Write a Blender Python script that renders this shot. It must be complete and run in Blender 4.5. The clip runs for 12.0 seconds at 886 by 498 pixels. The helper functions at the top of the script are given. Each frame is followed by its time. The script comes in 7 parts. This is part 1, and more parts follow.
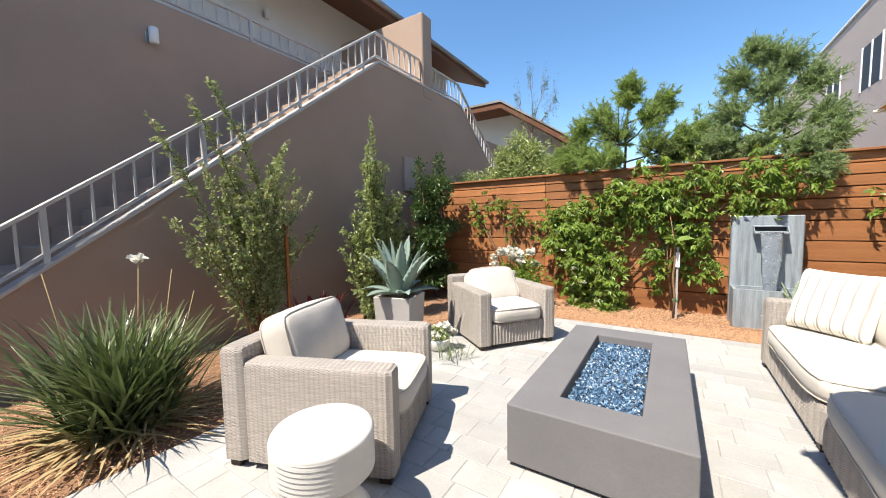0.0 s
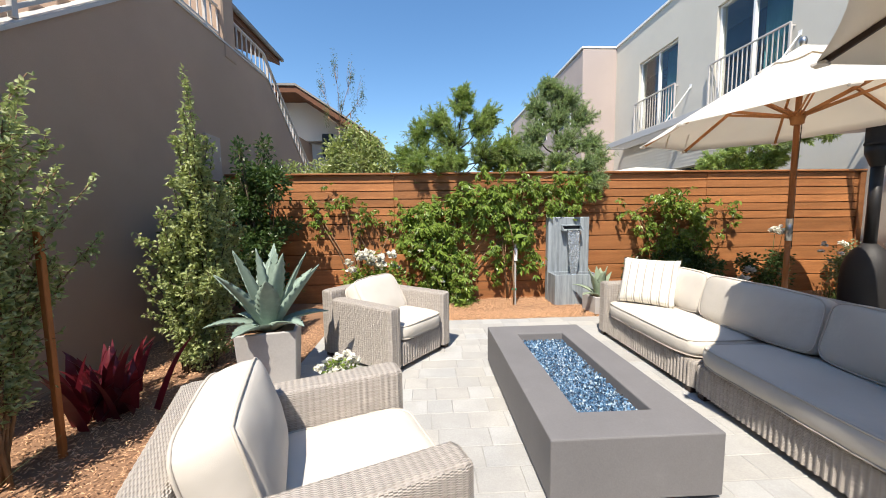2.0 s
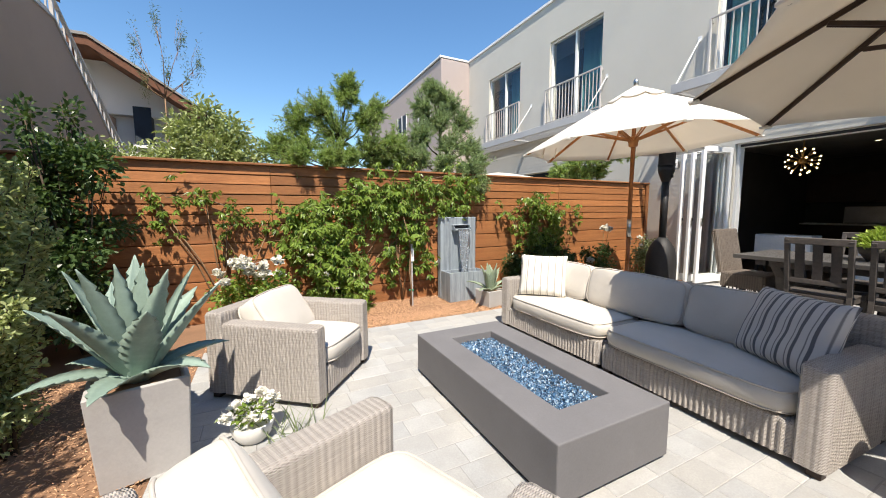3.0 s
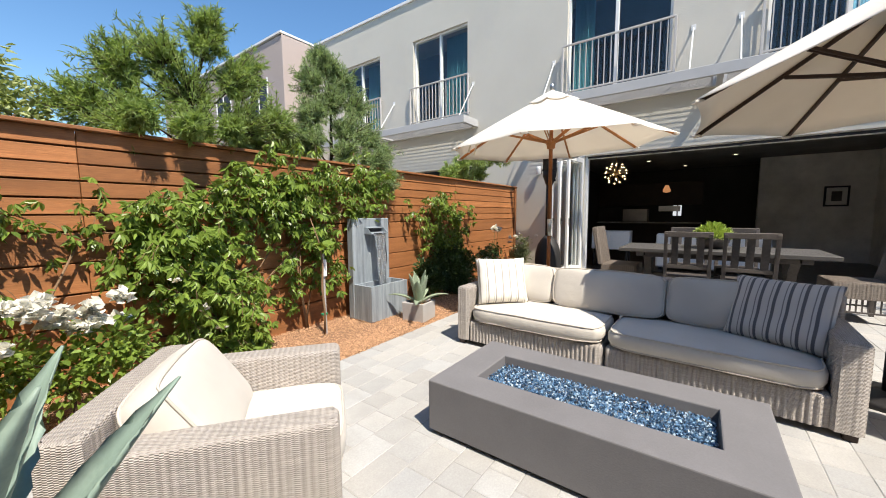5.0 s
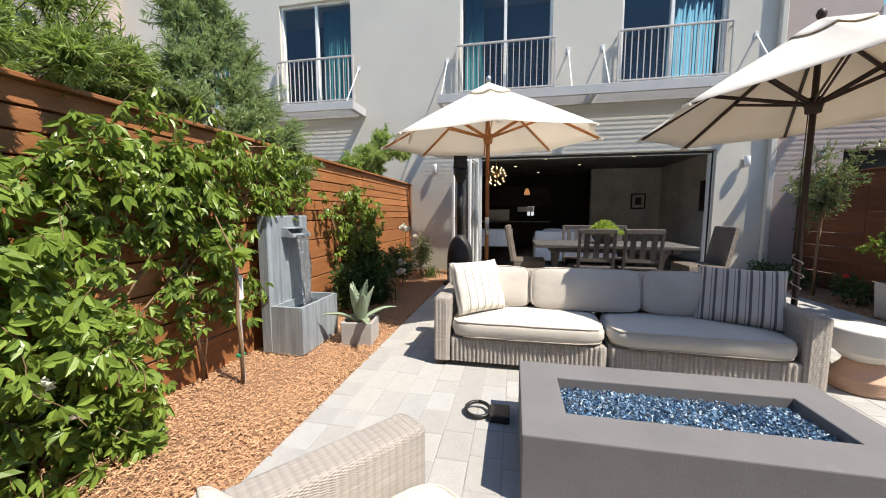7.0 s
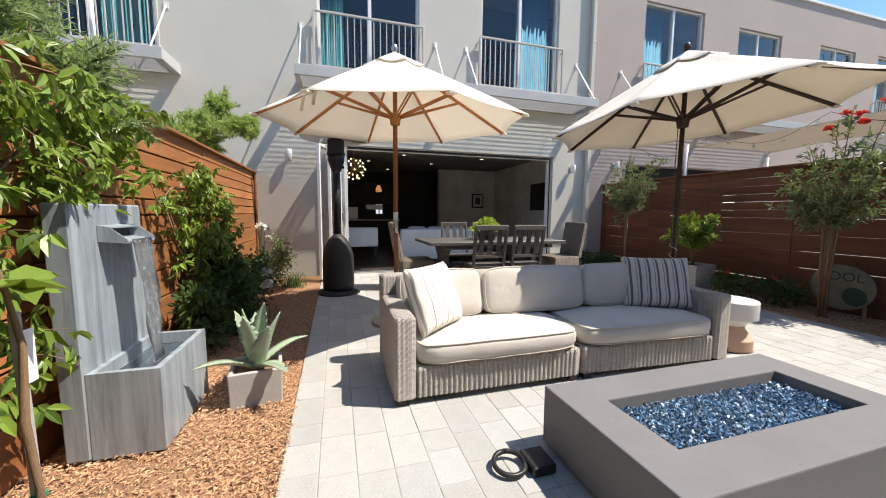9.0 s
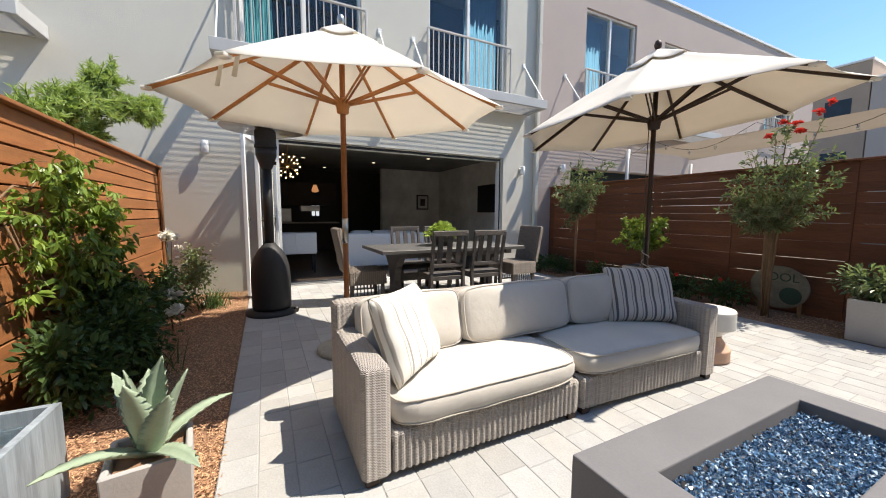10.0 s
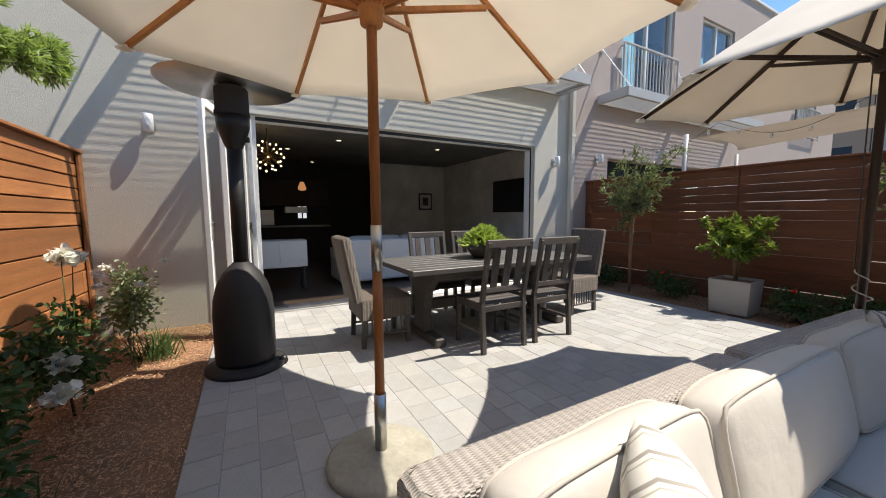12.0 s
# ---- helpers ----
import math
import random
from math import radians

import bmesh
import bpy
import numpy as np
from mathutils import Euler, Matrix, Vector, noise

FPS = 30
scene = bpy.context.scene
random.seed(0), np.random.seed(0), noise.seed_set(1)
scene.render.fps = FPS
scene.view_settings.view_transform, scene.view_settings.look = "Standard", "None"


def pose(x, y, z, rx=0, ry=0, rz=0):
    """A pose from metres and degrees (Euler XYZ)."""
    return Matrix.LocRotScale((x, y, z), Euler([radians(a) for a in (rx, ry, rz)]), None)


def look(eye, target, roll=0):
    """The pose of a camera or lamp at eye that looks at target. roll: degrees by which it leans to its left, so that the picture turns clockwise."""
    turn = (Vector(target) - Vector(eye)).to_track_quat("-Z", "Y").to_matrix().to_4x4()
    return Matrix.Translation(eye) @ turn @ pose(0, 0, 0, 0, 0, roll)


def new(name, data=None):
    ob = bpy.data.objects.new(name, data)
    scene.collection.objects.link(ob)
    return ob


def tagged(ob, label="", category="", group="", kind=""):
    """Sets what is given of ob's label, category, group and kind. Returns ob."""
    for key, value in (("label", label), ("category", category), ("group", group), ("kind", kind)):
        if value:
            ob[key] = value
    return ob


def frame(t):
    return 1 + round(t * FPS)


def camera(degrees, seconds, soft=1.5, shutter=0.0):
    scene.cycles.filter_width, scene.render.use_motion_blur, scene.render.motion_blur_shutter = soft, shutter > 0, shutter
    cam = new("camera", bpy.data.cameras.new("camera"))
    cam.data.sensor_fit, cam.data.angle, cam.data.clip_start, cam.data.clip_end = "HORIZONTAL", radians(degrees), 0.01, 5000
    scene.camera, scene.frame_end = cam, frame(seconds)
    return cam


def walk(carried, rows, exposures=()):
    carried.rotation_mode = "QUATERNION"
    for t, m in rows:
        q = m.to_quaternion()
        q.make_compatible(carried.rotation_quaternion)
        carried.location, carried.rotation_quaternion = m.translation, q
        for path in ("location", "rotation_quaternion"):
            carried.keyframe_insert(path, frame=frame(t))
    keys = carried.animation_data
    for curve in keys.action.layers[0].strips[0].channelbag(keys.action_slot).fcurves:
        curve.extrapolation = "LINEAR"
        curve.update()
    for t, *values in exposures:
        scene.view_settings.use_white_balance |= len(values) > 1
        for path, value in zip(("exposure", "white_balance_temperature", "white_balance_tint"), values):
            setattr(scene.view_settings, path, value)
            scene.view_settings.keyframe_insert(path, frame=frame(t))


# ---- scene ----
cam = camera(102.5, 12.0, soft=1.0)
PATH = [
    (0, (0.341, 0.206, 1.219), (-0.731, 1.888, 1.066), -1.0),
    (0.5, (0.071, 0.216, 1.25), (-0.825, 1.996, 1.089), -1.3),
    (1, (-0.227, 0.237, 1.289), (-0.871, 2.122, 1.113), -1.4),
    (1.5, (-0.554, 0.275, 1.261), (-0.854, 2.244, 1.086), -1.2),
    (2, (-0.83, 0.385, 1.283), (-0.735, 2.374, 1.092), -0.8),
    (2.5, (-1.132, 0.529, 1.297), (-0.617, 2.451, 1.097), -0.6),
    (3, (-1.379, 0.745, 1.308), (-0.49, 2.524, 1.099), -0.2),
    (3.5, (-1.581, 1.049, 1.315), (-0.397, 2.646, 1.101), 0.4),
    (3.7, (-1.661, 1.183, 1.323), (-0.382, 2.705, 1.103), 0.5),
    (5.3, (-1.866, 2.349, 1.258), (-0.197, 3.435, 1.063), -0.4),
    (5.5, (-1.874, 2.502, 1.254), (-0.166, 3.525, 1.055), -0.3),
    (6, (-1.886, 2.819, 1.293), (-0.092, 3.682, 1.093), -0.2),
    (6.5, (-1.875, 3.124, 1.284), (0.008, 3.769, 1.086), -0.1),
    (7, (-1.763, 3.393, 1.244), (0.188, 3.785, 1.046), 0.0),
    (8.8, (-1.146, 4.3, 1.199), (0.785, 3.821, 0.996), 0.5),
    (9, (-1.049, 4.347, 1.188), (0.858, 3.775, 0.99), 0.4),
    (9.5, (-0.769, 4.415, 1.197), (1.065, 3.642, 1.004), 0.3),
    (10, (-0.464, 4.375, 1.24), (1.316, 3.484, 1.046), 0.3),
    (10.5, (-0.111, 4.356, 1.234), (1.648, 3.423, 1.043), 0.3),
    (11, (0.299, 4.312, 1.222), (2.047, 3.359, 1.033), -0.1),
    (11.5, (0.696, 4.268, 1.23), (2.442, 3.31, 1.043), -0.2),
    (12, (1.115, 4.277, 1.248), (2.859, 3.316, 1.056), -0.3),
]
walk(cam, [(t, look(eye, target, roll)) for t, eye, target, roll in PATH], exposures=[(0, 0.88, 7150, 10), (1, 0.84, 7150, 10), (2.5, 0.69, 7150, 10), (6, 0.68, 7150, 10), (9, 0.75, 7150, 10), (11.2, 0.76, 7150, 10), (12, 0.60, 7150, 10)])

# ---- world, sun ----
world = bpy.data.worlds.new("sky")
scene.world = world
world.use_nodes = True
wn = world.node_tree.nodes
sky = wn.new("ShaderNodeTexSky")
sky.sky_type = 'NISHITA'
sky.sun_disc = False
sky.sun_elevation, sky.sun_rotation = radians(58.8), radians(201.8)
sky.air_density, sky.dust_density, sky.ozone_density = 1.0, 0.3, 3.0
wn["Background"].inputs["Strength"].default_value = 0.129
deep = wn.new("ShaderNodeHueSaturation")
deep.inputs["Saturation"].default_value = 1.20
deep.inputs["Value"].default_value = 1.10
world.node_tree.links.new(sky.outputs[0], deep.inputs["Color"])
world.node_tree.links.new(deep.outputs[0], wn["Background"].inputs["Color"])
sun = new("sun", bpy.data.lights.new("sun", 'SUN'))
sun.data.energy, sun.data.angle, sun.data.color = 4.8, radians(0.53), (1.0, 0.965, 0.91)
sun.matrix_world = look((0, 0, 20), (0.072 * 50, 0.18 * 50, 20 - 0.32 * 50))

# ---- materials ----


def nodes_of(name):
    m = bpy.data.materials.new(name)
    m.use_nodes = True
    nt = m.node_tree
    return m, nt, nt.nodes["Principled BSDF"]


def node(nt, kind, **values):
    n = nt.nodes.new(kind)
    for key, value in values.items():
        n.inputs[key.replace("_", " ")].default_value = value
    return n


def mix_color(nt, fac, a, b, blend='MIX'):
    n = nt.nodes.new("ShaderNodeMix")
    n.data_type, n.blend_type = 'RGBA', blend
    for i, v in ((0, fac), (6, a), (7, b)):
        if hasattr(v, "links"):
            nt.links.new(v, n.inputs[i])
        elif i == 0:
            n.inputs[i].default_value = v
        else:
            n.inputs[i].default_value = (*v[:3], 1)
    return n.outputs[2]


def ramp(nt, src, lo, hi):
    n = nt.nodes.new("ShaderNodeMapRange")
    n.inputs["From Min"].default_value, n.inputs["From Max"].default_value = lo, hi
    nt.links.new(src, n.inputs["Value"])
    return n.outputs[0]


def shade(c, k):
    return tuple(min(1, v * k) for v in c)


def surface(name, color, rough=0.7, metal=0.0, big=1.5, fine=45.0, vary=0.22, grain=0.12, bump=0.15, stretch=(1, 1, 1), piece=0.0, island=0.0, tint=None, stain=None, stain_scale=2.0, stain_at=(0.55, 0.75), spec=0.4, coords="Object"):
    """A plain surface with broad and fine variation, relief and, where given, stains."""
    m, nt, b = nodes_of(name)
    tc = nt.nodes.new("ShaderNodeTexCoord")
    mp = nt.nodes.new("ShaderNodeMapping")
    mp.inputs["Scale"].default_value = stretch
    nt.links.new(tc.outputs[coords], mp.inputs["Vector"])
    n1 = node(nt, "ShaderNodeTexNoise", Scale=big, Detail=5.0, Roughness=0.6)
    n2 = node(nt, "ShaderNodeTexNoise", Scale=fine, Detail=4.0, Roughness=0.65)
    for n in (n1, n2):
        nt.links.new(mp.outputs[0], n.inputs["Vector"])
    c = mix_color(nt, ramp(nt, n1.outputs["Fac"], 0.3, 0.7), shade(color, 1 - vary), shade(color, 1 + vary))
    c = mix_color(nt, ramp(nt, n2.outputs["Fac"], 0.3, 0.7), mix_color(nt, 1.0, c, (1 - grain,) * 3, 'MULTIPLY'), c)
    if piece or island:
        src = nt.nodes.new("ShaderNodeObjectInfo").outputs["Random"] if piece else nt.nodes.new("ShaderNodeNewGeometry").outputs["Random Per Island"]
        k = piece or island
        r = nt.nodes.new("ShaderNodeMapRange")
        r.inputs["To Min"].default_value, r.inputs["To Max"].default_value = 1 - k, 1 + k
        nt.links.new(src, r.inputs["Value"])
        h = nt.nodes.new("ShaderNodeHueSaturation")
        nt.links.new(r.outputs[0], h.inputs["Value"])
        nt.links.new(c, h.inputs["Color"])
        c = h.outputs[0]
        if tint:
            seven = nt.nodes.new("ShaderNodeMath")
            seven.operation = 'MULTIPLY'
            seven.inputs[1].default_value = 7.31
            part_of = nt.nodes.new("ShaderNodeMath")
            part_of.operation = 'FRACT'
            nt.links.new(src, seven.inputs[0])
            nt.links.new(seven.outputs[0], part_of.inputs[0])
            c = mix_color(nt, part_of.outputs[0], c, mix_color(nt, 1.0, c, tint, 'MULTIPLY'))
    if stain:
        n3 = node(nt, "ShaderNodeTexNoise", Scale=stain_scale, Detail=6.0, Roughness=0.7)
        nt.links.new(mp.outputs[0], n3.inputs["Vector"])
        c = mix_color(nt, ramp(nt, n3.outputs["Fac"], *stain_at), c, stain)
    nt.links.new(c, b.inputs["Base Color"])
    rr = nt.nodes.new("ShaderNodeMapRange")
    rr.inputs["To Min"].default_value, rr.inputs["To Max"].default_value = max(0.02, rough - 0.1), min(1, rough + 0.1)
    nt.links.new(n1.outputs["Fac"], rr.inputs["Value"])
    nt.links.new(rr.outputs[0], b.inputs["Roughness"])
    b.inputs["Metallic"].default_value = metal
    b.inputs["Specular IOR Level"].default_value = spec
    if bump:
        bp = node(nt, "ShaderNodeBump", Strength=bump, Distance=0.01)
        nt.links.new(n2.outputs["Fac"], bp.inputs["Height"])
        nt.links.new(bp.outputs[0], b.inputs["Normal"])
    return m


def leaf_material(name, color, other, through_color, rough=0.45, light=0.35):
    """Leaves: colour varies leaf by leaf, and light comes through them."""
    m, nt, b = nodes_of(name)
    g = nt.nodes.new("ShaderNodeNewGeometry")
    o = nt.nodes.new("ShaderNodeObjectInfo")
    k = nt.nodes.new("ShaderNodeMath")
    k.operation = 'PINGPONG'
    k.inputs[1].default_value = 1.0
    s = nt.nodes.new("ShaderNodeMath")
    s.operation = 'ADD'
    nt.links.new(g.outputs["Random Per Island"], s.inputs[0])
    nt.links.new(o.outputs["Random"], s.inputs[1])
    nt.links.new(s.outputs[0], k.inputs[0])
    c = mix_color(nt, k.outputs[0], color, other)
    nt.links.new(c, b.inputs["Base Color"])
    b.inputs["Roughness"].default_value = rough
    b.inputs["Specular IOR Level"].default_value = 0.3
    t = nt.nodes.new("ShaderNodeBsdfTranslucent")
    t.inputs["Color"].default_value = (*through_color, 1)
    s = nt.nodes.new("ShaderNodeMixShader")
    s.inputs[0].default_value = light
    nt.links.new(b.outputs[0], s.inputs[1])
    nt.links.new(t.outputs[0], s.inputs[2])
    nt.links.new(s.outputs[0], nt.nodes["Material Output"].inputs["Surface"])
    return m


def wicker_material(name, color, dark):
    """Woven strands: ribs along u, strands along v, in metres of UV."""
    m, nt, b = nodes_of(name)
    uv = nt.nodes.new("ShaderNodeUVMap")
    sep = nt.nodes.new("ShaderNodeSeparateXYZ")
    nt.links.new(uv.outputs[0], sep.inputs[0])

    def math_node(op, a, v=None):
        n = nt.nodes.new("ShaderNodeMath")
        n.operation = op
        for i, x in enumerate((a, v)):
            if x is None:
                continue
            if hasattr(x, "links"):
                nt.links.new(x, n.inputs[i])
            else:
                n.inputs[i].default_value = x
        return n.outputs[0]
    u, v = sep.outputs[0], sep.outputs[1]
    ribs = math_node('SINE', math_node('MULTIPLY', u, 2 * math.pi / 0.026))
    cell = math_node('MULTIPLY', math_node('FLOOR', math_node('DIVIDE', u, 0.013)), math.pi)
    strands = math_node('SINE', math_node('ADD', math_node('MULTIPLY', v, 2 * math.pi / 0.0075), cell))
    weave = math_node('ADD', math_node('MULTIPLY', ribs, 0.45), math_node('MULTIPLY', strands, 0.55))
    n1 = node(nt, "ShaderNodeTexNoise", Scale=9.0, Detail=4.0)
    mp = nt.nodes.new("ShaderNodeMapping")
    mp.inputs["Scale"].default_value = (1, 18, 1)
    nt.links.new(uv.outputs[0], mp.inputs[0])
    nt.links.new(mp.outputs[0], n1.inputs["Vector"])
    c = mix_color(nt, ramp(nt, n1.outputs["Fac"], 0.3, 0.7), shade(color, 0.76), shade(color, 1.12))
    c = mix_color(nt, ramp(nt, weave, -0.95, -0.35), dark, c)
    nt.links.new(c, b.inputs["Base Color"])
    b.inputs["Roughness"].default_value = 0.62
    bp = node(nt, "ShaderNodeBump", Strength=0.75, Distance=0.004)
    nt.links.new(weave, bp.inputs["Height"])
    nt.links.new(bp.outputs[0], b.inputs["Normal"])
    return m


def fabric_material(name, color, stripes=None):
    """Canvas weave; stripes are (spacing, [(offset, half width, colour)]) along u in metres."""
    m, nt, b = nodes_of(name)
    tc = nt.nodes.new("ShaderNodeTexCoord")
    n1 = node(nt, "ShaderNodeTexNoise", Scale=3.0, Detail=4.0)
    n2 = node(nt, "ShaderNodeTexNoise", Scale=420.0, Detail=2.0)
    n3 = node(nt, "ShaderNodeTexNoise", Scale=11.0, Detail=3.0)
    for n in (n1, n2, n3):
        nt.links.new(tc.outputs["Object"], n.inputs["Vector"])
    c = mix_color(nt, ramp(nt, n1.outputs["Fac"], 0.3, 0.7), shade(color, 0.93), shade(color, 1.05))
    if stripes:
        spacing, bands = stripes
        uv = nt.nodes.new("ShaderNodeUVMap")
        sep = nt.nodes.new("ShaderNodeSeparateXYZ")
        nt.links.new(uv.outputs[0], sep.inputs[0])
        for off, half, col in bands:
            a = nt.nodes.new("ShaderNodeMath")
            a.operation = 'PINGPONG'
            a.inputs[1].default_value = spacing / 2
            s = nt.nodes.new("ShaderNodeMath")
            s.operation = 'ADD'
            s.inputs[1].default_value = off
            nt.links.new(sep.outputs[0], s.inputs[0])
            nt.links.new(s.outputs[0], a.inputs[0])
            c = mix_color(nt, ramp(nt, a.outputs[0], half + 0.0015, half - 0.0015), c, col)
    nt.links.new(c, b.inputs["Base Color"])
    b.inputs["Roughness"].default_value = 0.9
    b.inputs["Specular IOR Level"].default_value = 0.15
    b.inputs["Sheen Weight"].default_value = 0.15
    bp = node(nt, "ShaderNodeBump", Strength=0.25, Distance=0.002)
    nt.links.new(n2.outputs["Fac"], bp.inputs["Height"])
    bq = node(nt, "ShaderNodeBump", Strength=0.35, Distance=0.012)
    nt.links.new(n3.outputs["Fac"], bq.inputs["Height"])
    nt.links.new(bp.outputs[0], bq.inputs["Normal"])
    nt.links.new(bq.outputs[0], b.inputs["Normal"])
    return m


def canopy_material(name, color, light, thin=0.47):
    m, nt, b = nodes_of(name)
    tc = nt.nodes.new("ShaderNodeTexCoord")
    n1 = node(nt, "ShaderNodeTexNoise", Scale=2.5, Detail=4.0)
    nt.links.new(tc.outputs["Object"], n1.inputs["Vector"])
    c = mix_color(nt, ramp(nt, n1.outputs["Fac"], 0.3, 0.7), shade(color, 0.94), shade(color, 1.04))
    nt.links.new(c, b.inputs["Base Color"])
    b.inputs["Roughness"].default_value = 0.85
    b.inputs["Specular IOR Level"].default_value = 0.2
    t = nt.nodes.new("ShaderNodeBsdfTranslucent")
    t.inputs["Color"].default_value = (*light, 1)
    s = nt.nodes.new("ShaderNodeMixShader")
    s.inputs[0].default_value = thin
    nt.links.new(b.outputs[0], s.inputs[1])
    nt.links.new(t.outputs[0], s.inputs[2])
    nt.links.new(s.outputs[0], nt.nodes["Material Output"].inputs["Surface"])
    return m


def glass_material(name, color=(0.9, 0.97, 0.96), rough=0.0):
    m, nt, b = nodes_of(name)
    b.inputs["Base Color"].default_value = (*color, 1)
    b.inputs["Transmission Weight"].default_value = 1.0
    b.inputs["Roughness"].default_value = rough
    b.inputs["IOR"].default_value = 1.45
    return m


def clear_pane(name, tint, gloss):
    """Thin float glass: tinted see-through sheet with a weak mirror on it."""
    m, nt, b = nodes_of(name)
    t = nt.nodes.new("ShaderNodeBsdfTransparent")
    t.inputs["Color"].default_value = (*tint, 1)
    g = nt.nodes.new("ShaderNodeBsdfGlossy")
    g.inputs["Roughness"].default_value = 0.02
    mix = nt.nodes.new("ShaderNodeMixShader")
    mix.inputs[0].default_value = gloss
    nt.links.new(t.outputs[0], mix.inputs[1])
    nt.links.new(g.outputs[0], mix.inputs[2])
    nt.links.new(mix.outputs[0], nt.nodes["Material Output"].inputs["Surface"])
    return m


def glow_material(name, color, strength):
    m, nt, b = nodes_of(name)
    b.inputs["Base Color"].default_value = (*color, 1)
    b.inputs["Emission Color"].default_value = (*color, 1)
    b.inputs["Emission Strength"].default_value = strength
    return m


SOIL = surface("soil", (0.26, 0.145, 0.085), 0.95, big=2, fine=60, bump=0.4)
EARTH = surface("open_ground", (0.2, 0.18, 0.14), 0.95, big=0.2, fine=6)
SAND = surface("joint_sand", (0.33, 0.325, 0.31), 0.95, fine=200, bump=0.3)
PAVER = surface("concrete_paver", (0.405, 0.405, 0.40), 0.85, big=4, fine=90, vary=0.1, grain=0.16, bump=0.25, tint=(1.0, 0.965, 0.92), piece=0.09, stain=(0.33, 0.32, 0.305), stain_scale=4.5, stain_at=(0.50, 0.74))
PAVER_FAR = surface("concrete_paver_joined", (0.405, 0.405, 0.40), 0.85, big=4, fine=90, vary=0.1, grain=0.16, bump=0.25, tint=(1.0, 0.965, 0.92), island=0.09, stain=(0.33, 0.32, 0.305), stain_scale=4.5, stain_at=(0.50, 0.74))
CHIP = surface("bark_chip", (0.56, 0.33, 0.19), 0.9, big=30, fine=200, vary=0.25, bump=0.2, island=0.30)
STUCCO = surface("greige_stucco", (0.60, 0.572, 0.505), 0.92, big=0.5, fine=110, vary=0.05, grain=0.09, bump=0.35, stain=(0.52, 0.505, 0.465), stain_scale=0.7, stain_at=(0.55, 0.85))
STUCCO_MAUVE = surface("mauve_stucco", (0.46, 0.38, 0.345), 0.92, big=0.5, fine=160, vary=0.05, grain=0.08, bump=0.35)
STUCCO_TAUPE = surface("taupe_stucco", (0.42, 0.305, 0.235), 0.93, big=0.6, fine=170, vary=0.07, grain=0.1, bump=0.4, stain=(0.36, 0.26, 0.205), stain_scale=0.8, stain_at=(0.5, 0.85))
STUCCO_WHITE = surface("white_stucco", (0.78, 0.77, 0.74), 0.9, big=0.6, fine=150, vary=0.04, grain=0.06, bump=0.3)
REDWOOD = surface("stained_redwood", (0.43, 0.175, 0.065), 0.6, big=1.2, fine=22, vary=0.28, grain=0.35, bump=0.25, stretch=(0.6, 9, 9), piece=0.26, stain=(0.29, 0.10, 0.036), stain_scale=1.6, stain_at=(0.52, 0.75))
# redwood again for the south fence, with its shade put into the colour
REDWOOD_SHADED = surface("shaded_redwood", (0.20, 0.068, 0.028), 0.65, big=1.2, fine=22, vary=0.28, grain=0.35, bump=0.25, stretch=(0.6, 9, 9), piece=0.16)
RAIL = surface("pale_painted_steel", (0.52, 0.495, 0.47), 0.45, big=4, fine=80, vary=0.06, grain=0.05, bump=0.05)
WHITE_PAINT = surface("white_painted_metal", (0.80, 0.80, 0.79), 0.4, big=3, fine=60, vary=0.03, grain=0.04, bump=0.04)
GREY_PAINT = surface("grey_painted_steel", (0.46, 0.46, 0.46), 0.5, big=3, fine=60, vary=0.05, grain=0.05, bump=0.05)
ROOF_BROWN = surface("brown_timber", (0.17, 0.065, 0.03), 0.7, big=1, fine=20, stretch=(8, 0.7, 8), vary=0.25, grain=0.3)
ROOF_TOP = surface("roofing", (0.30, 0.28, 0.26), 0.9, big=1, fine=30)
WICKER = wicker_material("grey_wicker", (0.44, 0.395, 0.355), (0.27, 0.235, 0.205))
WICKER_DARK = wicker_material("brown_grey_wicker", (0.19, 0.155, 0.128), (0.06, 0.048, 0.04))
CANVAS = fabric_material("cream_canvas", (0.57, 0.53, 0.475))
PIPING = fabric_material("cream_piping", (0.52, 0.47, 0.41))
STRIPE_PALE = fabric_material("cream_striped_canvas", (0.80, 0.77, 0.70), (0.072, [(0.0, 0.0055, (0.36, 0.33, 0.29)), (0.020, 0.0022, (0.46, 0.44, 0.34))]))
STRIPE_DARK = fabric_material("grey_striped_canvas", (0.56, 0.53, 0.50), (0.072, [(0.0, 0.0085, (0.13, 0.125, 0.135)), (0.026, 0.003, (0.20, 0.19, 0.19))]))
CANOPY_PALE = canopy_material("ivory_canopy", (0.88, 0.86, 0.81), (0.93, 0.86, 0.76), 0.42)
CANOPY_TAN = canopy_material("beige_canopy", (0.86, 0.82, 0.75), (0.72, 0.60, 0.44), 0.27)
SAIL = canopy_material("greige_sailcloth", (0.42, 0.37, 0.31), (0.36, 0.30, 0.24))
TEAK = surface("oiled_teak", (0.36, 0.125, 0.035), 0.4, big=3, fine=30, stretch=(7, 7, 0.8), vary=0.25, grain=0.25, bump=0.1)
TEAK_RIB = surface("oiled_teak_rib", (0.58, 0.24, 0.08), 0.45, big=3, fine=30, vary=0.25, grain=0.25, bump=0.1)
DARK_WOOD = surface("dark_brown_wood", (0.045, 0.024, 0.016), 0.5, big=3, fine=30, vary=0.25, grain=0.25, bump=0.1)
GREY_WOOD = surface("weathered_grey_wood", (0.10, 0.087, 0.08), 0.6, big=3, fine=40, vary=0.25, grain=0.3, bump=0.15)
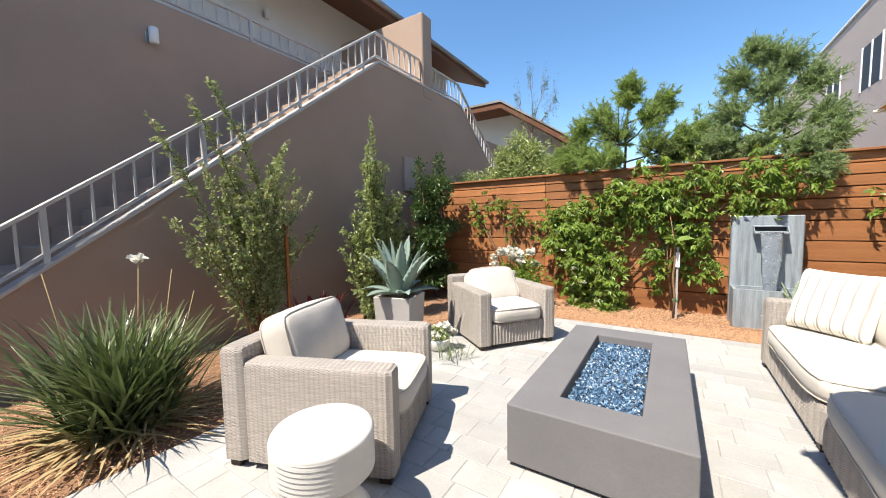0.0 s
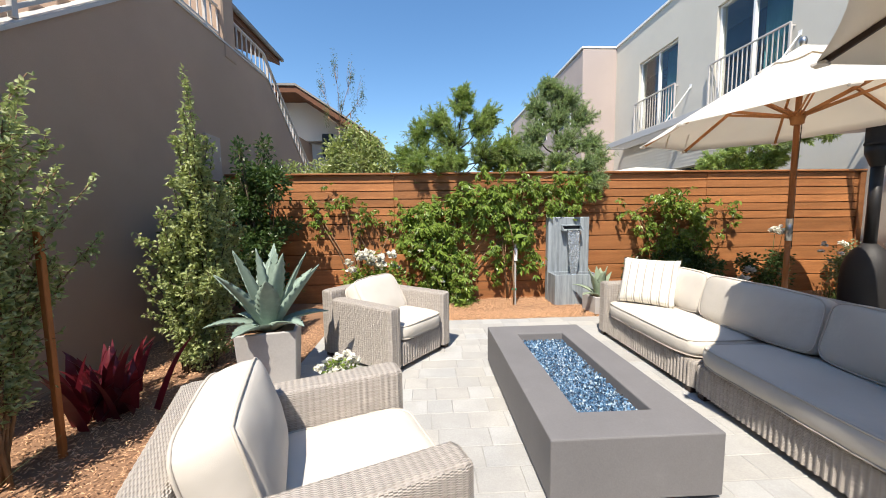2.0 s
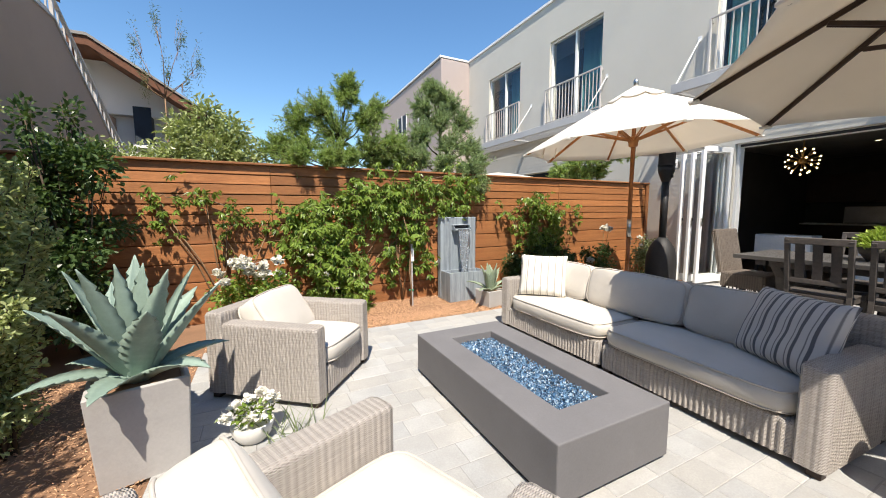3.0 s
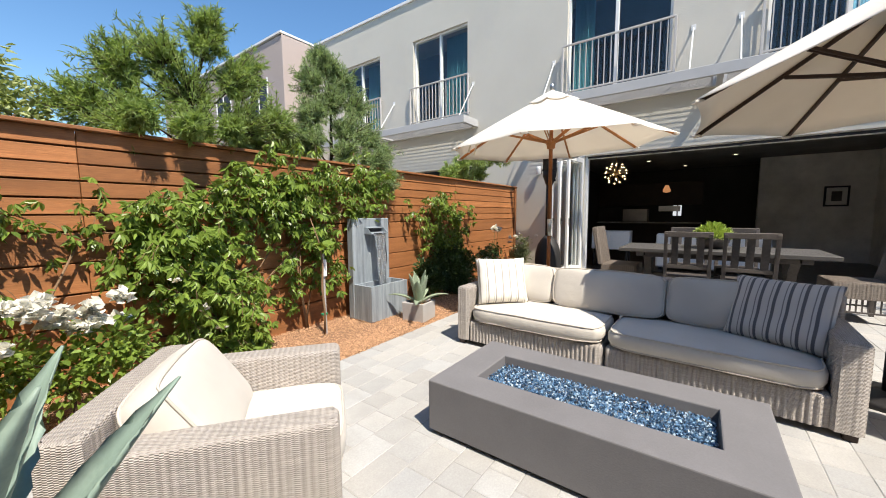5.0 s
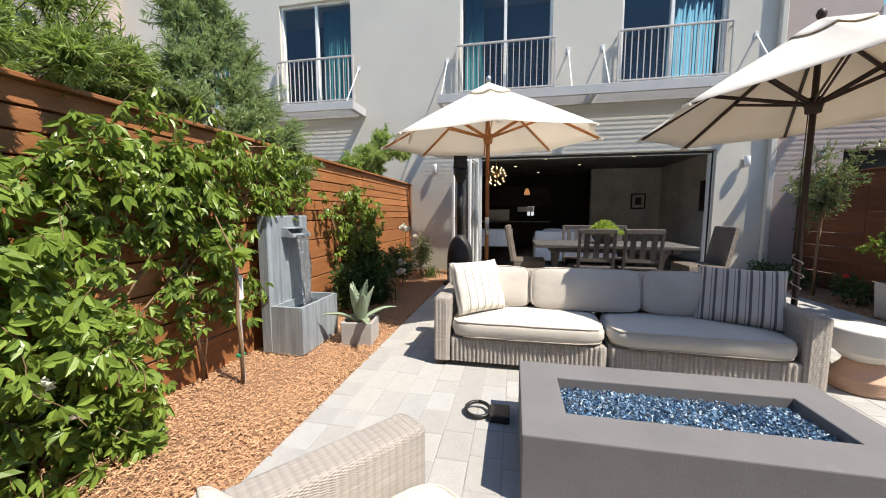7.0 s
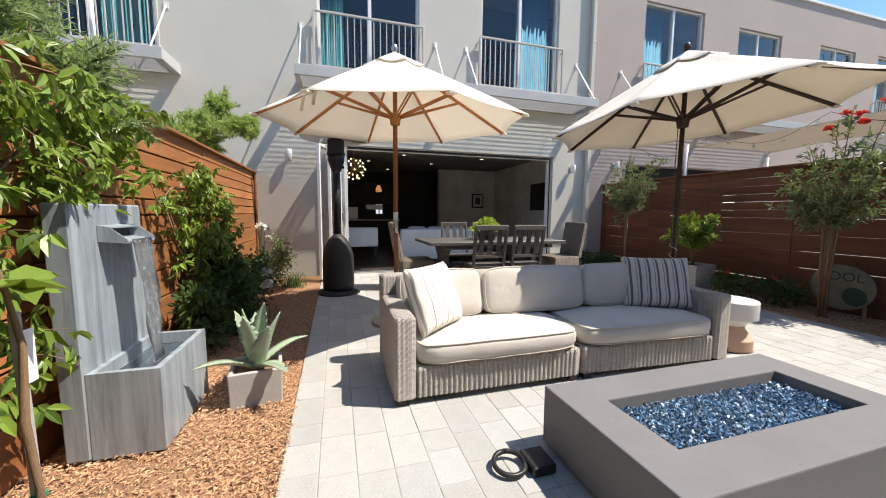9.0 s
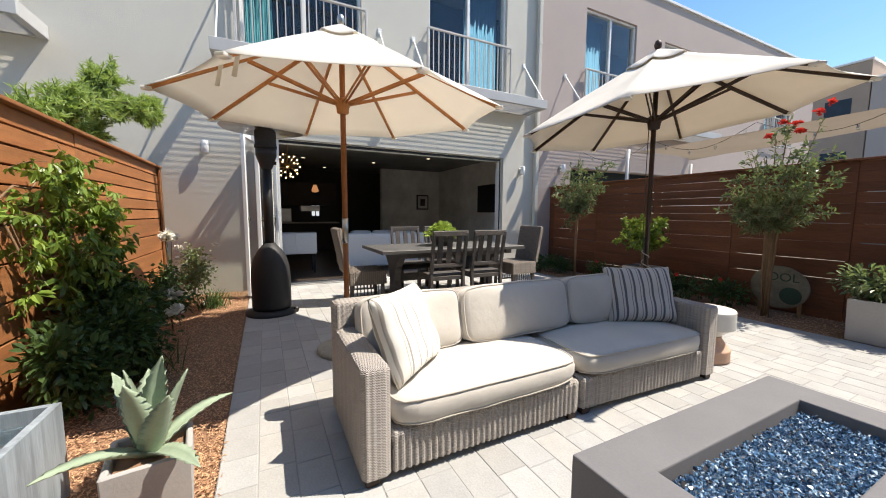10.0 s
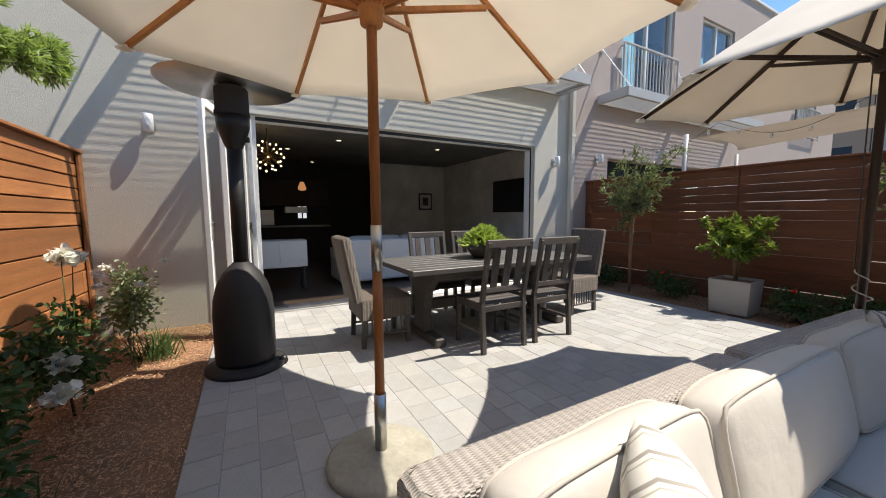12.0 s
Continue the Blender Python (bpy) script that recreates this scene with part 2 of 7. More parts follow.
TABLE_TOP = surface("grey_table_top", (0.10, 0.095, 0.092), 0.42, big=2, fine=40, stretch=(6, 0.7, 6), vary=0.18, grain=0.22, bump=0.08)
PIT = surface("charcoal_cast_concrete", (0.165, 0.16, 0.165), 0.8, big=3, fine=120, vary=0.08, grain=0.1, bump=0.12, stain=(0.20, 0.195, 0.195), stain_scale=5, stain_at=(0.6, 0.85))
# soot black of the heater emitter, also the painted shade in the spout slot
SOOT_OR_RECESS = surface("soot_and_recess_shade", (0.045, 0.045, 0.05), 0.9)
STEEL = surface("brushed_steel", (0.55, 0.54, 0.52), 0.3, metal=1.0, bump=0.03)
BLACK_METAL = surface("black_enamel", (0.02, 0.019, 0.02), 0.4, big=4, fine=70, bump=0.04)
BLACK_MATTE = surface("dark_grey_resin", (0.028, 0.027, 0.028), 0.6, bump=0.1)
CERAMIC = surface("white_glazed_ceramic", (0.72, 0.70, 0.665), 0.35, big=4, fine=60, vary=0.03, grain=0.03, bump=0.03)
CLAY = surface("pinkish_clay", (0.62, 0.40, 0.29), 0.7, vary=0.1)
ZINC = surface("weathered_zinc", (0.36, 0.41, 0.45), 0.5, metal=0.25, big=3.0, fine=20, vary=0.24, grain=0.16, bump=0.06, stretch=(6, 6, 0.5), stain=(0.20, 0.225, 0.25), stain_scale=2.6, stain_at=(0.46, 0.68))
PLANTER = surface("pale_grey_planter", (0.42, 0.40, 0.385), 0.75, big=3, fine=60, vary=0.08, grain=0.08, bump=0.12)
BARK = surface("tan_bark", (0.24, 0.15, 0.085), 0.9, big=8, fine=60, stretch=(4, 4, 0.8), bump=0.5)
BARK_DARK = surface("dark_bark", (0.09, 0.065, 0.045), 0.9, big=8, fine=60, stretch=(4, 4, 0.8), bump=0.5)
WATER = glass_material("water", (0.85, 0.92, 0.95), 0.02)
SPILL = surface("falling_water", (0.70, 0.76, 0.82), 0.25, vary=0.1, bump=0.3, big=20)
SPILL.node_tree.nodes["Principled BSDF"].inputs["Transmission Weight"].default_value = 0.75
PANE = glass_material("pane_glass", (0.88, 0.94, 0.94))
LEAF_PANE = clear_pane("folding_door_glass", (0.965, 0.975, 0.97), 0.03)
# indoor dimness is put into these wall and ceiling colours
ROOM_SHADED = surface("shade_darkened_room_wall", (0.06, 0.057, 0.054), 0.8, bump=0.05)
CEILING_SHADED = surface("shade_darkened_ceiling", (0.22, 0.215, 0.20), 0.9, bump=0.05)
INNER_WALL = surface("interior_wall_paint", (0.76, 0.73, 0.69), 0.85, bump=0.05)
INNER_FLOOR = surface("dark_wood_floor", (0.09, 0.065, 0.048), 0.35, big=2, fine=30, stretch=(1, 8, 8))
INNER_WHITE = surface("white_lacquer", (0.8, 0.79, 0.77), 0.4, vary=0.02, bump=0.02)
TEAL = surface("teal_curtain", (0.08, 0.29, 0.33), 0.8, big=3, fine=60, vary=0.12)
# bluer curtain colour, with the sky's reflection in the panes mixed in
CURTAIN_SKY = surface("sky_tinted_curtain", (0.13, 0.34, 0.50), 0.8, big=3, fine=60, vary=0.12)
# near-black blue paints the gloom and dark reflections of windows and openings
ROOM_GLOOM = surface("painted_room_gloom", (0.035, 0.05, 0.07), 0.8)
BRASS = surface("aged_brass", (0.45, 0.30, 0.12), 0.35, metal=1.0)
BULB = glow_material("warm_bulb", (1.0, 0.72, 0.42), 5.0)
DOWNLIGHT = glow_material("downlight_lens", (1.0, 0.85, 0.65), 1.6)
FLOWER_WHITE = leaf_material("white_petal", (0.85, 0.84, 0.78), (0.80, 0.78, 0.70), (0.75, 0.72, 0.6), 0.6, 0.25)
FLOWER_RED = leaf_material("red_petal", (0.62, 0.035, 0.03), (0.72, 0.07, 0.05), (0.7, 0.06, 0.04), 0.6, 0.3)
LEAF_VINE = leaf_material("vine_leaf", (0.018, 0.058, 0.014), (0.205, 0.295, 0.055), (0.40, 0.50, 0.06), 0.33, 0.2)
LEAF_PEAR = leaf_material("pear_leaf", (0.17, 0.23, 0.08), (0.52, 0.56, 0.30), (0.38, 0.46, 0.15), 0.35, 0.3)
LEAF_YELLOW = leaf_material("yellow_green_leaf", (0.15, 0.21, 0.065), (0.47, 0.52, 0.25), (0.36, 0.43, 0.12), 0.35, 0.32)
LEAF_DARK = leaf_material("dark_glossy_leaf", (0.02, 0.05, 0.016), (0.08, 0.13, 0.045), (0.12, 0.2, 0.04), 0.3, 0.25)
LEAF_PODO = leaf_material("needle_leaf", (0.16, 0.24, 0.11), (0.46, 0.54, 0.30), (0.36, 0.48, 0.18), 0.5, 0.42)
LEAF_BRIGHT = leaf_material("bright_needle_leaf", (0.14, 0.23, 0.08), (0.43, 0.53, 0.22), (0.38, 0.5, 0.1), 0.5, 0.42)
LEAF_GRASS = leaf_material("strap_leaf", (0.03, 0.06, 0.022), (0.17, 0.21, 0.10), (0.14, 0.2, 0.06), 0.28, 0.16)
LEAF_STRAW = leaf_material("dry_leaf", (0.36, 0.26, 0.13), (0.50, 0.38, 0.2), (0.4, 0.3, 0.15), 0.7, 0.2)
LEAF_OLEANDER = leaf_material("grey_green_leaf", (0.06, 0.09, 0.045), (0.24, 0.28, 0.15), (0.24, 0.32, 0.1), 0.4, 0.3)
LEAF_RED = leaf_material("burgundy_leaf", (0.035, 0.005, 0.009), (0.14, 0.016, 0.024), (0.3, 0.03, 0.05), 0.3, 0.22)
LEAF_LIME = leaf_material("lime_succulent_leaf", (0.20, 0.34, 0.06), (0.42, 0.52, 0.12), (0.45, 0.55, 0.12), 0.4, 0.25)
AGAVE = surface("agave_skin", (0.225, 0.305, 0.255), 0.55, big=5, fine=60, vary=0.16, grain=0.1, bump=0.05, stain=(0.33, 0.41, 0.345), stain_scale=4, stain_at=(0.5, 0.8))
AGAVE_PALE = surface("pale_agave_skin", (0.30, 0.37, 0.26), 0.55, big=5, fine=60, vary=0.16, grain=0.1, bump=0.05)
STONE_OLIVE = surface("mossy_plaster", (0.36, 0.34, 0.28), 0.9, big=5, fine=40, vary=0.2)
SIGN_BOARD = surface("faded_olive_board", (0.20, 0.18, 0.14), 0.9, big=5, fine=40, vary=0.3)
METER = surface("mauve_painted_metal", (0.40, 0.335, 0.30), 0.6, big=3, fine=60, vary=0.06, grain=0.05, bump=0.05)
TIE = surface("green_plant_tie", (0.03, 0.25, 0.12), 0.6)
LETTER = surface("dark_green_paint", (0.04, 0.075, 0.055), 0.8)


def glass_bits():
    m, nt, b = nodes_of("blue_fire_glass")
    g = nt.nodes.new("ShaderNodeNewGeometry")
    r = nt.nodes.new("ShaderNodeValToRGB")
    e = r.color_ramp.elements
    e[0].position, e[0].color = 0.0, (0.02, 0.045, 0.08, 1)
    e[1].position, e[1].color = 1.0, (0.72, 0.84, 0.92, 1)
    for p, col in ((0.45, (0.085, 0.19, 0.34, 1)), (0.8, (0.25, 0.43, 0.62, 1))):
        k = e.new(p)
        k.color = col
    nt.links.new(g.outputs["Random Per Island"], r.inputs[0])
    nt.links.new(r.outputs[0], b.inputs["Base Color"])
    b.inputs["Roughness"].default_value = 0.08
    b.inputs["Specular IOR Level"].default_value = 0.9
    b.inputs["Transmission Weight"].default_value = 0.15
    return m


FIRE_GLASS = glass_bits()

# ---- builders ----


def finish(name, me, material, parent=None, label="", smooth=False):
    ob = new(name, me)
    if material and not me.materials:
        me.materials.append(material)
    if smooth:
        me.polygons.foreach_set("use_smooth", [True] * len(me.polygons))
    if parent:
        ob.parent = parent
    if label:
        tagged(ob, label)
    return ob


def part(name, bm, material, parent=None, label="", smooth=False):
    """Links a bmesh as one mesh object under a thing or a part."""
    me = bpy.data.meshes.new(name)
    bmesh.ops.recalc_face_normals(bm, faces=bm.faces)
    bm.to_mesh(me)
    bm.free()
    return finish(name, me, material, parent, label, smooth)


def raw(name, verts, faces, material, parent=None, label="", smooth=False):
    me = bpy.data.meshes.new(name)
    me.from_pydata(verts.tolist() if hasattr(verts, "tolist") else verts, [], faces.tolist() if hasattr(faces, "tolist") else faces)
    me.update()
    return finish(name, me, material, parent, label, smooth)


def thing(name, label, category, m=None, group="", kind=""):
    ob = new(name)
    ob.matrix_basis = m or Matrix()
    ob.empty_display_size = 0.2
    return tagged(ob, label, category, group, kind)


def add_box(bm, lo, hi, bevel=0.0, m=None, segments=1):
    lo, hi = Vector(lo), Vector(hi)
    mm = Matrix.Translation((lo + hi) / 2) @ Matrix.Diagonal((*(hi - lo), 1))
    vs = bmesh.ops.create_cube(bm, size=1, matrix=mm)["verts"]
    if bevel:
        es = list({e for v in vs for e in v.link_edges})
        r = bmesh.ops.bevel(bm, geom=es, offset=bevel, segments=segments, affect='EDGES', profile=0.5, clamp_overlap=True)
        vs = list({v for f in r["faces"] for v in f.verts} | {v for v in vs if v.is_valid})
    if m:
        bmesh.ops.transform(bm, matrix=m, verts=vs)
    return vs


def box(name, lo, hi, material, parent=None, bevel=0.004, label="", m=None, segments=1):
    bm = bmesh.new()
    add_box(bm, lo, hi, bevel, m, segments)
    return part(name, bm, material, parent, label)


def add_tube(bm, pts, radii, sides=8, cap=True):
    """A tapered tube along points."""
    pts = [Vector(p) for p in pts]
    if not hasattr(radii, "__len__"):
        radii = [radii] * len(pts)
    rings, ref = [], None
    for i, p in enumerate(pts):
        d = (pts[min(i + 1, len(pts) - 1)] - pts[max(i - 1, 0)]).normalized()
        if ref is None:
            ref = d.orthogonal().normalized()
        ref = (ref - d * ref.dot(d))
        ref = ref.normalized() if ref.length > 1e-6 else d.orthogonal().normalized()
        w = d.cross(ref)
        rings.append([bm.verts.new(p + (ref * math.cos(a) + w * math.sin(a)) * radii[i]) for a in (2 * math.pi * k / sides for k in range(sides))])
    for a, b in zip(rings, rings[1:]):
        for k in range(sides):
            bm.faces.new((a[k], a[(k + 1) % sides], b[(k + 1) % sides], b[k]))
    if cap:
        bm.faces.new(rings[0][::-1])
        bm.faces.new(rings[-1])
    return rings


def tube(name, pts, radii, material, parent=None, sides=8, label="", smooth=True):
    bm = bmesh.new()
    add_tube(bm, pts, radii, sides)
    return part(name, bm, material, parent, label, smooth)


def bar(name, a, b, w, h, material, parent=None, bevel=0.003, label="", up=(0, 0, 1)):
    """A straight rectangular member from a to b: w across, h along up."""
    a, b = Vector(a), Vector(b)
    d = b - a
    z = d.normalized()
    x = Vector(up).cross(z)
    x = x.normalized() if x.length > 1e-5 else Vector((1, 0, 0))
    y = z.cross(x)
    m = Matrix.Translation((a + b) / 2) @ Matrix((x, y, z)).transposed().to_4x4()
    return box(name, (-w / 2, -h / 2, -d.length / 2), (w / 2, h / 2, d.length / 2), material, parent, bevel, label, m)


def add_lathe(bm, profile, sides=32, m=None):
    rings = []
    for r, z in profile:
        rings.append([bm.verts.new((r * math.cos(2 * math.pi * k / sides), r * math.sin(2 * math.pi * k / sides), z)) for k in range(sides)])
    for a, b in zip(rings, rings[1:]):
        for k in range(sides):
            bm.faces.new((a[k], a[(k + 1) % sides], b[(k + 1) % sides], b[k]))
    bm.faces.new(rings[0][::-1])
    bm.faces.new(rings[-1])
    if m:
        bmesh.ops.transform(bm, matrix=m, verts=[v for r in rings for v in r])


def lathe(name, profile, material, parent=None, sides=32, label="", smooth=True):
    bm = bmesh.new()
    add_lathe(bm, profile, sides)
    return part(name, bm, material, parent, label, smooth)


def prism(name, outline, lo, hi, axis, material, parent=None, label=""):
    """An outline in the two other axes, extruded along axis from lo to hi."""
    bm = bmesh.new()

    def at(p, v):
        return {"x": (v, p[0], p[1]), "y": (p[0], v, p[1]), "z": (p[0], p[1], v)}[axis]
    a = [bm.verts.new(at(p, lo)) for p in outline]
    b = [bm.verts.new(at(p, hi)) for p in outline]
    bm.faces.new(a)
    bm.faces.new(b[::-1])
    n = len(outline)
    for i in range(n):
        bm.faces.new((a[i], b[i], b[(i + 1) % n], a[(i + 1) % n]))
    return part(name, bm, material, parent, label)


def pierced_wall(name, x0, x1, ylim, zlim, holes, material, label):
    """A wall across x from x0 to x1 with rectangular openings (y0, y1, z0, z1) that go through it."""
    ys = sorted({*ylim, *(v for h in holes for v in h[:2])})
    zs = sorted({*zlim, *(v for h in holes for v in h[2:])})
    ny, nz = len(ys) - 1, len(zs) - 1

    def solid(i, j):
        if not (0 <= i < ny and 0 <= j < nz):
            return False
        y, z = (ys[i] + ys[i + 1]) / 2, (zs[j] + zs[j + 1]) / 2
        return not any(a < y < b and c < z < d for a, b, c, d in holes)
    bm = bmesh.new()

    def quad(*ps):
        bm.faces.new([bm.verts.new(p) for p in ps])
    for i in range(ny):
        for j in range(nz):
            if not solid(i, j):
                continue
            a, b, c, d = ys[i], ys[i + 1], zs[j], zs[j + 1]
            quad((x0, a, c), (x0, b, c), (x0, b, d), (x0, a, d))
            quad((x1, a, c), (x1, b, c), (x1, b, d), (x1, a, d))
            if not solid(i - 1, j):
                quad((x0, a, c), (x1, a, c), (x1, a, d), (x0, a, d))
            if not solid(i + 1, j):
                quad((x0, b, c), (x1, b, c), (x1, b, d), (x0, b, d))
            if not solid(i, j - 1):
                quad((x0, a, c), (x1, a, c), (x1, b, c), (x0, b, c))
            if not solid(i, j + 1):
                quad((x0, a, d), (x1, a, d), (x1, b, d), (x0, b, d))
    bmesh.ops.remove_doubles(bm, verts=bm.verts, dist=1e-5)
    return tagged(part(name, bm, material), label, "wall", kind="structure")


def leaf_mesh(name, pts, ways, length, width, material, parent=None, rng=None, droop=0.0, spread=1.0, label=""):
    """Many small folded leaves at pts, which point along ways, give or take spread."""
    rng = rng or np.random.default_rng(1)
    n = len(pts)
    d = ways + rng.normal(0, 0.5 * spread, (n, 3))
    d[:, 2] -= droop
    d /= np.linalg.norm(d, axis=1)[:, None] + 1e-9
    s = np.cross(d, rng.normal(0, 1, (n, 3)) * 0.6 + np.array([0, 0, 1.0]))
    s /= np.linalg.norm(s, axis=1)[:, None] + 1e-9
    u = np.cross(s, d)
    k = rng.uniform(0.65, 1.25, (n, 1))
    ln, w = length * k, width * k
    base, tip = pts, pts + d * ln - u * ln * 0.14
    if width / length < 0.28:
        mid = pts + d * ln * 0.45
        sides = [(mid, 1.0)]
    else:
        sides = [(pts + d * ln * 0.28, 0.86), (pts + d * ln * 0.64 - u * ln * 0.03, 0.88)]
    left = [m + s * w / 2 * k + u * w * 0.2 for m, k in sides]
    right = [m - s * w / 2 * k + u * w * 0.2 for m, k in sides]
    return raw(name, *leaf_faces(base, tip, left, right), material, parent, label)


def leaf_faces(base, tip, left, right):
    """Vertices and faces of many leaves, each folded along its midrib: base, left edge, tip, right edge."""
    n, k = len(base), len(left)
    mids = [base + (tip - base) * ((j + 1) / (k + 1)) for j in range(k)] if k > 1 else []
    v = np.stack([base, *left, tip, *right[::-1], *mids], 1)
    m = v.shape[1]
    q = np.arange(n)[:, None] * m
    if k == 1:
        tris = [(0, 1, 2), (0, 2, 3)]
    else:
        tris = [(0, 1, 6), (1, 2, 7), (1, 7, 6), (2, 3, 7), (3, 4, 7), (4, 5, 6), (4, 6, 7), (5, 0, 6)]
    return v.reshape(-1, 3), np.concatenate([q + list(t) for t in tris], 0)


def clump_points(clumps, n, rng, shell=0.55):
    """n points and outward ways in a set of balls (x, y, z, rx, ry, rz), more of them near the outside."""
    c = np.array(clumps, float)
    vol = c[:, 3] * c[:, 4] * c[:, 5]
    pick = rng.choice(len(c), n, p=vol ** 0.75 / (vol ** 0.75).sum())
    d = rng.normal(0, 1, (n, 3))
    d /= np.linalg.norm(d, axis=1)[:, None]
    r = rng.uniform(0, 1, (n, 1)) ** shell
    lump = 1 + 0.25 * np.sin(d[:, :1] * 5 + pick[:, None]) * np.cos(d[:, 1:2] * 6 + 2 * pick[:, None])
    return c[pick, :3] + d * r * lump * c[pick, 3:], d


def plant(name, label, category, base, clumps, n, leaf, material, bark, trunk=0.02, seed=1, spread=1.0, droop=0.1, stems=None, group="", shell=0.55, leaf_name="crown", twigs=3):
    """A shrub or tree: trunk with limbs to each clump, and a crown of separate leaves."""
    rng = np.random.default_rng(seed)
    t = thing(name, label, category, Matrix.Translation(base), group)
    bm = bmesh.new()
    b0 = Vector((0, 0, 0))
    zc = sum(c[2] for c in clumps) / len(clumps)
    fork = Vector((sum(c[0] for c in clumps) / len(clumps) * 0.4, sum(c[1] for c in clumps) / len(clumps) * 0.4, max(0.08, min(c[2] - c[5] * 0.6 for c in clumps))))
    for s in stems or [(0, 0)]:
        o = b0 + Vector((s[0], s[1], 0))
        mid = (o + fork) / 2 + Vector(rng.normal(0, 0.02, 3))
        add_tube(bm, [o - Vector((0, 0, 0.03)), mid, fork + Vector((s[0], s[1], 0)) * 0.6], [trunk, trunk * 0.85, trunk * 0.7], 8)
    for c in clumps:
        p = Vector(c[:3])
        s = Vector(stems[int(rng.integers(len(stems)))]).to_3d() * 0.6 if stems else Vector()
        k = fork + s
        m = k.lerp(p, 0.5) + Vector(rng.normal(0, 0.04, 3))
        add_tube(bm, [k, m, p], [trunk * 0.6, trunk * 0.42, trunk * 0.22], 6)
        for _ in range(twigs):
            q = p + Vector([rng.uniform(-0.8, 0.8) * c[3 + i] for i in range(3)])
            add_tube(bm, [m.lerp(p, 0.6), (m + q) / 2 + Vector((0, 0, 0.02)), q], [trunk * 0.25, trunk * 0.2, trunk * 0.1], 5)
    part("trunk", bm, bark, t, smooth=True)
    pts, ways = clump_points(clumps, n, rng, shell)
    pts[:, 2] = np.maximum(pts[:, 2], 0.03)
    leaf_mesh(leaf_name, pts, ways, leaf[0], leaf[1], material, t, rng, droop, spread)
    return t


def uv_from(ob, fn):
    me = ob.data
    layer = me.uv_layers.new(name="UVMap")
    for poly in me.polygons:
        for li in poly.loop_indices:
            layer.data[li].uv = fn(me.vertices[me.loops[li].vertex_index].co, poly.normal)


def woven_uv(ob, along_y=False):
    """UV in metres with ribs upright on the sides and across the length on top."""
    def fn(co, n):
        if abs(n.z) > 0.7:
            return (co.y, co.x) if along_y else (co.x, co.y)
        return (co.y, co.z) if abs(n.x) > abs(n.y) else (co.x, co.z)
    uv_from(ob, fn)


def wicker_block(name, lo, hi, parent, along_y=False, material=None, pitch=0.034, m=None, deep=0.0010):
    """A woven block: upright round ribs all round it, a rounded rim and a flat woven top."""
    x0, y0, z0 = lo
    x1, y1, z1 = hi
    r = 0.018
    loop = []

    def run(ax, ay, bx, by, nx, ny):
        ln = math.hypot(bx - ax, by - ay)
        k = max(2, round(ln / pitch)) * 4
        for i in range(k):
            f = i / k
            wob = deep * math.sin(2 * math.pi * i / 4 + 0.6)
            loop.append((ax + (bx - ax) * f, ay + (by - ay) * f, nx * wob, ny * wob))
    run(x0 + r, y0, x1 - r, y0, 0, -1)
    run(x1, y0 + r, x1, y1 - r, 1, 0)
    run(x1 - r, y1, x0 + r, y1, 0, 1)
    run(x0, y1 - r, x0, y0 + r, -1, 0)
    cx, cy = (x0 + x1) / 2, (y0 + y1) / 2
    bm = bmesh.new()
    levels = [(z0, 0, 1), (z1 - 0.022, 0, 1), (z1 - 0.008, 0.005, 0.8), (z1, 0.02, 0.2)]
    rings = []
    for z, inset, k in levels:
        ring = []
        for x, y, wx, wy in loop:
            ring.append(bm.verts.new((x + wx * k - math.copysign(inset, x - cx) * (abs(x - cx) > (x1 - x0) / 2 - 0.03), y + wy * k - math.copysign(inset, y - cy) * (abs(y - cy) > (y1 - y0) / 2 - 0.03), z)))
        rings.append(ring)
    n = len(loop)
    for a, b in zip(rings, rings[1:]):
        for i in range(n):
            bm.faces.new((a[i], a[(i + 1) % n], b[(i + 1) % n], b[i]))
    bm.faces.new(rings[-1])
    bm.faces.new(rings[0][::-1])
    if m:
        bmesh.ops.transform(bm, matrix=m, verts=bm.verts)
    ob = part(name, bm, material or WICKER, parent)
    woven_uv(ob, along_y)
    return ob


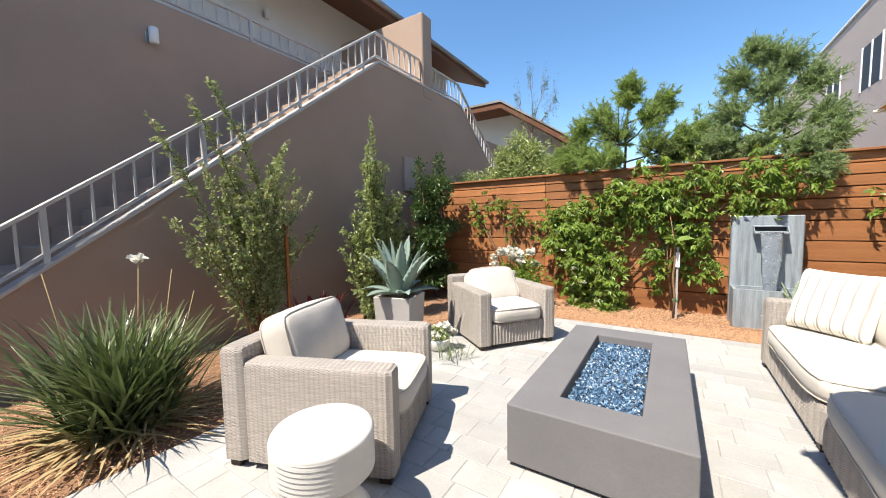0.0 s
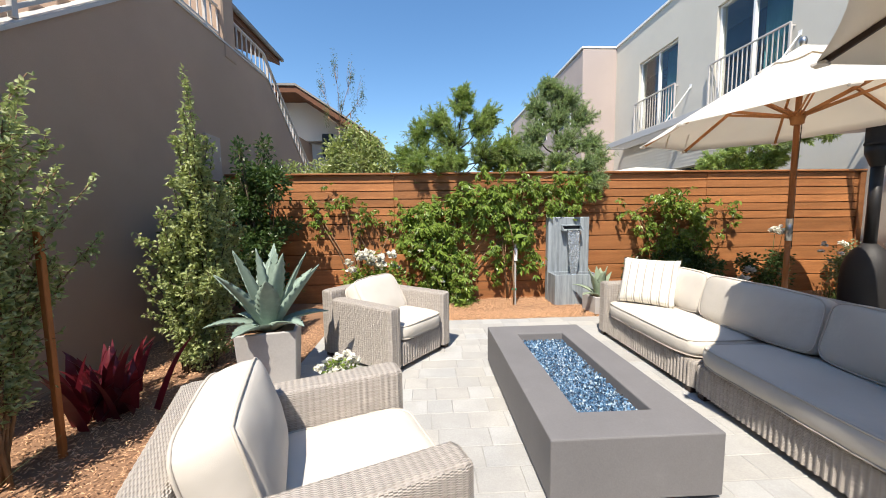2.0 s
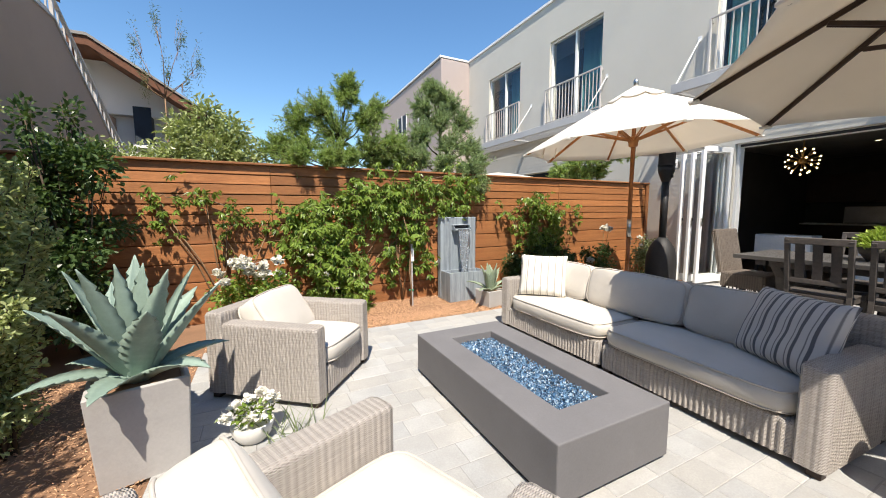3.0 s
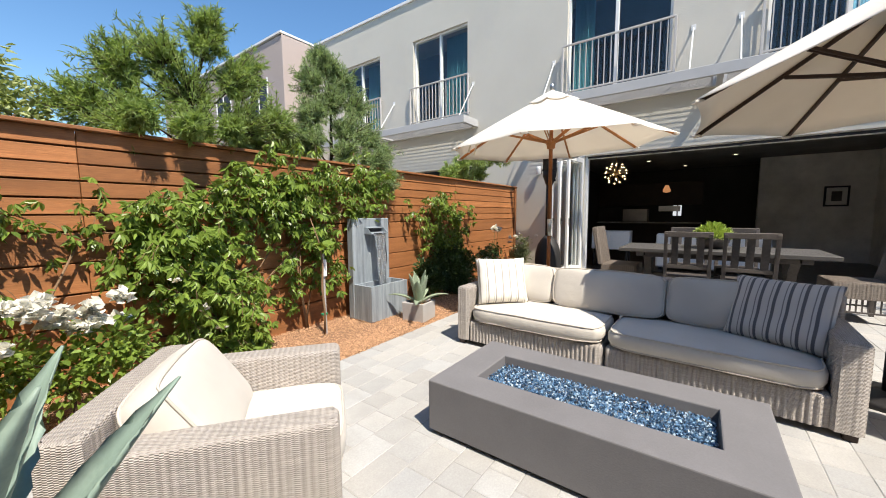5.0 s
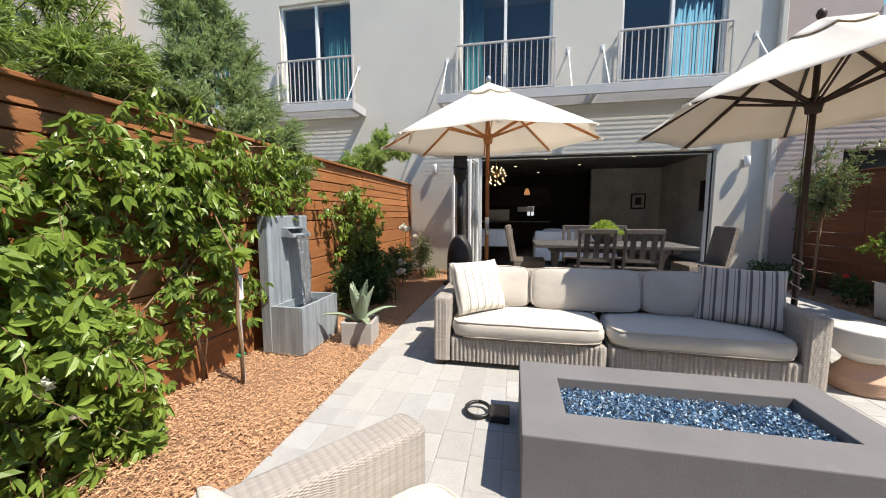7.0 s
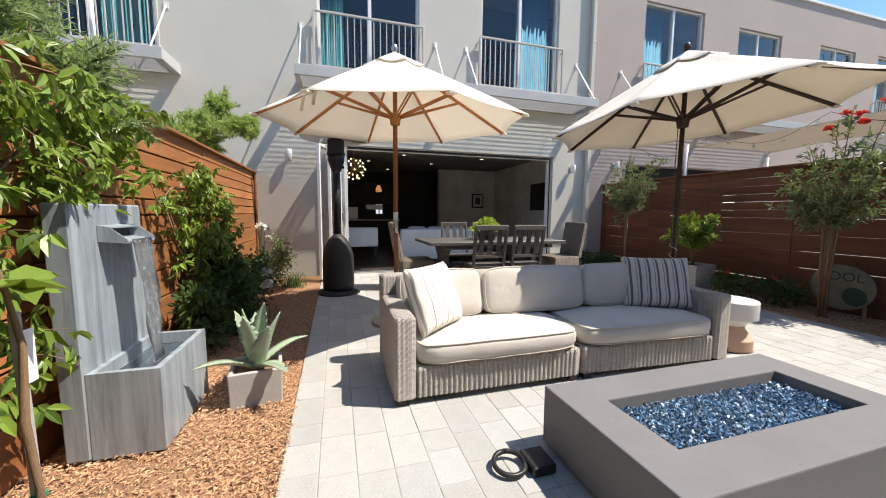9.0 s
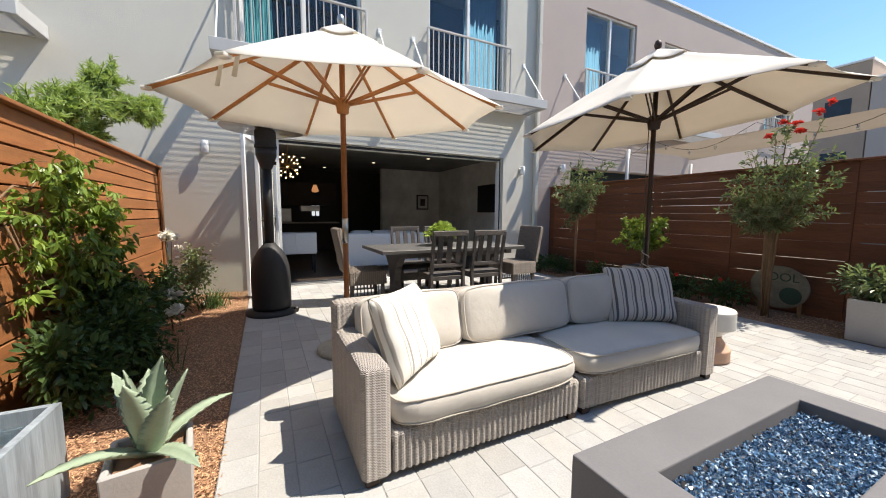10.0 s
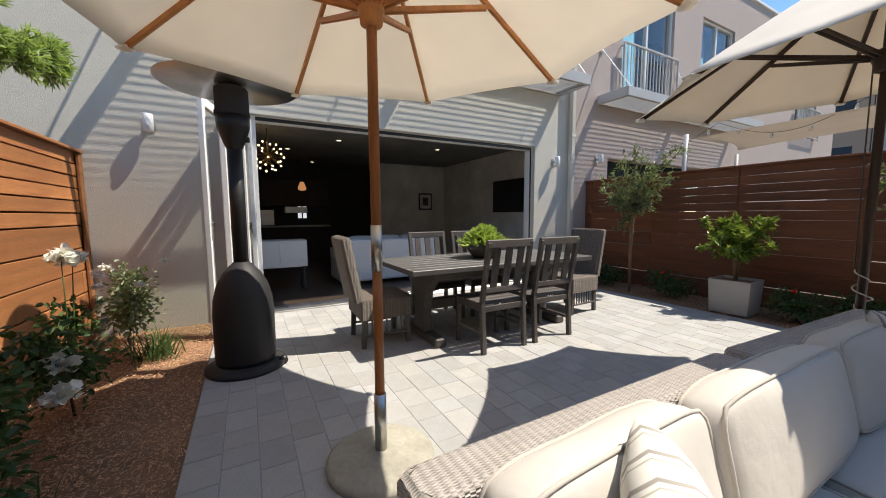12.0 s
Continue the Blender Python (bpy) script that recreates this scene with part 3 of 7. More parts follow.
def cushion(name, size, parent, m, material=None, puff=0.03, seed=0, label="", piping=True):
    """A stuffed box cushion with puffed faces, soft corners, creases and piping along its seams."""
    material = material or CANVAS
    lx, ly, lz = (v / 2 for v in size)
    nx, ny, nz = 18, 18, 5
    bm = bmesh.new()
    index = {}

    def shape(u, v, w):
        e = 7.0
        k = (abs(u) ** e + abs(v) ** e + abs(w) ** e) ** (1 / e)
        k = max(k, 1e-6)
        u2, v2, w2 = u / k * max(abs(u), abs(v), abs(w)), v / k * max(abs(u), abs(v), abs(w)), w / k * max(abs(u), abs(v), abs(w))
        bulge = puff * (1 - abs(u2) ** 2.2) * (1 - abs(v2) ** 2.2)
        side = puff * 0.5 * (1 - w2 * w2)
        p = Vector((u2 * lx + math.copysign(side * (1 - abs(v2) ** 3), u2) * (abs(u2) > 0.8), v2 * ly + math.copysign(side * (1 - abs(u2) ** 3), v2) * (abs(v2) > 0.8), w2 * lz + math.copysign(bulge, w2) * min(1, abs(w2) * 1.5)))
        q = noise.noise(p * 5.5 + Vector((seed * 3.1, seed, 0))) * 0.006 + noise.noise(p * 16 + Vector((seed, 5, 0))) * 0.0022
        return p + Vector((u2, v2, w2)).normalized() * q

    def vert(u, v, w):
        key = (round(u, 4), round(v, 4), round(w, 4))
        if key not in index:
            index[key] = bm.verts.new(shape(u, v, w))
        return index[key]

    def steps(n):
        return [math.sin((2 * i / n - 1) * math.pi / 2) for i in range(n + 1)]
    us, vs, ws = steps(nx), steps(ny), steps(nz)
    for a in (-1, 1):
        for i in range(nx):
            for j in range(ny):
                bm.faces.new((vert(us[i], vs[j], a), vert(us[i + 1], vs[j], a), vert(us[i + 1], vs[j + 1], a), vert(us[i], vs[j + 1], a)))
        for i in range(nx):
            for j in range(nz):
                bm.faces.new((vert(us[i], a, ws[j]), vert(us[i + 1], a, ws[j]), vert(us[i + 1], a, ws[j + 1]), vert(us[i], a, ws[j + 1])))
        for i in range(ny):
            for j in range(nz):
                bm.faces.new((vert(a, vs[i], ws[j]), vert(a, vs[i + 1], ws[j]), vert(a, vs[i + 1], ws[j + 1]), vert(a, vs[i], ws[j + 1])))
    ob = part(name, bm, material, parent, label, smooth=True)
    ob.matrix_basis = m
    if piping:
        for s in (-0.82, 0.82):
            ring = []
            for k in range(64):
                a = 2 * math.pi * k / 64
                c, d = math.cos(a), math.sin(a)
                q = max(abs(c), abs(d))
                p = shape(c / q, d / q, s)
                ring.append(p + Vector((c, d, 0)) * 0.003)
            bm = bmesh.new()
            add_tube(bm, ring + [ring[0]], 0.0055, 6, cap=False)
            part("piping", bm, PIPING, ob, smooth=True)
    return ob


def pillow(name, w, h, fat, material, m, label, seed):
    """A square scatter pillow with drawn-out corners and a seam."""
    bm = bmesh.new()
    n = 20
    grid = {}
    for side in (1, -1):
        for i in range(n + 1):
            for j in range(n + 1):
                u, v = 2 * i / n - 1, 2 * j / n - 1
                edge = i in (0, n) or j in (0, n)
                if side == -1 and edge:
                    grid[side, i, j] = grid[1, i, j]
                    continue
                z = fat / 2 * ((1 - u ** 4) * (1 - v ** 4)) ** 0.55
                pull = 1 - 0.06 * (1 - min(1, abs(u) ** 3 + 0.2)) * abs(v) ** 2
                pull2 = 1 - 0.06 * (1 - min(1, abs(v) ** 3 + 0.2)) * abs(u) ** 2
                p = Vector((u * w / 2 * pull2, v * h / 2 * pull, side * z))
                p.z += side * noise.noise(p * 9 + Vector((seed, 0, side))) * 0.012 * (0 if edge else 1)
                grid[side, i, j] = bm.verts.new(p)
    for side in (1, -1):
        for i in range(n):
            for j in range(n):
                bm.faces.new((grid[side, i, j], grid[side, i + 1, j], grid[side, i + 1, j + 1], grid[side, i, j + 1]))
    ob = part(name, bm, material, None, smooth=True)
    uv_from(ob, lambda co, nn: (co.x + 0.009, co.y))
    ob.matrix_basis = m
    tagged(ob, label, "pillow")
    return ob


def stemmed(name, label, category, base, tips, per_m, leaf, material, bark, thick=0.006, seed=1, start=0.15, side=0.5, twig=0.14, bow=0.08, group="", spread=0.8, droop=0.05, leaf_name="leaves", foot=0.05, fork=0.0):
    """A shrub of many thin stems from its foot, past a fork where one is given, to the tips, with side twigs and leaves along them."""
    rng = np.random.default_rng(seed)
    t = thing(name, label, category, Matrix.Translation(base), group)
    bm = bmesh.new()
    pts, ways = [], []
    for tip in tips:
        tip = Vector(tip)
        a = Vector((rng.normal(0, foot), rng.normal(0, foot), -0.02))
        b = Vector(rng.normal(0, bow, 3)) * tip.length * 0.5
        b += Vector((-tip.x, -tip.y, 0)) * 0.22
        line = [a.lerp(tip, f) + b * (4 * f * (1 - f)) for f in (0, 0.2, 0.4, 0.6, 0.8, 1.0)]
        if fork:
            k = Vector((a.x * 1.5 + 0.03 * math.sin(5 * a.x / foot), a.y * 1.5, fork))
            line = [a, a.lerp(k, 0.5) + Vector((0.012, 0, 0)), k] + [k.lerp(tip, f) + Vector((0, 0, 0.05)) * f * (1 - f) + b * 0.4 * f * (1 - f) for f in (0.35, 0.7, 1.0)]
        add_tube(bm, line, [thick * k for k in (1.3, 1.1, 0.9, 0.7, 0.5, 0.3)], 5)
        ln = sum((q - p).length for p, q in zip(line, line[1:]))

        def at(f):
            k = min(int(f * 5), 4)
            return line[k].lerp(line[k + 1], f * 5 - k), (line[k + 1] - line[k]).normalized()
        for f in rng.uniform(start, 1.0, int(ln * per_m * (1 - side))):
            p, d = at(f)
            pts.append(p + Vector(rng.normal(0, 0.012, 3)))
            ways.append(d * 0.6 + Vector(rng.normal(0, 0.7, 3)))
        for f in rng.uniform(start, 0.97, max(1, int(ln * per_m * side / 9))):
            p, d = at(f)
            w = (d * 0.7 + Vector(rng.normal(0, 0.75, 3))).normalized()
            q = p + w * twig * rng.uniform(0.4, 1.3) * (1.15 - 0.6 * f)
            add_tube(bm, [p, (p + q) / 2, q], [thick * 0.4, thick * 0.3, thick * 0.18], 4, cap=False)
            for g in rng.uniform(0.15, 1.05, 9):
                pts.append(p.lerp(q, g) + Vector(rng.normal(0, 0.008, 3)))
                ways.append(w * 0.7 + Vector(rng.normal(0, 0.6, 3)))
    part("stem", bm, bark, t, smooth=True)
    leaf_mesh(leaf_name, np.array(pts), np.array(ways), leaf[0], leaf[1], material, t, rng, droop, spread)
    return t


def needle_tree(name, label, base, clumps, twigs, needles, leaf, material, bark, trunk=0.04, seed=1, group=""):
    """A tree whose clumps are sprays of twigs set all round with narrow leaves. Clumps in world metres (x, y, z, radius)."""
    rng = np.random.default_rng(seed)
    t = thing(name, label, "tree", Matrix.Translation(base), group)
    bm = bmesh.new()
    o = Vector(base)
    top = max(c[2] for c in clumps)
    spine = [Vector((0, 0, -0.05)), Vector((rng.normal(0, 0.04), rng.normal(0, 0.04), top * 0.5)), Vector((rng.normal(0, 0.06), 0, top * 0.93))]
    add_tube(bm, spine, [trunk, trunk * 0.7, trunk * 0.25], 8)
    pts, ways = [], []
    for x, y, z, r in clumps:
        c = Vector((x, y, z)) - o
        f = min(0.95, max(0.1, (c.z - r) / (top * 0.93)))
        s = spine[0].lerp(spine[1], f * 2) if f < 0.5 else spine[1].lerp(spine[2], f * 2 - 1)
        add_tube(bm, [s, s.lerp(c, 0.5) + Vector((0, 0, -0.04)), c], [trunk * 0.35, trunk * 0.25, trunk * 0.12], 6)
        for _ in range(twigs):
            d = Vector(rng.normal(0, 1, 3))
            d.z += 0.35
            d.normalize()
            a = c + d * r * rng.uniform(0.0, 0.35)
            e = d * 0.8 + (c - s).normalized() * 0.35
            b = c + e * r * rng.triangular(0.3, 0.8, 1.48)
            add_tube(bm, [a, (a + b) / 2 + Vector((0, 0, 0.01)), b], [0.006, 0.004, 0.002], 4, cap=False)
            w = (b - a).normalized()
            for g in rng.uniform(0.1, 1.02, needles):
                pts.append(a.lerp(b, g))
                ways.append(w * 0.75 + Vector(rng.normal(0, 0.62, 3)))
    part("trunk", bm, bark, t, smooth=True)
    leaf_mesh("crown", np.array(pts), np.array(ways), leaf[0], leaf[1], material, t, rng, -0.1, 0.35)
    return t


def compound_leaves(name, pts, face, leaflet, material, parent, rng, count=5):
    """Hand-shaped leaves: leaflets fanned about each point, in a plane that faces about along face."""
    n = len(pts)
    f = np.array(face) + rng.normal(0, 0.6, (n, 3))
    f /= np.linalg.norm(f, axis=1)[:, None]
    down = np.array([0, 0, -1.0]) + rng.normal(0, 0.45, (n, 3))
    d0 = down - f * (down * f).sum(1)[:, None]
    d0 /= np.linalg.norm(d0, axis=1)[:, None] + 1e-9
    s0 = np.cross(f, d0)
    V, F = [], []
    size = rng.uniform(0.6, 1.25, (n, 1))
    for k in range(count):
        ang = (k - (count - 1) / 2) * 0.62 + rng.normal(0, 0.12, (n, 1))
        d = d0 * np.cos(ang) + s0 * np.sin(ang) + f * rng.normal(-0.12, 0.16, (n, 1))
        s = np.cross(f, d)
        ln = leaflet[0] * size * (1 - 0.12 * abs(k - (count - 1) / 2))
        w = leaflet[1] * size
        o = pts + d * ln * 0.15
        left = [o + d * ln * 0.26 + s * w * 0.42 + f * w * 0.2, o + d * ln * 0.62 + s * w * 0.42 + f * (w * 0.2 - ln * 0.03)]
        right = [o + d * ln * 0.26 - s * w * 0.42 + f * w * 0.2, o + d * ln * 0.62 - s * w * 0.42 + f * (w * 0.2 - ln * 0.03)]
        v, tris = leaf_faces(o, o + d * ln - f * ln * 0.16, left, right)
        V.append(v)
        F.append(tris + k * n * 8)
    return raw(name, np.concatenate(V), np.concatenate(F), material, parent)

# ---- ground and planting beds ----
FENCE_N, FENCE_S, FACADE, STAIR = 5.73, -1.75, 6.075, -3.69
bm = bmesh.new()
add_box(bm, (-900, -900, -0.6), (900, 900, -0.09))
tagged(part("ground", bm, EARTH), "dry open ground round the houses", "ground", kind="structure")
tagged(box("pavement_bed", (-1.95, -0.80, -0.085), (6.3, 4.62, -0.0028), SAND, None, 0), "sandy bedding under the patio pavers", "pavement", kind="structure")


def bed(name, outline, label):
    bm = bmesh.new()
    f = bm.faces.new([bm.verts.new((x, y, -0.02)) for x, y in outline])
    r = bmesh.ops.extrude_face_region(bm, geom=[f])
    bmesh.ops.translate(bm, verts=[v for v in r["geom"] if isinstance(v, bmesh.types.BMVert)], vec=(0, 0, -0.066))
    return tagged(part(name, bm, SOIL), label, "planting bed", kind="structure")


BED_N = bed("planting_bed", [(-1.95, 4.62), (6.05, 4.62), (6.05, 5.78), (-1.95, 5.78)], "soil bed covered with red bark chips along the fence")
BED_W = bed("planting_bed", [(-3.69, -1.8), (-1.95, -1.8), (-1.95, 5.78), (-3.69, 5.78)], "soil bed with bark mulch along the stair wall")
BED_S = bed("planting_bed", [(-1.95, -1.8), (6.05, -1.8), (6.05, -0.80), (-1.95, -0.80)], "shaded soil bed with bark mulch along the dark fence")


def chips(parent, boxes, n, seed, size=(0.009, 0.030), material=None):
    """Bark chips: small four-sided shards strewn over rectangles."""
    rng = np.random.default_rng(seed)
    areas = np.array([(b[1] - b[0]) * (b[3] - b[2]) for b in boxes])
    pick = rng.choice(len(boxes), n, p=areas / areas.sum())
    b = np.array(boxes)[pick]
    c = np.stack([rng.uniform(b[:, 0], b[:, 1]), rng.uniform(b[:, 2], b[:, 3]), rng.uniform(-0.018, 0.012, n)], 1)
    c[:, 2] += 0.012 * np.sin(c[:, 0] * 3.1) * np.cos(c[:, 1] * 4.3)
    ln = rng.uniform(*size, (n, 1))
    a = rng.uniform(0, 2 * np.pi, n)
    d = np.stack([np.cos(a), np.sin(a), rng.normal(0, 0.28, n)], 1)
    s = np.stack([-np.sin(a), np.cos(a), rng.normal(0, 0.25, n)], 1)
    w, h = ln * rng.uniform(0.25, 0.5, (n, 1)), ln * 0.16
    up = np.array([0, 0, 1.0])
    v = np.stack([c - d * ln / 2, c + s * w / 2 + d * ln * 0.2, c + d * ln / 2 - s * w / 3, c + up * h], 1).reshape(-1, 3)
    q = np.arange(n)[:, None] * 4
    f = np.concatenate([q + [0, 1, 3], q + [1, 2, 3], q + [2, 0, 3], q + [0, 2, 1]], 0)
    return tagged(raw("bark_chips", v, f, material or CHIP, parent), "reddish bark chips", kind="stuff")


chips(BED_N, [(-1.95, 2.2, 4.63, 5.70), (-0.9, 1.8, 4.60, 5.0)], 40000, 3)
chips(BED_N, [(2.2, 6.0, 4.63, 5.70)], 24000, 4)
chips(BED_W, [(-3.6, -1.96, -1.0, 4.6)], 26000, 5)
chips(BED_S, [(-0.5, 6.0, -1.7, -0.80), (1.5, 3.2, -0.86, -0.66)], 8000, 6)

# ---- the stair wall and the neighbouring house with brown eaves ----
tagged(prism("wall_stair", [(-0.34, -0.08), (-0.34, 0.0), (4.69, 3.79), (7.35, 3.80), (12.5, 0.0), (12.5, -0.08)], STAIR - 0.2, STAIR, "x", STUCCO_TAUPE), "taupe stucco wall of an outdoor stair, climbing to a landing", "wall", kind="structure")
tagged(prism("trim_stair", [(-0.34, 0.0), (4.69, 3.79), (7.35, 3.80), (12.5, 0.0), (12.5, 0.03), (7.36, 3.825), (4.685, 3.82), (-0.38, 0.0)], STAIR - 0.22, STAIR + 0.018, "x", RAIL), "pale metal coping on the sloping stair wall", "trim", kind="structure")
tagged(box("wall_west", (-5.25, -7, -0.08), (-4.95, 14, 3.93), STUCCO_TAUPE, None, 0.01), "taupe stucco house wall behind the outdoor stair", "wall", kind="structure")
tagged(box("wall_landing", (-5.9, 5.92, 3.6), (STAIR + 0.012, 6.24, 5.16), STUCCO_TAUPE, None, 0.02), "taupe stucco dividing wall on the stair landing", "wall", kind="structure")
tagged(box("landing_slab", (-4.95, 4.6, 3.55), (STAIR - 0.2, 7.5, 3.78), STUCCO_TAUPE, None, 0.005), "concrete stair landing slab", "landing", kind="structure")
for i in range(21):
    y = -0.3 + 0.236 * i
    tagged(box("stair_step", (-4.95, y, 0.177 * i - 0.06), (STAIR - 0.2, y + 0.27, 0.177 * (i + 1)), STUCCO_TAUPE, None, 0.004), "plain stucco outdoor stair step", "stair step", "steps of the outdoor stair", kind="structure")


def railing(name, pts, height, label, gap=0.147, post_every=8, thick=0.02, axis_x=None):
    """A steel railing over a line of floor points: top rail, bottom rail, posts and balusters."""
    t = thing(name, label, "railing")
    pts = [Vector(p) for p in pts]
    up = Vector((0, 0, 1))
    count = 0
    for a, b in zip(pts, pts[1:]):
        bar("top_rail", a + up * height, b + up * height, 0.05, 0.035, RAIL, t, 0.008)
        bar("bottom_rail", a + up * 0.075, b + up * 0.075, 0.035, 0.03, RAIL, t, 0.004)
        flat = math.hypot(b.x - a.x, b.y - a.y)
        n = max(1, round(flat / gap))
        for i in range(n + (b is pts[-1])):
            p = a.lerp(b, i / n)
            if count % post_every == 0:
                bar("post", p, p + up * height, 0.042, 0.042, RAIL, t, 0.004, up=(1, 0, 0))
            else:
                bar("baluster", p + up * 0.08, p + up * height, 0.018, 0.018, RAIL, t, 0, up=(1, 0, 0))
            count += 1
    return t


xr = STAIR - 0.06
railing("stair_railing", [(xr, -0.3, 0.06), (xr, 4.69, 3.84), (xr, 5.90, 3.84)], 0.44, "pale grey painted steel railing along the outdoor stair")
railing("stair_railing", [(xr, 6.28, 3.84), (xr, 7.36, 3.84), (xr, 11.5, 0.82)], 0.44, "pale grey painted steel railing going down beyond the fence")
railing("deck_railing", [(-4.99, -3.0, 3.93), (-4.99, 5.9, 3.93)], 0.33, "pale steel railing on the upper deck edge", 0.16)
house_w = thing("neighbor_house", "white stucco upper storey with brown timber eaves", "house")
box("wall", (-8.5, -6, 3.6), (-6.3, 11.0, 6.6), STUCCO_WHITE, house_w, 0.01)
prism("roof", [(-4.93, 5.62), (-4.93, 5.80), (-9.2, 7.5), (-9.2, 7.3)], -7, 11.28, "y", ROOF_BROWN, house_w, "brown timber eave with exposed boards")
prism("roof_tiles", [(-4.90, 5.805), (-4.90, 5.86), (-9.2, 7.57), (-9.2, 7.505)], -7, 11.32, "y", ROOF_TOP, house_w)
bar("gutter", (-4.87, -7, 5.78), (-4.87, 11.33, 5.78), 0.09, 0.1, ROOF_TOP, house_w, 0.02)
for name_label, x0, x1, top, mt in (("taupe stucco house far down the lane", 7.3, 13.0, 9.9, STUCCO_TAUPE), ("pale blue-grey house far down the lane", -3.0, 7.25, 8.8, STUCCO_MAUVE)):
    far = thing("neighbor_house", name_label, "house", pose((x0 + x1) / 2, -28.0, 0))
    hw = (x1 - x0) / 2
    box("wall", (-hw, -3, -0.08), (hw, 2.0, top), mt, far, 0.02)
    box("parapet", (-hw - 0.05, -3.05, top + 0.003), (hw + 0.05, 2.06, top + 0.12), WHITE_PAINT, far, 0.01)
    for wx in (-hw + 1.2, -hw + 3.6):
        for wz in (3.6, 6.6):
            win = box("window", (wx - 0.55, 2.003, wz), (wx + 0.55, 2.03, wz + 1.4), ROOM_GLOOM, far, 0)
            box("window_frame", (wx - 0.62, 2.003, wz - 0.08), (wx + 0.62, 2.06, wz - 0.005), WHITE_PAINT, win, 0.003)
house_n = thing("neighbor_house", "white house with brown gable roof beyond the fence", "house")
box("wall", (-8.0, 14.0, -0.08), (-3.4, 20.0, 4.3), STUCCO_WHITE, house_n, 0.01)
prism("roof", [(-5.0, 5.55), (-2.4, 3.82), (-2.4, 3.62), (-5.0, 5.35), (-9.2, 5.35), (-9.2, 5.55)], 12.7, 20.4, "y", ROOF_BROWN, house_n, "brown timber roof with deep eaves")
prism("roof_tiles", [(-5.0, 5.56), (-2.36, 3.83), (-2.36, 3.88), (-5.0, 5.63), (-9.24, 5.63), (-9.24, 5.56)], 12.66, 20.4, "y", ROOF_TOP, house_n)
prism("gable", [(-5.0, 5.34), (-3.4, 4.28), (-3.4, 4.0), (-8.0, 4.0), (-8.0, 5.34)], 13.75, 13.995, "y", STUCCO_WHITE, house_n)
wn_n = box("window", (-4.5, 13.72, 3.2), (-4.1, 13.99, 4.25), ROOM_GLOOM, house_n, 0.004)
box("window_frame", (-4.55, 13.70, 3.12), (-4.05, 13.74, 3.2), WHITE_PAINT, wn_n, 0.004)


def sconce(name, m, label):
    t = thing(name, label, "wall lamp", m, "outdoor wall lamps")
    box("back_plate", (-0.004, -0.05, -0.06), (0.012, 0.05, 0.06), STEEL, t, 0.003)
    box("arm", (0.01, -0.02, -0.02), (0.06, 0.02, 0.02), STEEL, t, 0.003)
    bm = bmesh.new()
    add_lathe(bm, [(0.043, -0.09), (0.048, -0.085), (0.048, 0.085), (0.043, 0.09)], 20, Matrix.Translation((0.095, 0, 0)))
    part("shade", bm, WHITE_PAINT, t, "pale grey cylinder shade", True)
    return t


sconce("wall_sconce", pose(-4.95, 2.09, 3.47), "small pale cylinder wall lamp on the taupe wall")
sconce("wall_sconce", pose(FACADE, 5.13, 2.23, 0, 0, 180), "pale cylinder wall lamp on the greige house wall")
sconce("wall_sconce", pose(FACADE, -0.84, 2.22, 0, 0, 180), "pale cylinder wall lamp beside the wide opening")
sconce("wall_sconce", pose(FACADE, -2.05, 2.35, 0, 0, 180), "pale cylinder wall lamp on the mauve house wall")
sconce("wall_sconce", pose(-6.3, 4.42, 5.22), "small dark wall lamp on the white upper wall")
box_panel = thing("electrical_panel", "mauve painted electrical box on the stair wall", "electrical box", pose(STAIR, 5.40, 2.08))
box("door", (0.002, -0.16, -0.3), (0.05, 0.16, 0.3), METER, box_panel, 0.006)
box("latch", (0.05, 0.09, -0.02), (0.06, 0.12, 0.03), STEEL, box_panel, 0.002)

# ---- the row of houses with the wide opening ----
WINDOWS = [  # y0, y1, z0, z1, railing
    (10.15, 11.9, 3.78, 5.98, True), (7.07, 8.85, 3.78, 6.03, True), (2.72, 4.60, 3.78, 6.03, True), (-0.40, 1.42, 3.78, 6.03, True)]
OPEN = (-0.37, 4.17, 0.0, 2.47)
pierced_wall("wall_house", FACADE, FACADE + 0.26, (-1.30, 13.3), (-0.08, 7.08), [w[:4] for w in WINDOWS] + [OPEN, (7.2, 11.8, 0.0, 2.47)], STUCCO, "greige stucco facade of a two-storey row house")
WINDOWS_S = [(-4.58, -2.74, 3.78, 6.2, True), (-7.4, -5.78, 4.85, 6.05, False), (-10.6, -9.0, 4.85, 6.05, False), (-13.5, -11.7, 3.78, 6.1, True)]
pierced_wall("wall_house_south", FACADE + 0.01, FACADE + 0.26, (-15.4, -1.303), (-0.08, 7.08), [w[:4] for w in WINDOWS_S] + [(-6.5, -2.4, 0.0, 2.4)], STUCCO_MAUVE, "mauve stucco facade of the next row house")
tagged(box("wall_house_north", (4.85, 13.303, -0.08), (6.6, 24, 7.05), STUCCO_MAUVE, None, 0.02), "mauve stucco projecting part of a row house", "wall", kind="structure")
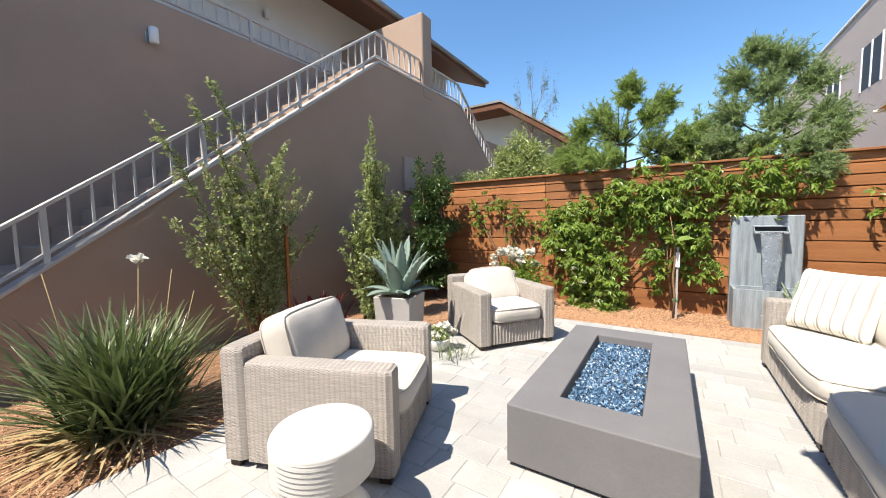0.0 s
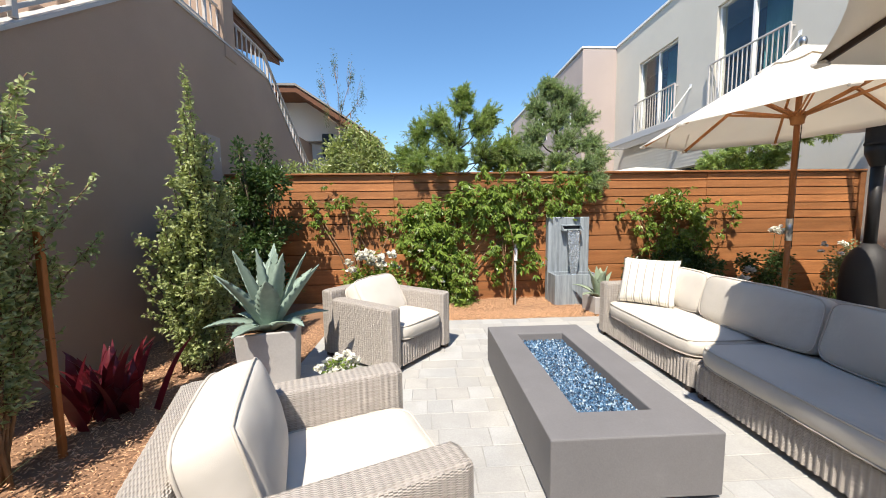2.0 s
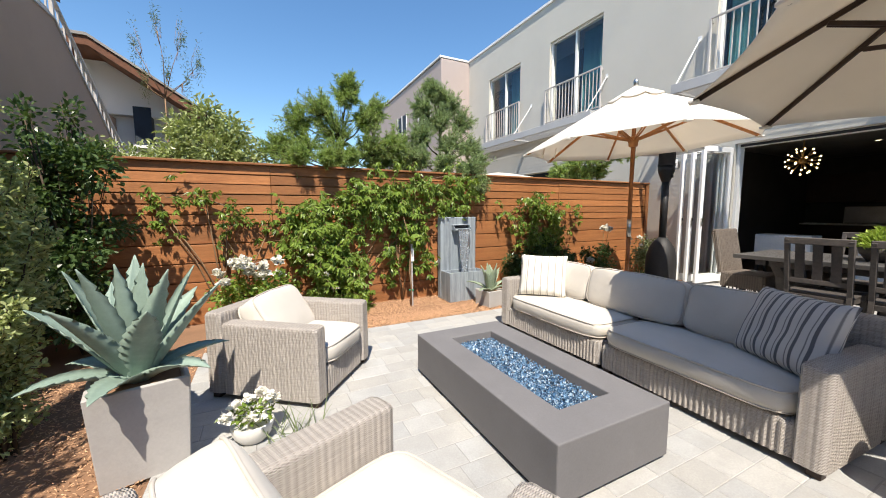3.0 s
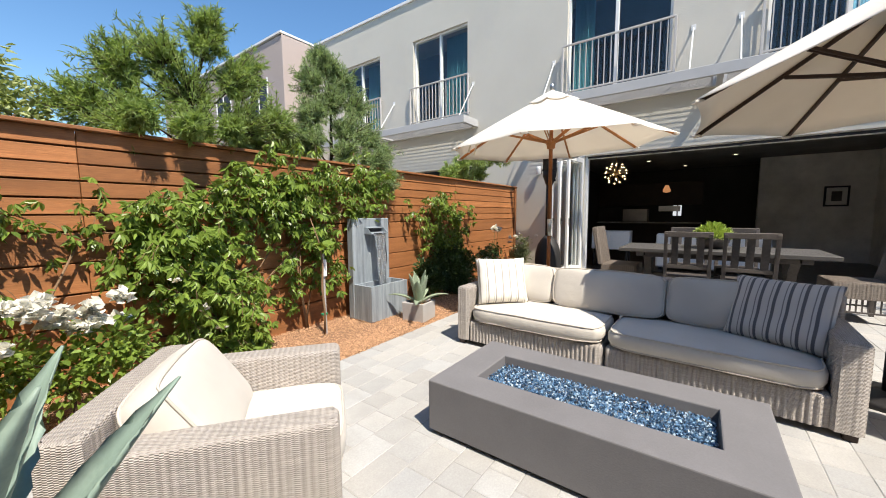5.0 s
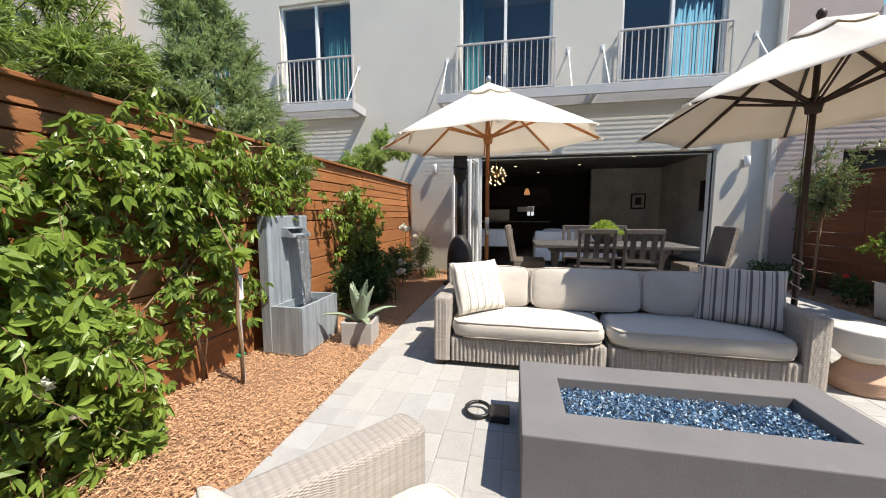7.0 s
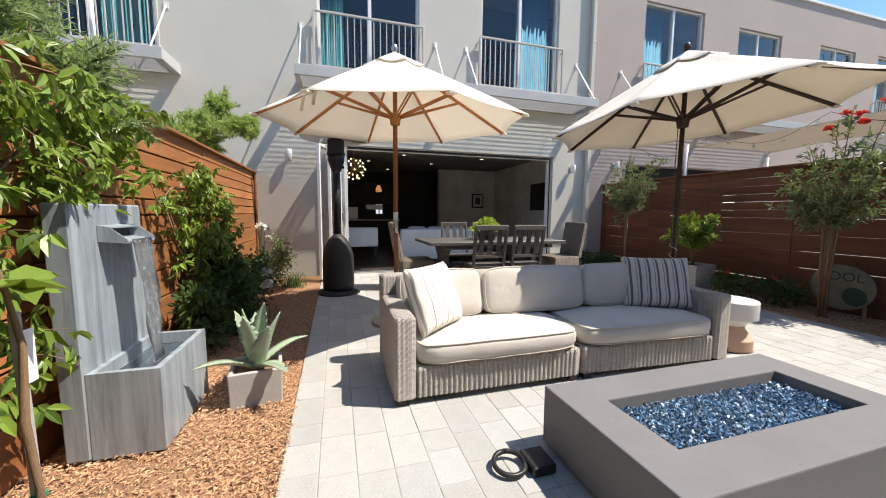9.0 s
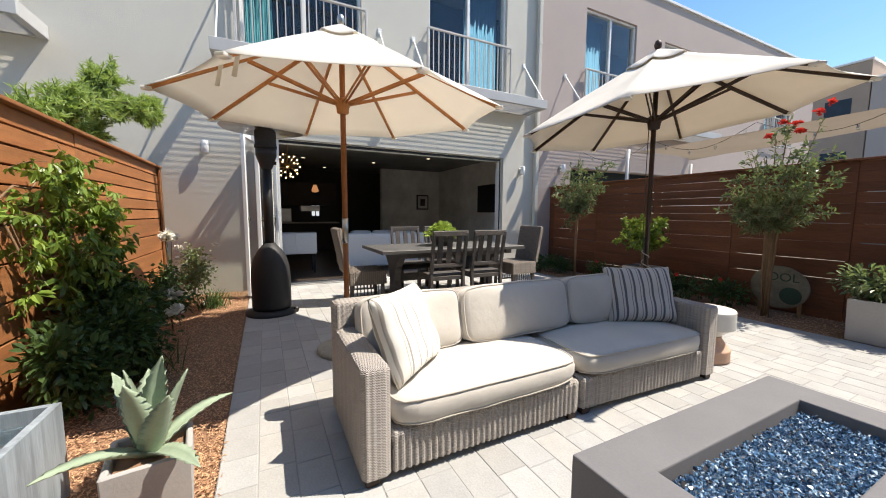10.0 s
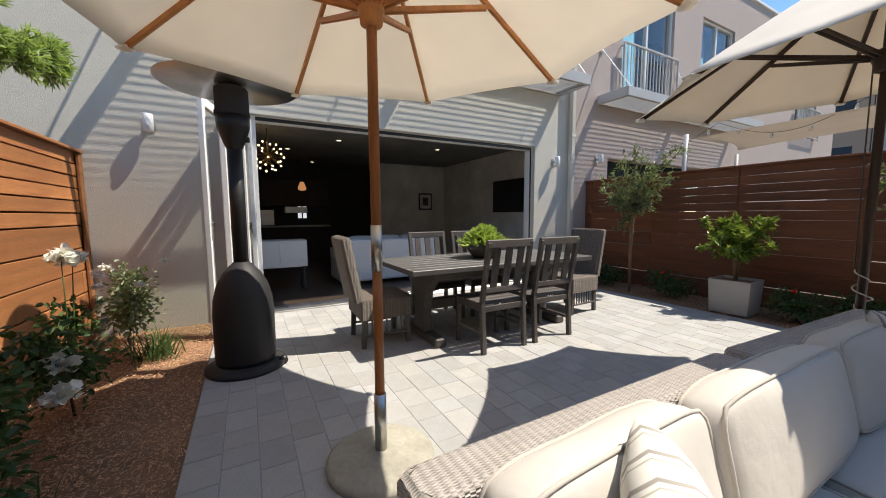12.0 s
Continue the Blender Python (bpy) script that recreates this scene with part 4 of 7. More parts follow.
for i, (y0, y1) in enumerate(((14.3, 15.5), (17.0, 18.2))):
    w = thing("window", "grey-framed upper window in the far facade", "window", pose(4.85, (y0 + y1) / 2, 5.3), "far windows", "structure")
    box("pane", (-0.004, -(y1 - y0) / 2, -0.6), (0.01, (y1 - y0) / 2, 0.6), ROOM_GLOOM, w, 0)
    for a in (-1, 0, 1):
        box("window_frame", (-0.03, a * (y1 - y0) / 2 - 0.025, -0.62), (0.0, a * (y1 - y0) / 2 + 0.025, 0.62), WHITE_PAINT, w, 0.003)
for name, y0, y1, x0 in (("trim_parapet", -15.4, -1.3, 6.04), ("trim_parapet", -1.3, 13.3, 6.03), ("trim_parapet", 13.3, 24, 4.80)):
    tagged(box(name, (x0, y0, 7.08), (6.5 if x0 > 5 else 6.65, y1, 7.15), WHITE_PAINT, None, 0.004), "pale metal parapet flashing", "trim", kind="structure")
tagged(box("roof_house", (6.34, -15.4, 6.6), (16, 24, 7.0), ROOF_TOP, None, 0), "flat roof of the row houses", "roof", kind="structure")
tagged(box("floor_upper", (6.34, -17, 2.72), (16, 24, 3.1), CEILING_SHADED, None, 0), "ceiling and floor slab between the storeys", "ceiling", kind="structure")
# dark sheet in place of unlit upper rooms
tagged(box("wall_upper_back", (8.2, -17, 3.1), (8.4, 24, 6.6), ROOM_GLOOM, None, 0), "sheet coloured near-black for the gloom of the upper rooms", "wall", kind="structure")


def window_unit(y0, y1, z0, z1, railed, label, blue_side, cloth=None):
    """A two-leaf sliding window with frame, panes and a curtain, and a steel guard rail outside."""
    t = thing("window", label, "window", pose(FACADE + 0.12, (y0 + y1) / 2, z0), "upper windows", "structure")
    w, h = (y1 - y0) / 2, z1 - z0
    f = 0.045
    for nm, lo, hi in (("window_frame", (-0.05, -w, 0), (0.05, -w + f, h)), ("window_frame", (-0.05, w - f, 0), (0.05, w, h)), ("window_frame", (-0.05, -w + f, h - f), (0.05, w - f, h)), ("window_sill", (-0.06, -w + f, 0), (0.05, w - f, f)), ("mullion", (-0.045, -0.03, f), (0.045, 0.03, h - f))):
        box(nm, lo, hi, WHITE_PAINT, t, 0.004)
    for a, b in ((-w + f, -0.03), (0.03, w - f)):
        p = box("pane", (-0.004, a, f), (0.004, b, h - f), PANE, t, 0)
        p.visible_shadow = False
    bm = bmesh.new()
    n = 40
    a, b = ((w * 0.5, w - 0.06) if blue_side > 0 else (-w + 0.06, -w * 0.5)) if abs(blue_side) > 1 else ((0.03, w - 0.06) if blue_side > 0 else (-w + 0.06, -0.03))
    top, low = [], []
    for i in range(n + 1):
        y = a + (b - a) * i / n
        x = 0.22 + 0.03 * math.sin(i * 1.9)
        low.append(bm.verts.new((x, y, 0.05)))
        top.append(bm.verts.new((x, y, h - 0.05)))
    for i in range(n):
        bm.faces.new((low[i], low[i + 1], top[i + 1], top[i]))
    bmesh.ops.solidify(bm, geom=bm.faces[:], thickness=0.004)
    part("curtain", bm, cloth or TEAL, t, "hanging curtain, its blue tinted for reflected sky" if cloth else "hanging teal curtain", True)
    if railed:
        g = thing("guard_rail", "pale grey steel guard rail across an upper window", "railing", pose(FACADE - 0.08, (y0 + y1) / 2, z0 - 0.03), "window guard rails")
        w += 0.06
        bar("top_rail", (0, -w, 1.0), (0, w, 1.0), 0.045, 0.035, RAIL, g, 0.006)
        bar("bottom_rail", (0, -w, 0.07), (0, w, 0.07), 0.03, 0.03, RAIL, g, 0.004)
        for s in (-1, 1):
            bar("post", (0, s * w, 0.02), (0, s * w, 1.0), 0.04, 0.04, RAIL, g, 0.004, up=(1, 0, 0))
            bar("bracket", (0, s * w, 0.94), (0.085, s * w, 0.94), 0.025, 0.025, RAIL, g, 0.002)
            bar("bracket", (0, s * w, 0.1), (0.085, s * w, 0.1), 0.025, 0.025, RAIL, g, 0.002)
        n = round(2 * w / 0.115)
        for i in range(1, n):
            y = -w + 2 * w * i / n
            bar("baluster", (0, y, 0.07), (0, y, 1.0), 0.016, 0.016, RAIL, g, 0, up=(1, 0, 0))


for k, w in enumerate(WINDOWS):
    window_unit(*w, "white-framed two-leaf window with a teal curtain in greige stucco", -1 if k < 2 else (2 if k == 2 else -1), CURTAIN_SKY if k == 3 else None)
for w in WINDOWS_S:
    window_unit(*w, "white-framed window with a sky-tinted blue curtain in mauve stucco", 1, CURTAIN_SKY)


def awning(y0, y1, label, rods):
    """A slatted steel awning on the facade, hung from rods: its slats cast the striped shade on the wall."""
    t = thing("slatted_awning", label, "awning", pose(0, 0, 0), "slatted awnings")
    x0, x1, z0, z1 = 5.40, FACADE - 0.002, 3.43, 3.60
    box("front_beam", (x0, y0, z0), (x0 + 0.06, y1, z1), GREY_PAINT, t, 0.005)
    box("wall_beam", (x1 - 0.05, y0, z0), (x1, y1, z1), GREY_PAINT, t, 0.005)
    n = 2
    for i in range(n + 1):
        y = y0 + (y1 - y0) * i / n
        y = min(max(y, y0 + 0.045), y1 - 0.045)
        box("cross_beam", (x0 + 0.06, y - 0.045, z0), (x1 - 0.05, y + 0.045, z1), GREY_PAINT, t, 0.004)
        for j in range(27):
            if i < n:
                a = y0 + (y1 - y0) * i / n + 0.09
                b = y0 + (y1 - y0) * (i + 1) / n - 0.09
                x = x0 + 0.075 + j * 0.0205
                box("slat", (x, a, z0 + 0.03), (x + 0.0055, b, z0 + 0.042), GREY_PAINT, t, 0)
    for yr in rods:
        bar("tie_rod", (x0 + 0.03, yr, z1), (x1, yr + 0.0, 4.50), 0.018, 0.018, WHITE_PAINT, t, 0, up=(0, 1, 0))
        box("rod_plate", (x1 - 0.012, yr - 0.035, 4.45), (x1, yr + 0.035, 4.55), WHITE_PAINT, t, 0.002)


awning(-0.97, 4.95, "grey slatted steel awning over the wide opening", (4.87, 2.40, 1.75, -0.87))
awning(6.75, 12.6, "grey slatted steel awning on the next house", (6.9, 9.6))
awning(-7.6, -2.0, "grey slatted steel awning over the neighbor's opening", (-2.1, -4.8))
pipe = thing("downspout", "square greige rain downspout on the facade", "downspout", pose(FACADE, -1.24, 0))
box("pipe", (-0.11, -0.05, 0.0), (-0.02, 0.05, 7.0), STUCCO, pipe, 0.012)
for z in (0.5, 2.7, 5.0):
    box("strap", (-0.114, -0.056, z), (0.0, 0.056, z + 0.04), STUCCO, pipe, 0.003)

# opening: frame, track and folded glass leaves
y0, y1, z0, z1 = OPEN
f = thing("opening_frame", "white aluminium head and jambs round the wide opening", "door frame", pose(0, 0, 0), kind="structure")
box("head", (FACADE + 0.08, y0, z1 - 0.06), (FACADE + 0.22, y1, z1), WHITE_PAINT, f, 0.004)
box("jamb", (FACADE + 0.08, y0, 0), (FACADE + 0.22, y0 + 0.05, z1 - 0.06), WHITE_PAINT, f, 0.004)
box("jamb", (FACADE + 0.08, y1 - 0.05, 0), (FACADE + 0.22, y1, z1 - 0.06), WHITE_PAINT, f, 0.004)
box("sill", (FACADE - 0.02, y0, -0.03), (FACADE + 0.30, y1, 0.022), STEEL, f, 0.004)
box("head_track", (FACADE + 0.074, y0 + 0.05, z1 - 0.058), (FACADE + 0.08, y1 - 0.05, z1 - 0.014), BLACK_METAL, f, 0)
box("jamb_gasket", (FACADE + 0.074, y0 + 0.018, 0.022), (FACADE + 0.08, y0 + 0.048, z1 - 0.014), BLACK_METAL, f, 0)
for k in range(3):
    box("track", (FACADE + 0.05 + 0.07 * k, y0 + 0.05, 0.022), (FACADE + 0.075 + 0.07 * k, y1 - 0.05, 0.034), STEEL, f, 0.001)


def folding_leaf(m, label):
    t = thing("folding_door_leaf", label, "door", m, "folded door leaves", "structure")
    w, h, s = 0.74, 2.36, 0.075
    box("stile", (0, -0.024, 0.0), (s, 0.024, h), WHITE_PAINT, t, 0.004)
    box("stile", (w - s, -0.024, 0.0), (w, 0.024, h), WHITE_PAINT, t, 0.004)
    box("rail", (s, -0.024, h - 0.09), (w - s, 0.024, h), WHITE_PAINT, t, 0.004)
    box("rail", (s, -0.024, 0), (w - s, 0.024, 0.12), WHITE_PAINT, t, 0.004)
    box("pane", (s, -0.004, 0.12), (w - s, 0.004, h - 0.09), LEAF_PANE, t, 0)
    for z in (0.25, 1.15, 2.1):
        box("hinge", (-0.012, -0.03, z), (0.0, 0.03, z + 0.09), STEEL, t, 0.002)
    box("handle", (w - 0.05, 0.024, 1.0), (w - 0.03, 0.05, 1.14), STEEL, t, 0.003)


for k, turn in enumerate((173, 166, 173, 166)):
    folding_leaf(pose(6.04, 4.19 + 0.082 * k, 0.045, 0, 0, turn), "white-framed glass door leaf folded open against the others")

# ---- inside the house ----
tagged(box("floor", (FACADE + 0.26, -1.25, -0.05), (14, 5.35, 0.02), INNER_FLOOR, None, 0), "dark polished wood floor indoors", "floor", kind="structure")
tagged(box("wall_inner_south", (FACADE + 0.26, -1.30, 0.0), (14, -1.2, 2.72), INNER_WALL, None, 0), "pale grey painted room wall", "wall", kind="structure")
# north and back walls carry the room's dimness in their colour
tagged(box("wall_inner_north", (FACADE + 0.26, 5.3, 0.0), (14, 5.4, 2.72), ROOM_SHADED, None, 0), "room wall coloured dark for the dim interior", "wall", kind="structure")
tagged(box("wall_inner_back", (12.6, -1.2, 0.02), (12.8, 5.3, 2.72), ROOM_SHADED, None, 0), "back wall of the room, coloured dark for the dim interior", "wall", kind="structure")
tagged(box("wall_inner_partition", (11.0, -1.2, 0.02), (11.2, 0.9, 2.72), INNER_WALL, None, 0), "pale partition wall in the room", "wall", kind="structure")
# two dark sheets just inside the neighbours' openings paint their unlit rooms
tagged(box("wall_north_unit", (6.8, 7.0, 0), (6.9, 12.0, 2.72), ROOM_GLOOM, None, 0), "sheet coloured near-black for the gloom in the next house", "wall", kind="structure")
tagged(box("wall_south_unit", (6.8, -6.7, 0), (6.9, -2.2, 2.72), ROOM_GLOOM, None, 0), "sheet coloured near-black for the gloom in the neighbor's house", "wall", kind="structure")
tv = thing("television", "black flat television on the pale room wall", "television", pose(7.75, -1.2, 1.68))
box("screen", (-0.62, 0.002, -0.38), (0.62, 0.05, 0.38), BLACK_METAL, tv, 0.006)
box("mount", (-0.1, 0.0, -0.1), (0.1, 0.003, 0.1), BLACK_METAL, tv, 0)
art = thing("framed_picture", "small dark-framed picture on the pale partition", "picture", pose(11.0, -0.55, 1.65))
box("picture_frame", (-0.03, -0.22, -0.25), (-0.001, 0.22, 0.25), BLACK_METAL, art, 0.004)
box("mat", (-0.034, -0.18, -0.21), (-0.03, 0.18, 0.21), INNER_WALL, art, 0)
box("print", (-0.037, -0.09, -0.12), (-0.034, 0.09, 0.12), GREY_WOOD, art, 0)
island = thing("sideboard", "white lacquered sideboard on dark legs indoors", "sideboard", pose(7.45, 3.84, 0.02))
box("body", (-0.20, -0.41, 0.40), (0.22, 0.41, 0.83), INNER_WHITE, island, 0.005)
for sy in (-1, 1):
    box("door", (-0.214, sy * 0.205 - 0.2, 0.415), (-0.203, sy * 0.205 + 0.2, 0.815), INNER_WHITE, island, 0.003)
    for sx in (-1, 1):
        box("leg", (sx * 0.17 - 0.02, sy * 0.36 - 0.02, 0), (sx * 0.17 + 0.02, sy * 0.36 + 0.02, 0.40), BLACK_METAL, island, 0.003)
sofa_in = thing("indoor_sofa", "long pale fabric sofa indoors, its back to the patio", "sofa", pose(7.65, 1.95, 0.02))
box("base", (-0.40, -0.95, 0.06), (0.45, 0.95, 0.42), INNER_WHITE, sofa_in, 0.03, segments=2)
box("backrest", (-0.42, -0.95, 0.06), (-0.22, 0.95, 0.80), INNER_WHITE, sofa_in, 0.04, segments=2)
for sy in (-1, 1):
    box("arm", (-0.40, sy * 0.87 - 0.09, 0.42), (0.45, sy * 0.87 + 0.09, 0.62), INNER_WHITE, sofa_in, 0.03, segments=2)
    box("foot", (-0.38, sy * 0.85 - 0.03, 0), (-0.32, sy * 0.85 + 0.03, 0.06), BLACK_METAL, sofa_in, 0.003)
for sy in (-0.5, 0.0, 0.5):
    cushion("back_cushion", (0.40, 0.48, 0.16), sofa_in, pose(-0.12, sy, 0.64) @ pose(0, 0, 0, 0, 90, 0), piping=False, seed=3)
kitchen = thing("kitchen_cabinets", "dark kitchen units with steel appliances indoors", "kitchen", pose(12.3, 3.6, 0.02))
box("base_unit", (-0.3, -1.5, 0.0), (0.3, 1.6, 0.9), DARK_WOOD, kitchen, 0.005)
box("worktop", (-0.33, -1.5, 0.902), (0.3, 1.6, 0.94), INNER_WALL, kitchen, 0.004)
box("wall_unit", (-0.05, -1.5, 1.5), (0.3, 1.6, 2.25), DARK_WOOD, kitchen, 0.005)
box("oven", (-0.35, 0.0, 0.96), (0.2, 0.75, 1.38), STEEL, kitchen, 0.01)
box("range_hood", (-0.15, -0.9, 1.3), (0.25, -0.3, 1.48), STEEL, kitchen, 0.01)
back_win = thing("back_window", "narrow bright window in the far room wall", "window", pose(12.6, 2.79, 1.55), kind="structure")
box("pane", (-0.012, -0.14, -0.38), (-0.002, 0.14, 0.38), glow_material("daylight_beyond", (0.80, 0.88, 1.0), 0.55), back_win, 0)
for sy in (-0.16, -0.02, 0.12):
    box("window_frame", (-0.03, sy, -0.40), (-0.013, sy + 0.04, 0.40), BLACK_METAL, back_win, 0.002)
chand = thing("sputnik_chandelier", "round brass chandelier with many small warm bulbs", "chandelier", pose(7.95, 3.90, 2.25))
tube("stem", [(0, 0, 0), (0, 0, 0.47)], 0.012, BRASS, chand)
lathe("hub", [(0.01, -0.06), (0.05, -0.04), (0.06, 0), (0.05, 0.04), (0.01, 0.06)], BRASS, chand, 16)
for k in range(30):
    zz = 1 - 2 * (k + 0.5) / 30
    rr, a = math.sqrt(1 - zz * zz), k * 2.39996
    d = Vector((rr * math.cos(a), rr * math.sin(a), zz))
    arm = tube("arm", [d * 0.05, d * 0.24], 0.004, BRASS, chand, 5)
    bm = bmesh.new()
    bmesh.ops.create_icosphere(bm, subdivisions=1, radius=0.016, matrix=Matrix.Translation(d * 0.252))
    part("bulb", bm, BULB, arm)
for x, y in ((7.4, 1.5), (8.4, 0.4), (8.4, 2.6), (9.8, 1.5), (9.8, 3.4), (11.6, 2.6)):
    d = thing("downlight", "small recessed ceiling spotlight, lit", "ceiling light", pose(x, y, 2.72), "recessed ceiling lights")
    lathe("trim", [(0.06, -0.006), (0.06, -0.001)], INNER_WHITE, d, 16)
    lathe("lens", [(0.042, -0.009), (0.042, -0.0065)], DOWNLIGHT, d, 16)
lampk = thing("pendant_lamp", "warm glowing glass pendant in the kitchen", "pendant lamp", pose(10.8, 3.0, 1.95))
lathe("shade", [(0.04, 0.14), (0.10, 0.0), (0.095, -0.06), (0.02, -0.08)], glow_material("amber_pendant", (1.0, 0.45, 0.2), 0.30), lampk, 16)
tube("cord", [(0, 0, 0.14), (0, 0, 0.77)], 0.004, BLACK_METAL, lampk, 5)

# ---- fire pit ----
pit = thing("fire_pit", "charcoal concrete fire pit table with a long trough", "fire pit", pose(0.076, 2.569, 0))
hx, hy, ix, iy, H = 0.39, 0.778, 0.183, 0.571, 0.32
bm = bmesh.new()


def rect(x, y, z):
    return [bm.verts.new(p) for p in ((-x, -y, z), (x, -y, z), (x, y, z), (-x, y, z))]


b0, b1, b2, i0, i1 = rect(hx - 0.02, hy - 0.02, 0.012), rect(hx, hy, 0.03), rect(hx, hy, H), rect(ix, iy, H), rect(ix - 0.004, iy - 0.004, H - 0.12)
bm.faces.new(b0[::-1])
for a, b in ((b0, b1), (b1, b2), (b2, i0), (i0, i1)):
    for k in range(4):
        bm.faces.new((a[k], a[(k + 1) % 4], b[(k + 1) % 4], b[k]))
bm.faces.new(i1)
es = [e for e in bm.edges if all(abs(v.co.z - H) < 1e-4 for v in e.verts) and (abs(abs(e.verts[0].co.x) - abs(e.verts[1].co.x)) < 1e-4 and abs(abs(e.verts[0].co.y) - abs(e.verts[1].co.y)) < 1e-4)]
es += [e for e in bm.edges if abs(e.verts[0].co.z - e.verts[1].co.z) > 0.2 and abs(abs(e.verts[0].co.x) - hx) < 1e-3 and abs(abs(e.verts[1].co.x) - hx) < 1e-3]
bmesh.ops.bevel(bm, geom=list(set(es)), offset=0.007, segments=2, affect='EDGES', profile=0.5)
part("body", bm, PIT, pit)
rng = np.random.default_rng(11)
n = 7800
c = np.stack([rng.uniform(-ix + 0.012, ix - 0.012, n), rng.uniform(-iy + 0.012, iy - 0.012, n), H - 0.075 + rng.uniform(0, 0.03, n)], 1)
c[:, 2] += 0.012 * np.sin(c[:, 1] * 6) * np.cos(c[:, 0] * 9)
off = rng.normal(0, 1, (n, 5, 3))
off /= np.linalg.norm(off, axis=2)[:, :, None]
v = (c[:, None, :] + off * rng.uniform(0.005, 0.011, (n, 1, 1))).reshape(-1, 3)
q = np.arange(n)[:, None] * 5
faces = np.concatenate([q + t for t in ([0, 1, 2], [0, 2, 3], [0, 3, 1], [4, 2, 1], [4, 3, 2], [4, 1, 3])], 0)
tagged(raw("fire_glass", v, faces, FIRE_GLASS, pit, "crushed blue and clear fire glass"), kind="stuff")
key = thing("gas_valve_box", "black valve box with a steel ring handle on the paving", "valve box", pose(0.33, 3.50, 0))
box("body", (-0.07, -0.10, 0.0), (0.07, 0.02, 0.05), BLACK_METAL, key, 0.006)
tube("ring", [(0.02 + 0.07 * math.cos(a), 0.095 + 0.075 * math.sin(a), 0.03 + 0.01 * math.cos(a)) for a in (2 * math.pi * k / 24 for k in range(25))], 0.012, BLACK_METAL, key, 8)

# ---- wicker seating ----


def seat_unit(name, label, category, m, W, D, arm_h, back_h, arms, seat_w_pad, seed, base_top=0.24, group="", lean=0):
    """A wicker seat, front towards +x: plinth, back, one or two arms, feet and box cushions."""
    t = thing(name, label, category, m, group)
    aw, bt = 0.135, 0.13
    ya = -W / 2 + (aw if -1 in arms else 0.0)
    yb = W / 2 - (aw if 1 in arms else 0.0)
    wicker_block("base", (-D / 2 + bt, ya, 0.045), (D / 2 - 0.012, yb, base_top), t, True, deep=0.0055)
    wicker_block("backrest", (-D / 2, -W / 2, 0.045), (-D / 2 + bt, W / 2, back_h), t, True)
    for s in arms:
        lo, hi = (-W / 2, ya) if s < 0 else (yb, W / 2)
        wicker_block("arm", (-D / 2 + bt, lo, 0.045), (D / 2, hi, arm_h), t)
    for sx in (-1, 1):
        for sy in (-1, 1):
            x, y = sx * (D / 2 - 0.05), sy * (W / 2 - 0.05)
            box("foot", (x - 0.03, y - 0.03, 0), (x + 0.03, y + 0.03, 0.046), DARK_WOOD, t, 0.004)
    sw = yb - ya - 0.015
    sd = D - bt - 0.02
    cushion("seat_cushion", (sd, sw, 0.145), t, pose(-D / 2 + bt + sd / 2 + 0.035, (ya + yb) / 2, base_top + 0.076), seed=seed, puff=0.014)
    if lean:
        bw = min(sw - 0.01, 0.60)
        cushion("back_cushion", (0.345 + 0.0015 * lean, bw, 0.19), t, pose(-D / 2 + bt + 0.085 + 0.0022 * lean, (ya + yb) / 2, base_top + 0.315 - 0.0032 * (lean - 14), 0, -lean, 3 * (-1) ** seed) @ pose(0, 0, 0, 0, 90, 0), seed=seed + 4, puff=0.028)
    return t


seat_unit("wicker_armchair", "grey wicker armchair with cream canvas cushions beside the stool", "armchair", pose(-1.265, 1.60, 0, 0, 0, 21.5), 0.84, 0.90, 0.55, 0.62, (-1, 1), 0, 1, group="armchairs by the fire pit", lean=15)
seat_unit("wicker_armchair", "grey wicker armchair with cream canvas cushions before the vine", "armchair", pose(-1.20, 3.70, 0, 0, 0, -38), 0.84, 0.86, 0.55, 0.62, (-1, 1), 0, 2, group="armchairs by the fire pit", lean=33)
seat_unit("wicker_sofa_unit", "grey wicker sofa half with a wide cream seat cushion", "sofa", pose(1.395, 3.36, 0, 0, 0, 180), 1.34, 0.78, 0.565, 0.715, (-1,), 0, 3, group="halves of the wicker sofa")
seat_unit("wicker_sofa_unit", "grey wicker sofa half with a cream cushion, half shaded", "sofa", pose(1.365, 1.985, 0, 0, 0, 177.1), 1.34, 0.78, 0.565, 0.715, (1,), 0, 5, group="halves of the wicker sofa")
for yy, bw, xx, sd, tilt in ((3.58, 0.66, 1.56, 21, 2), (2.78, 0.92, 1.545, 22, 0), (1.93, 0.76, 1.53, 23, -3)):
    cu = cushion("sofa_back_cushion", (0.36, bw, 0.15), None, pose(xx + 0.01, yy, 0.40 + 0.168, 0, 13, tilt) @ pose(0, 0, 0, 0, 90, 0), seed=sd, puff=0.026)
    tagged(cu, "cream canvas sofa back cushion with piped seams", "cushion", "sofa back cushions")
pillow("scatter_pillow", 0.50, 0.46, 0.17, STRIPE_PALE, pose(1.32, 3.70, 0.61, 0, 0, 0) @ pose(0, 0, 0, 0, 0, -58) @ pose(0, 0, 0, 68, 0, 9), "ivory pillow with thin taupe stripes on the sofa", 1)
pillow("scatter_pillow", 0.56, 0.46, 0.17, STRIPE_DARK, pose(1.37, 1.66, 0.60) @ pose(0, 0, 0, 0, 0, -112) @ pose(0, 0, 0, 68, 0, -4), "grey pillow with dark stripes leaning on the sofa", 2)


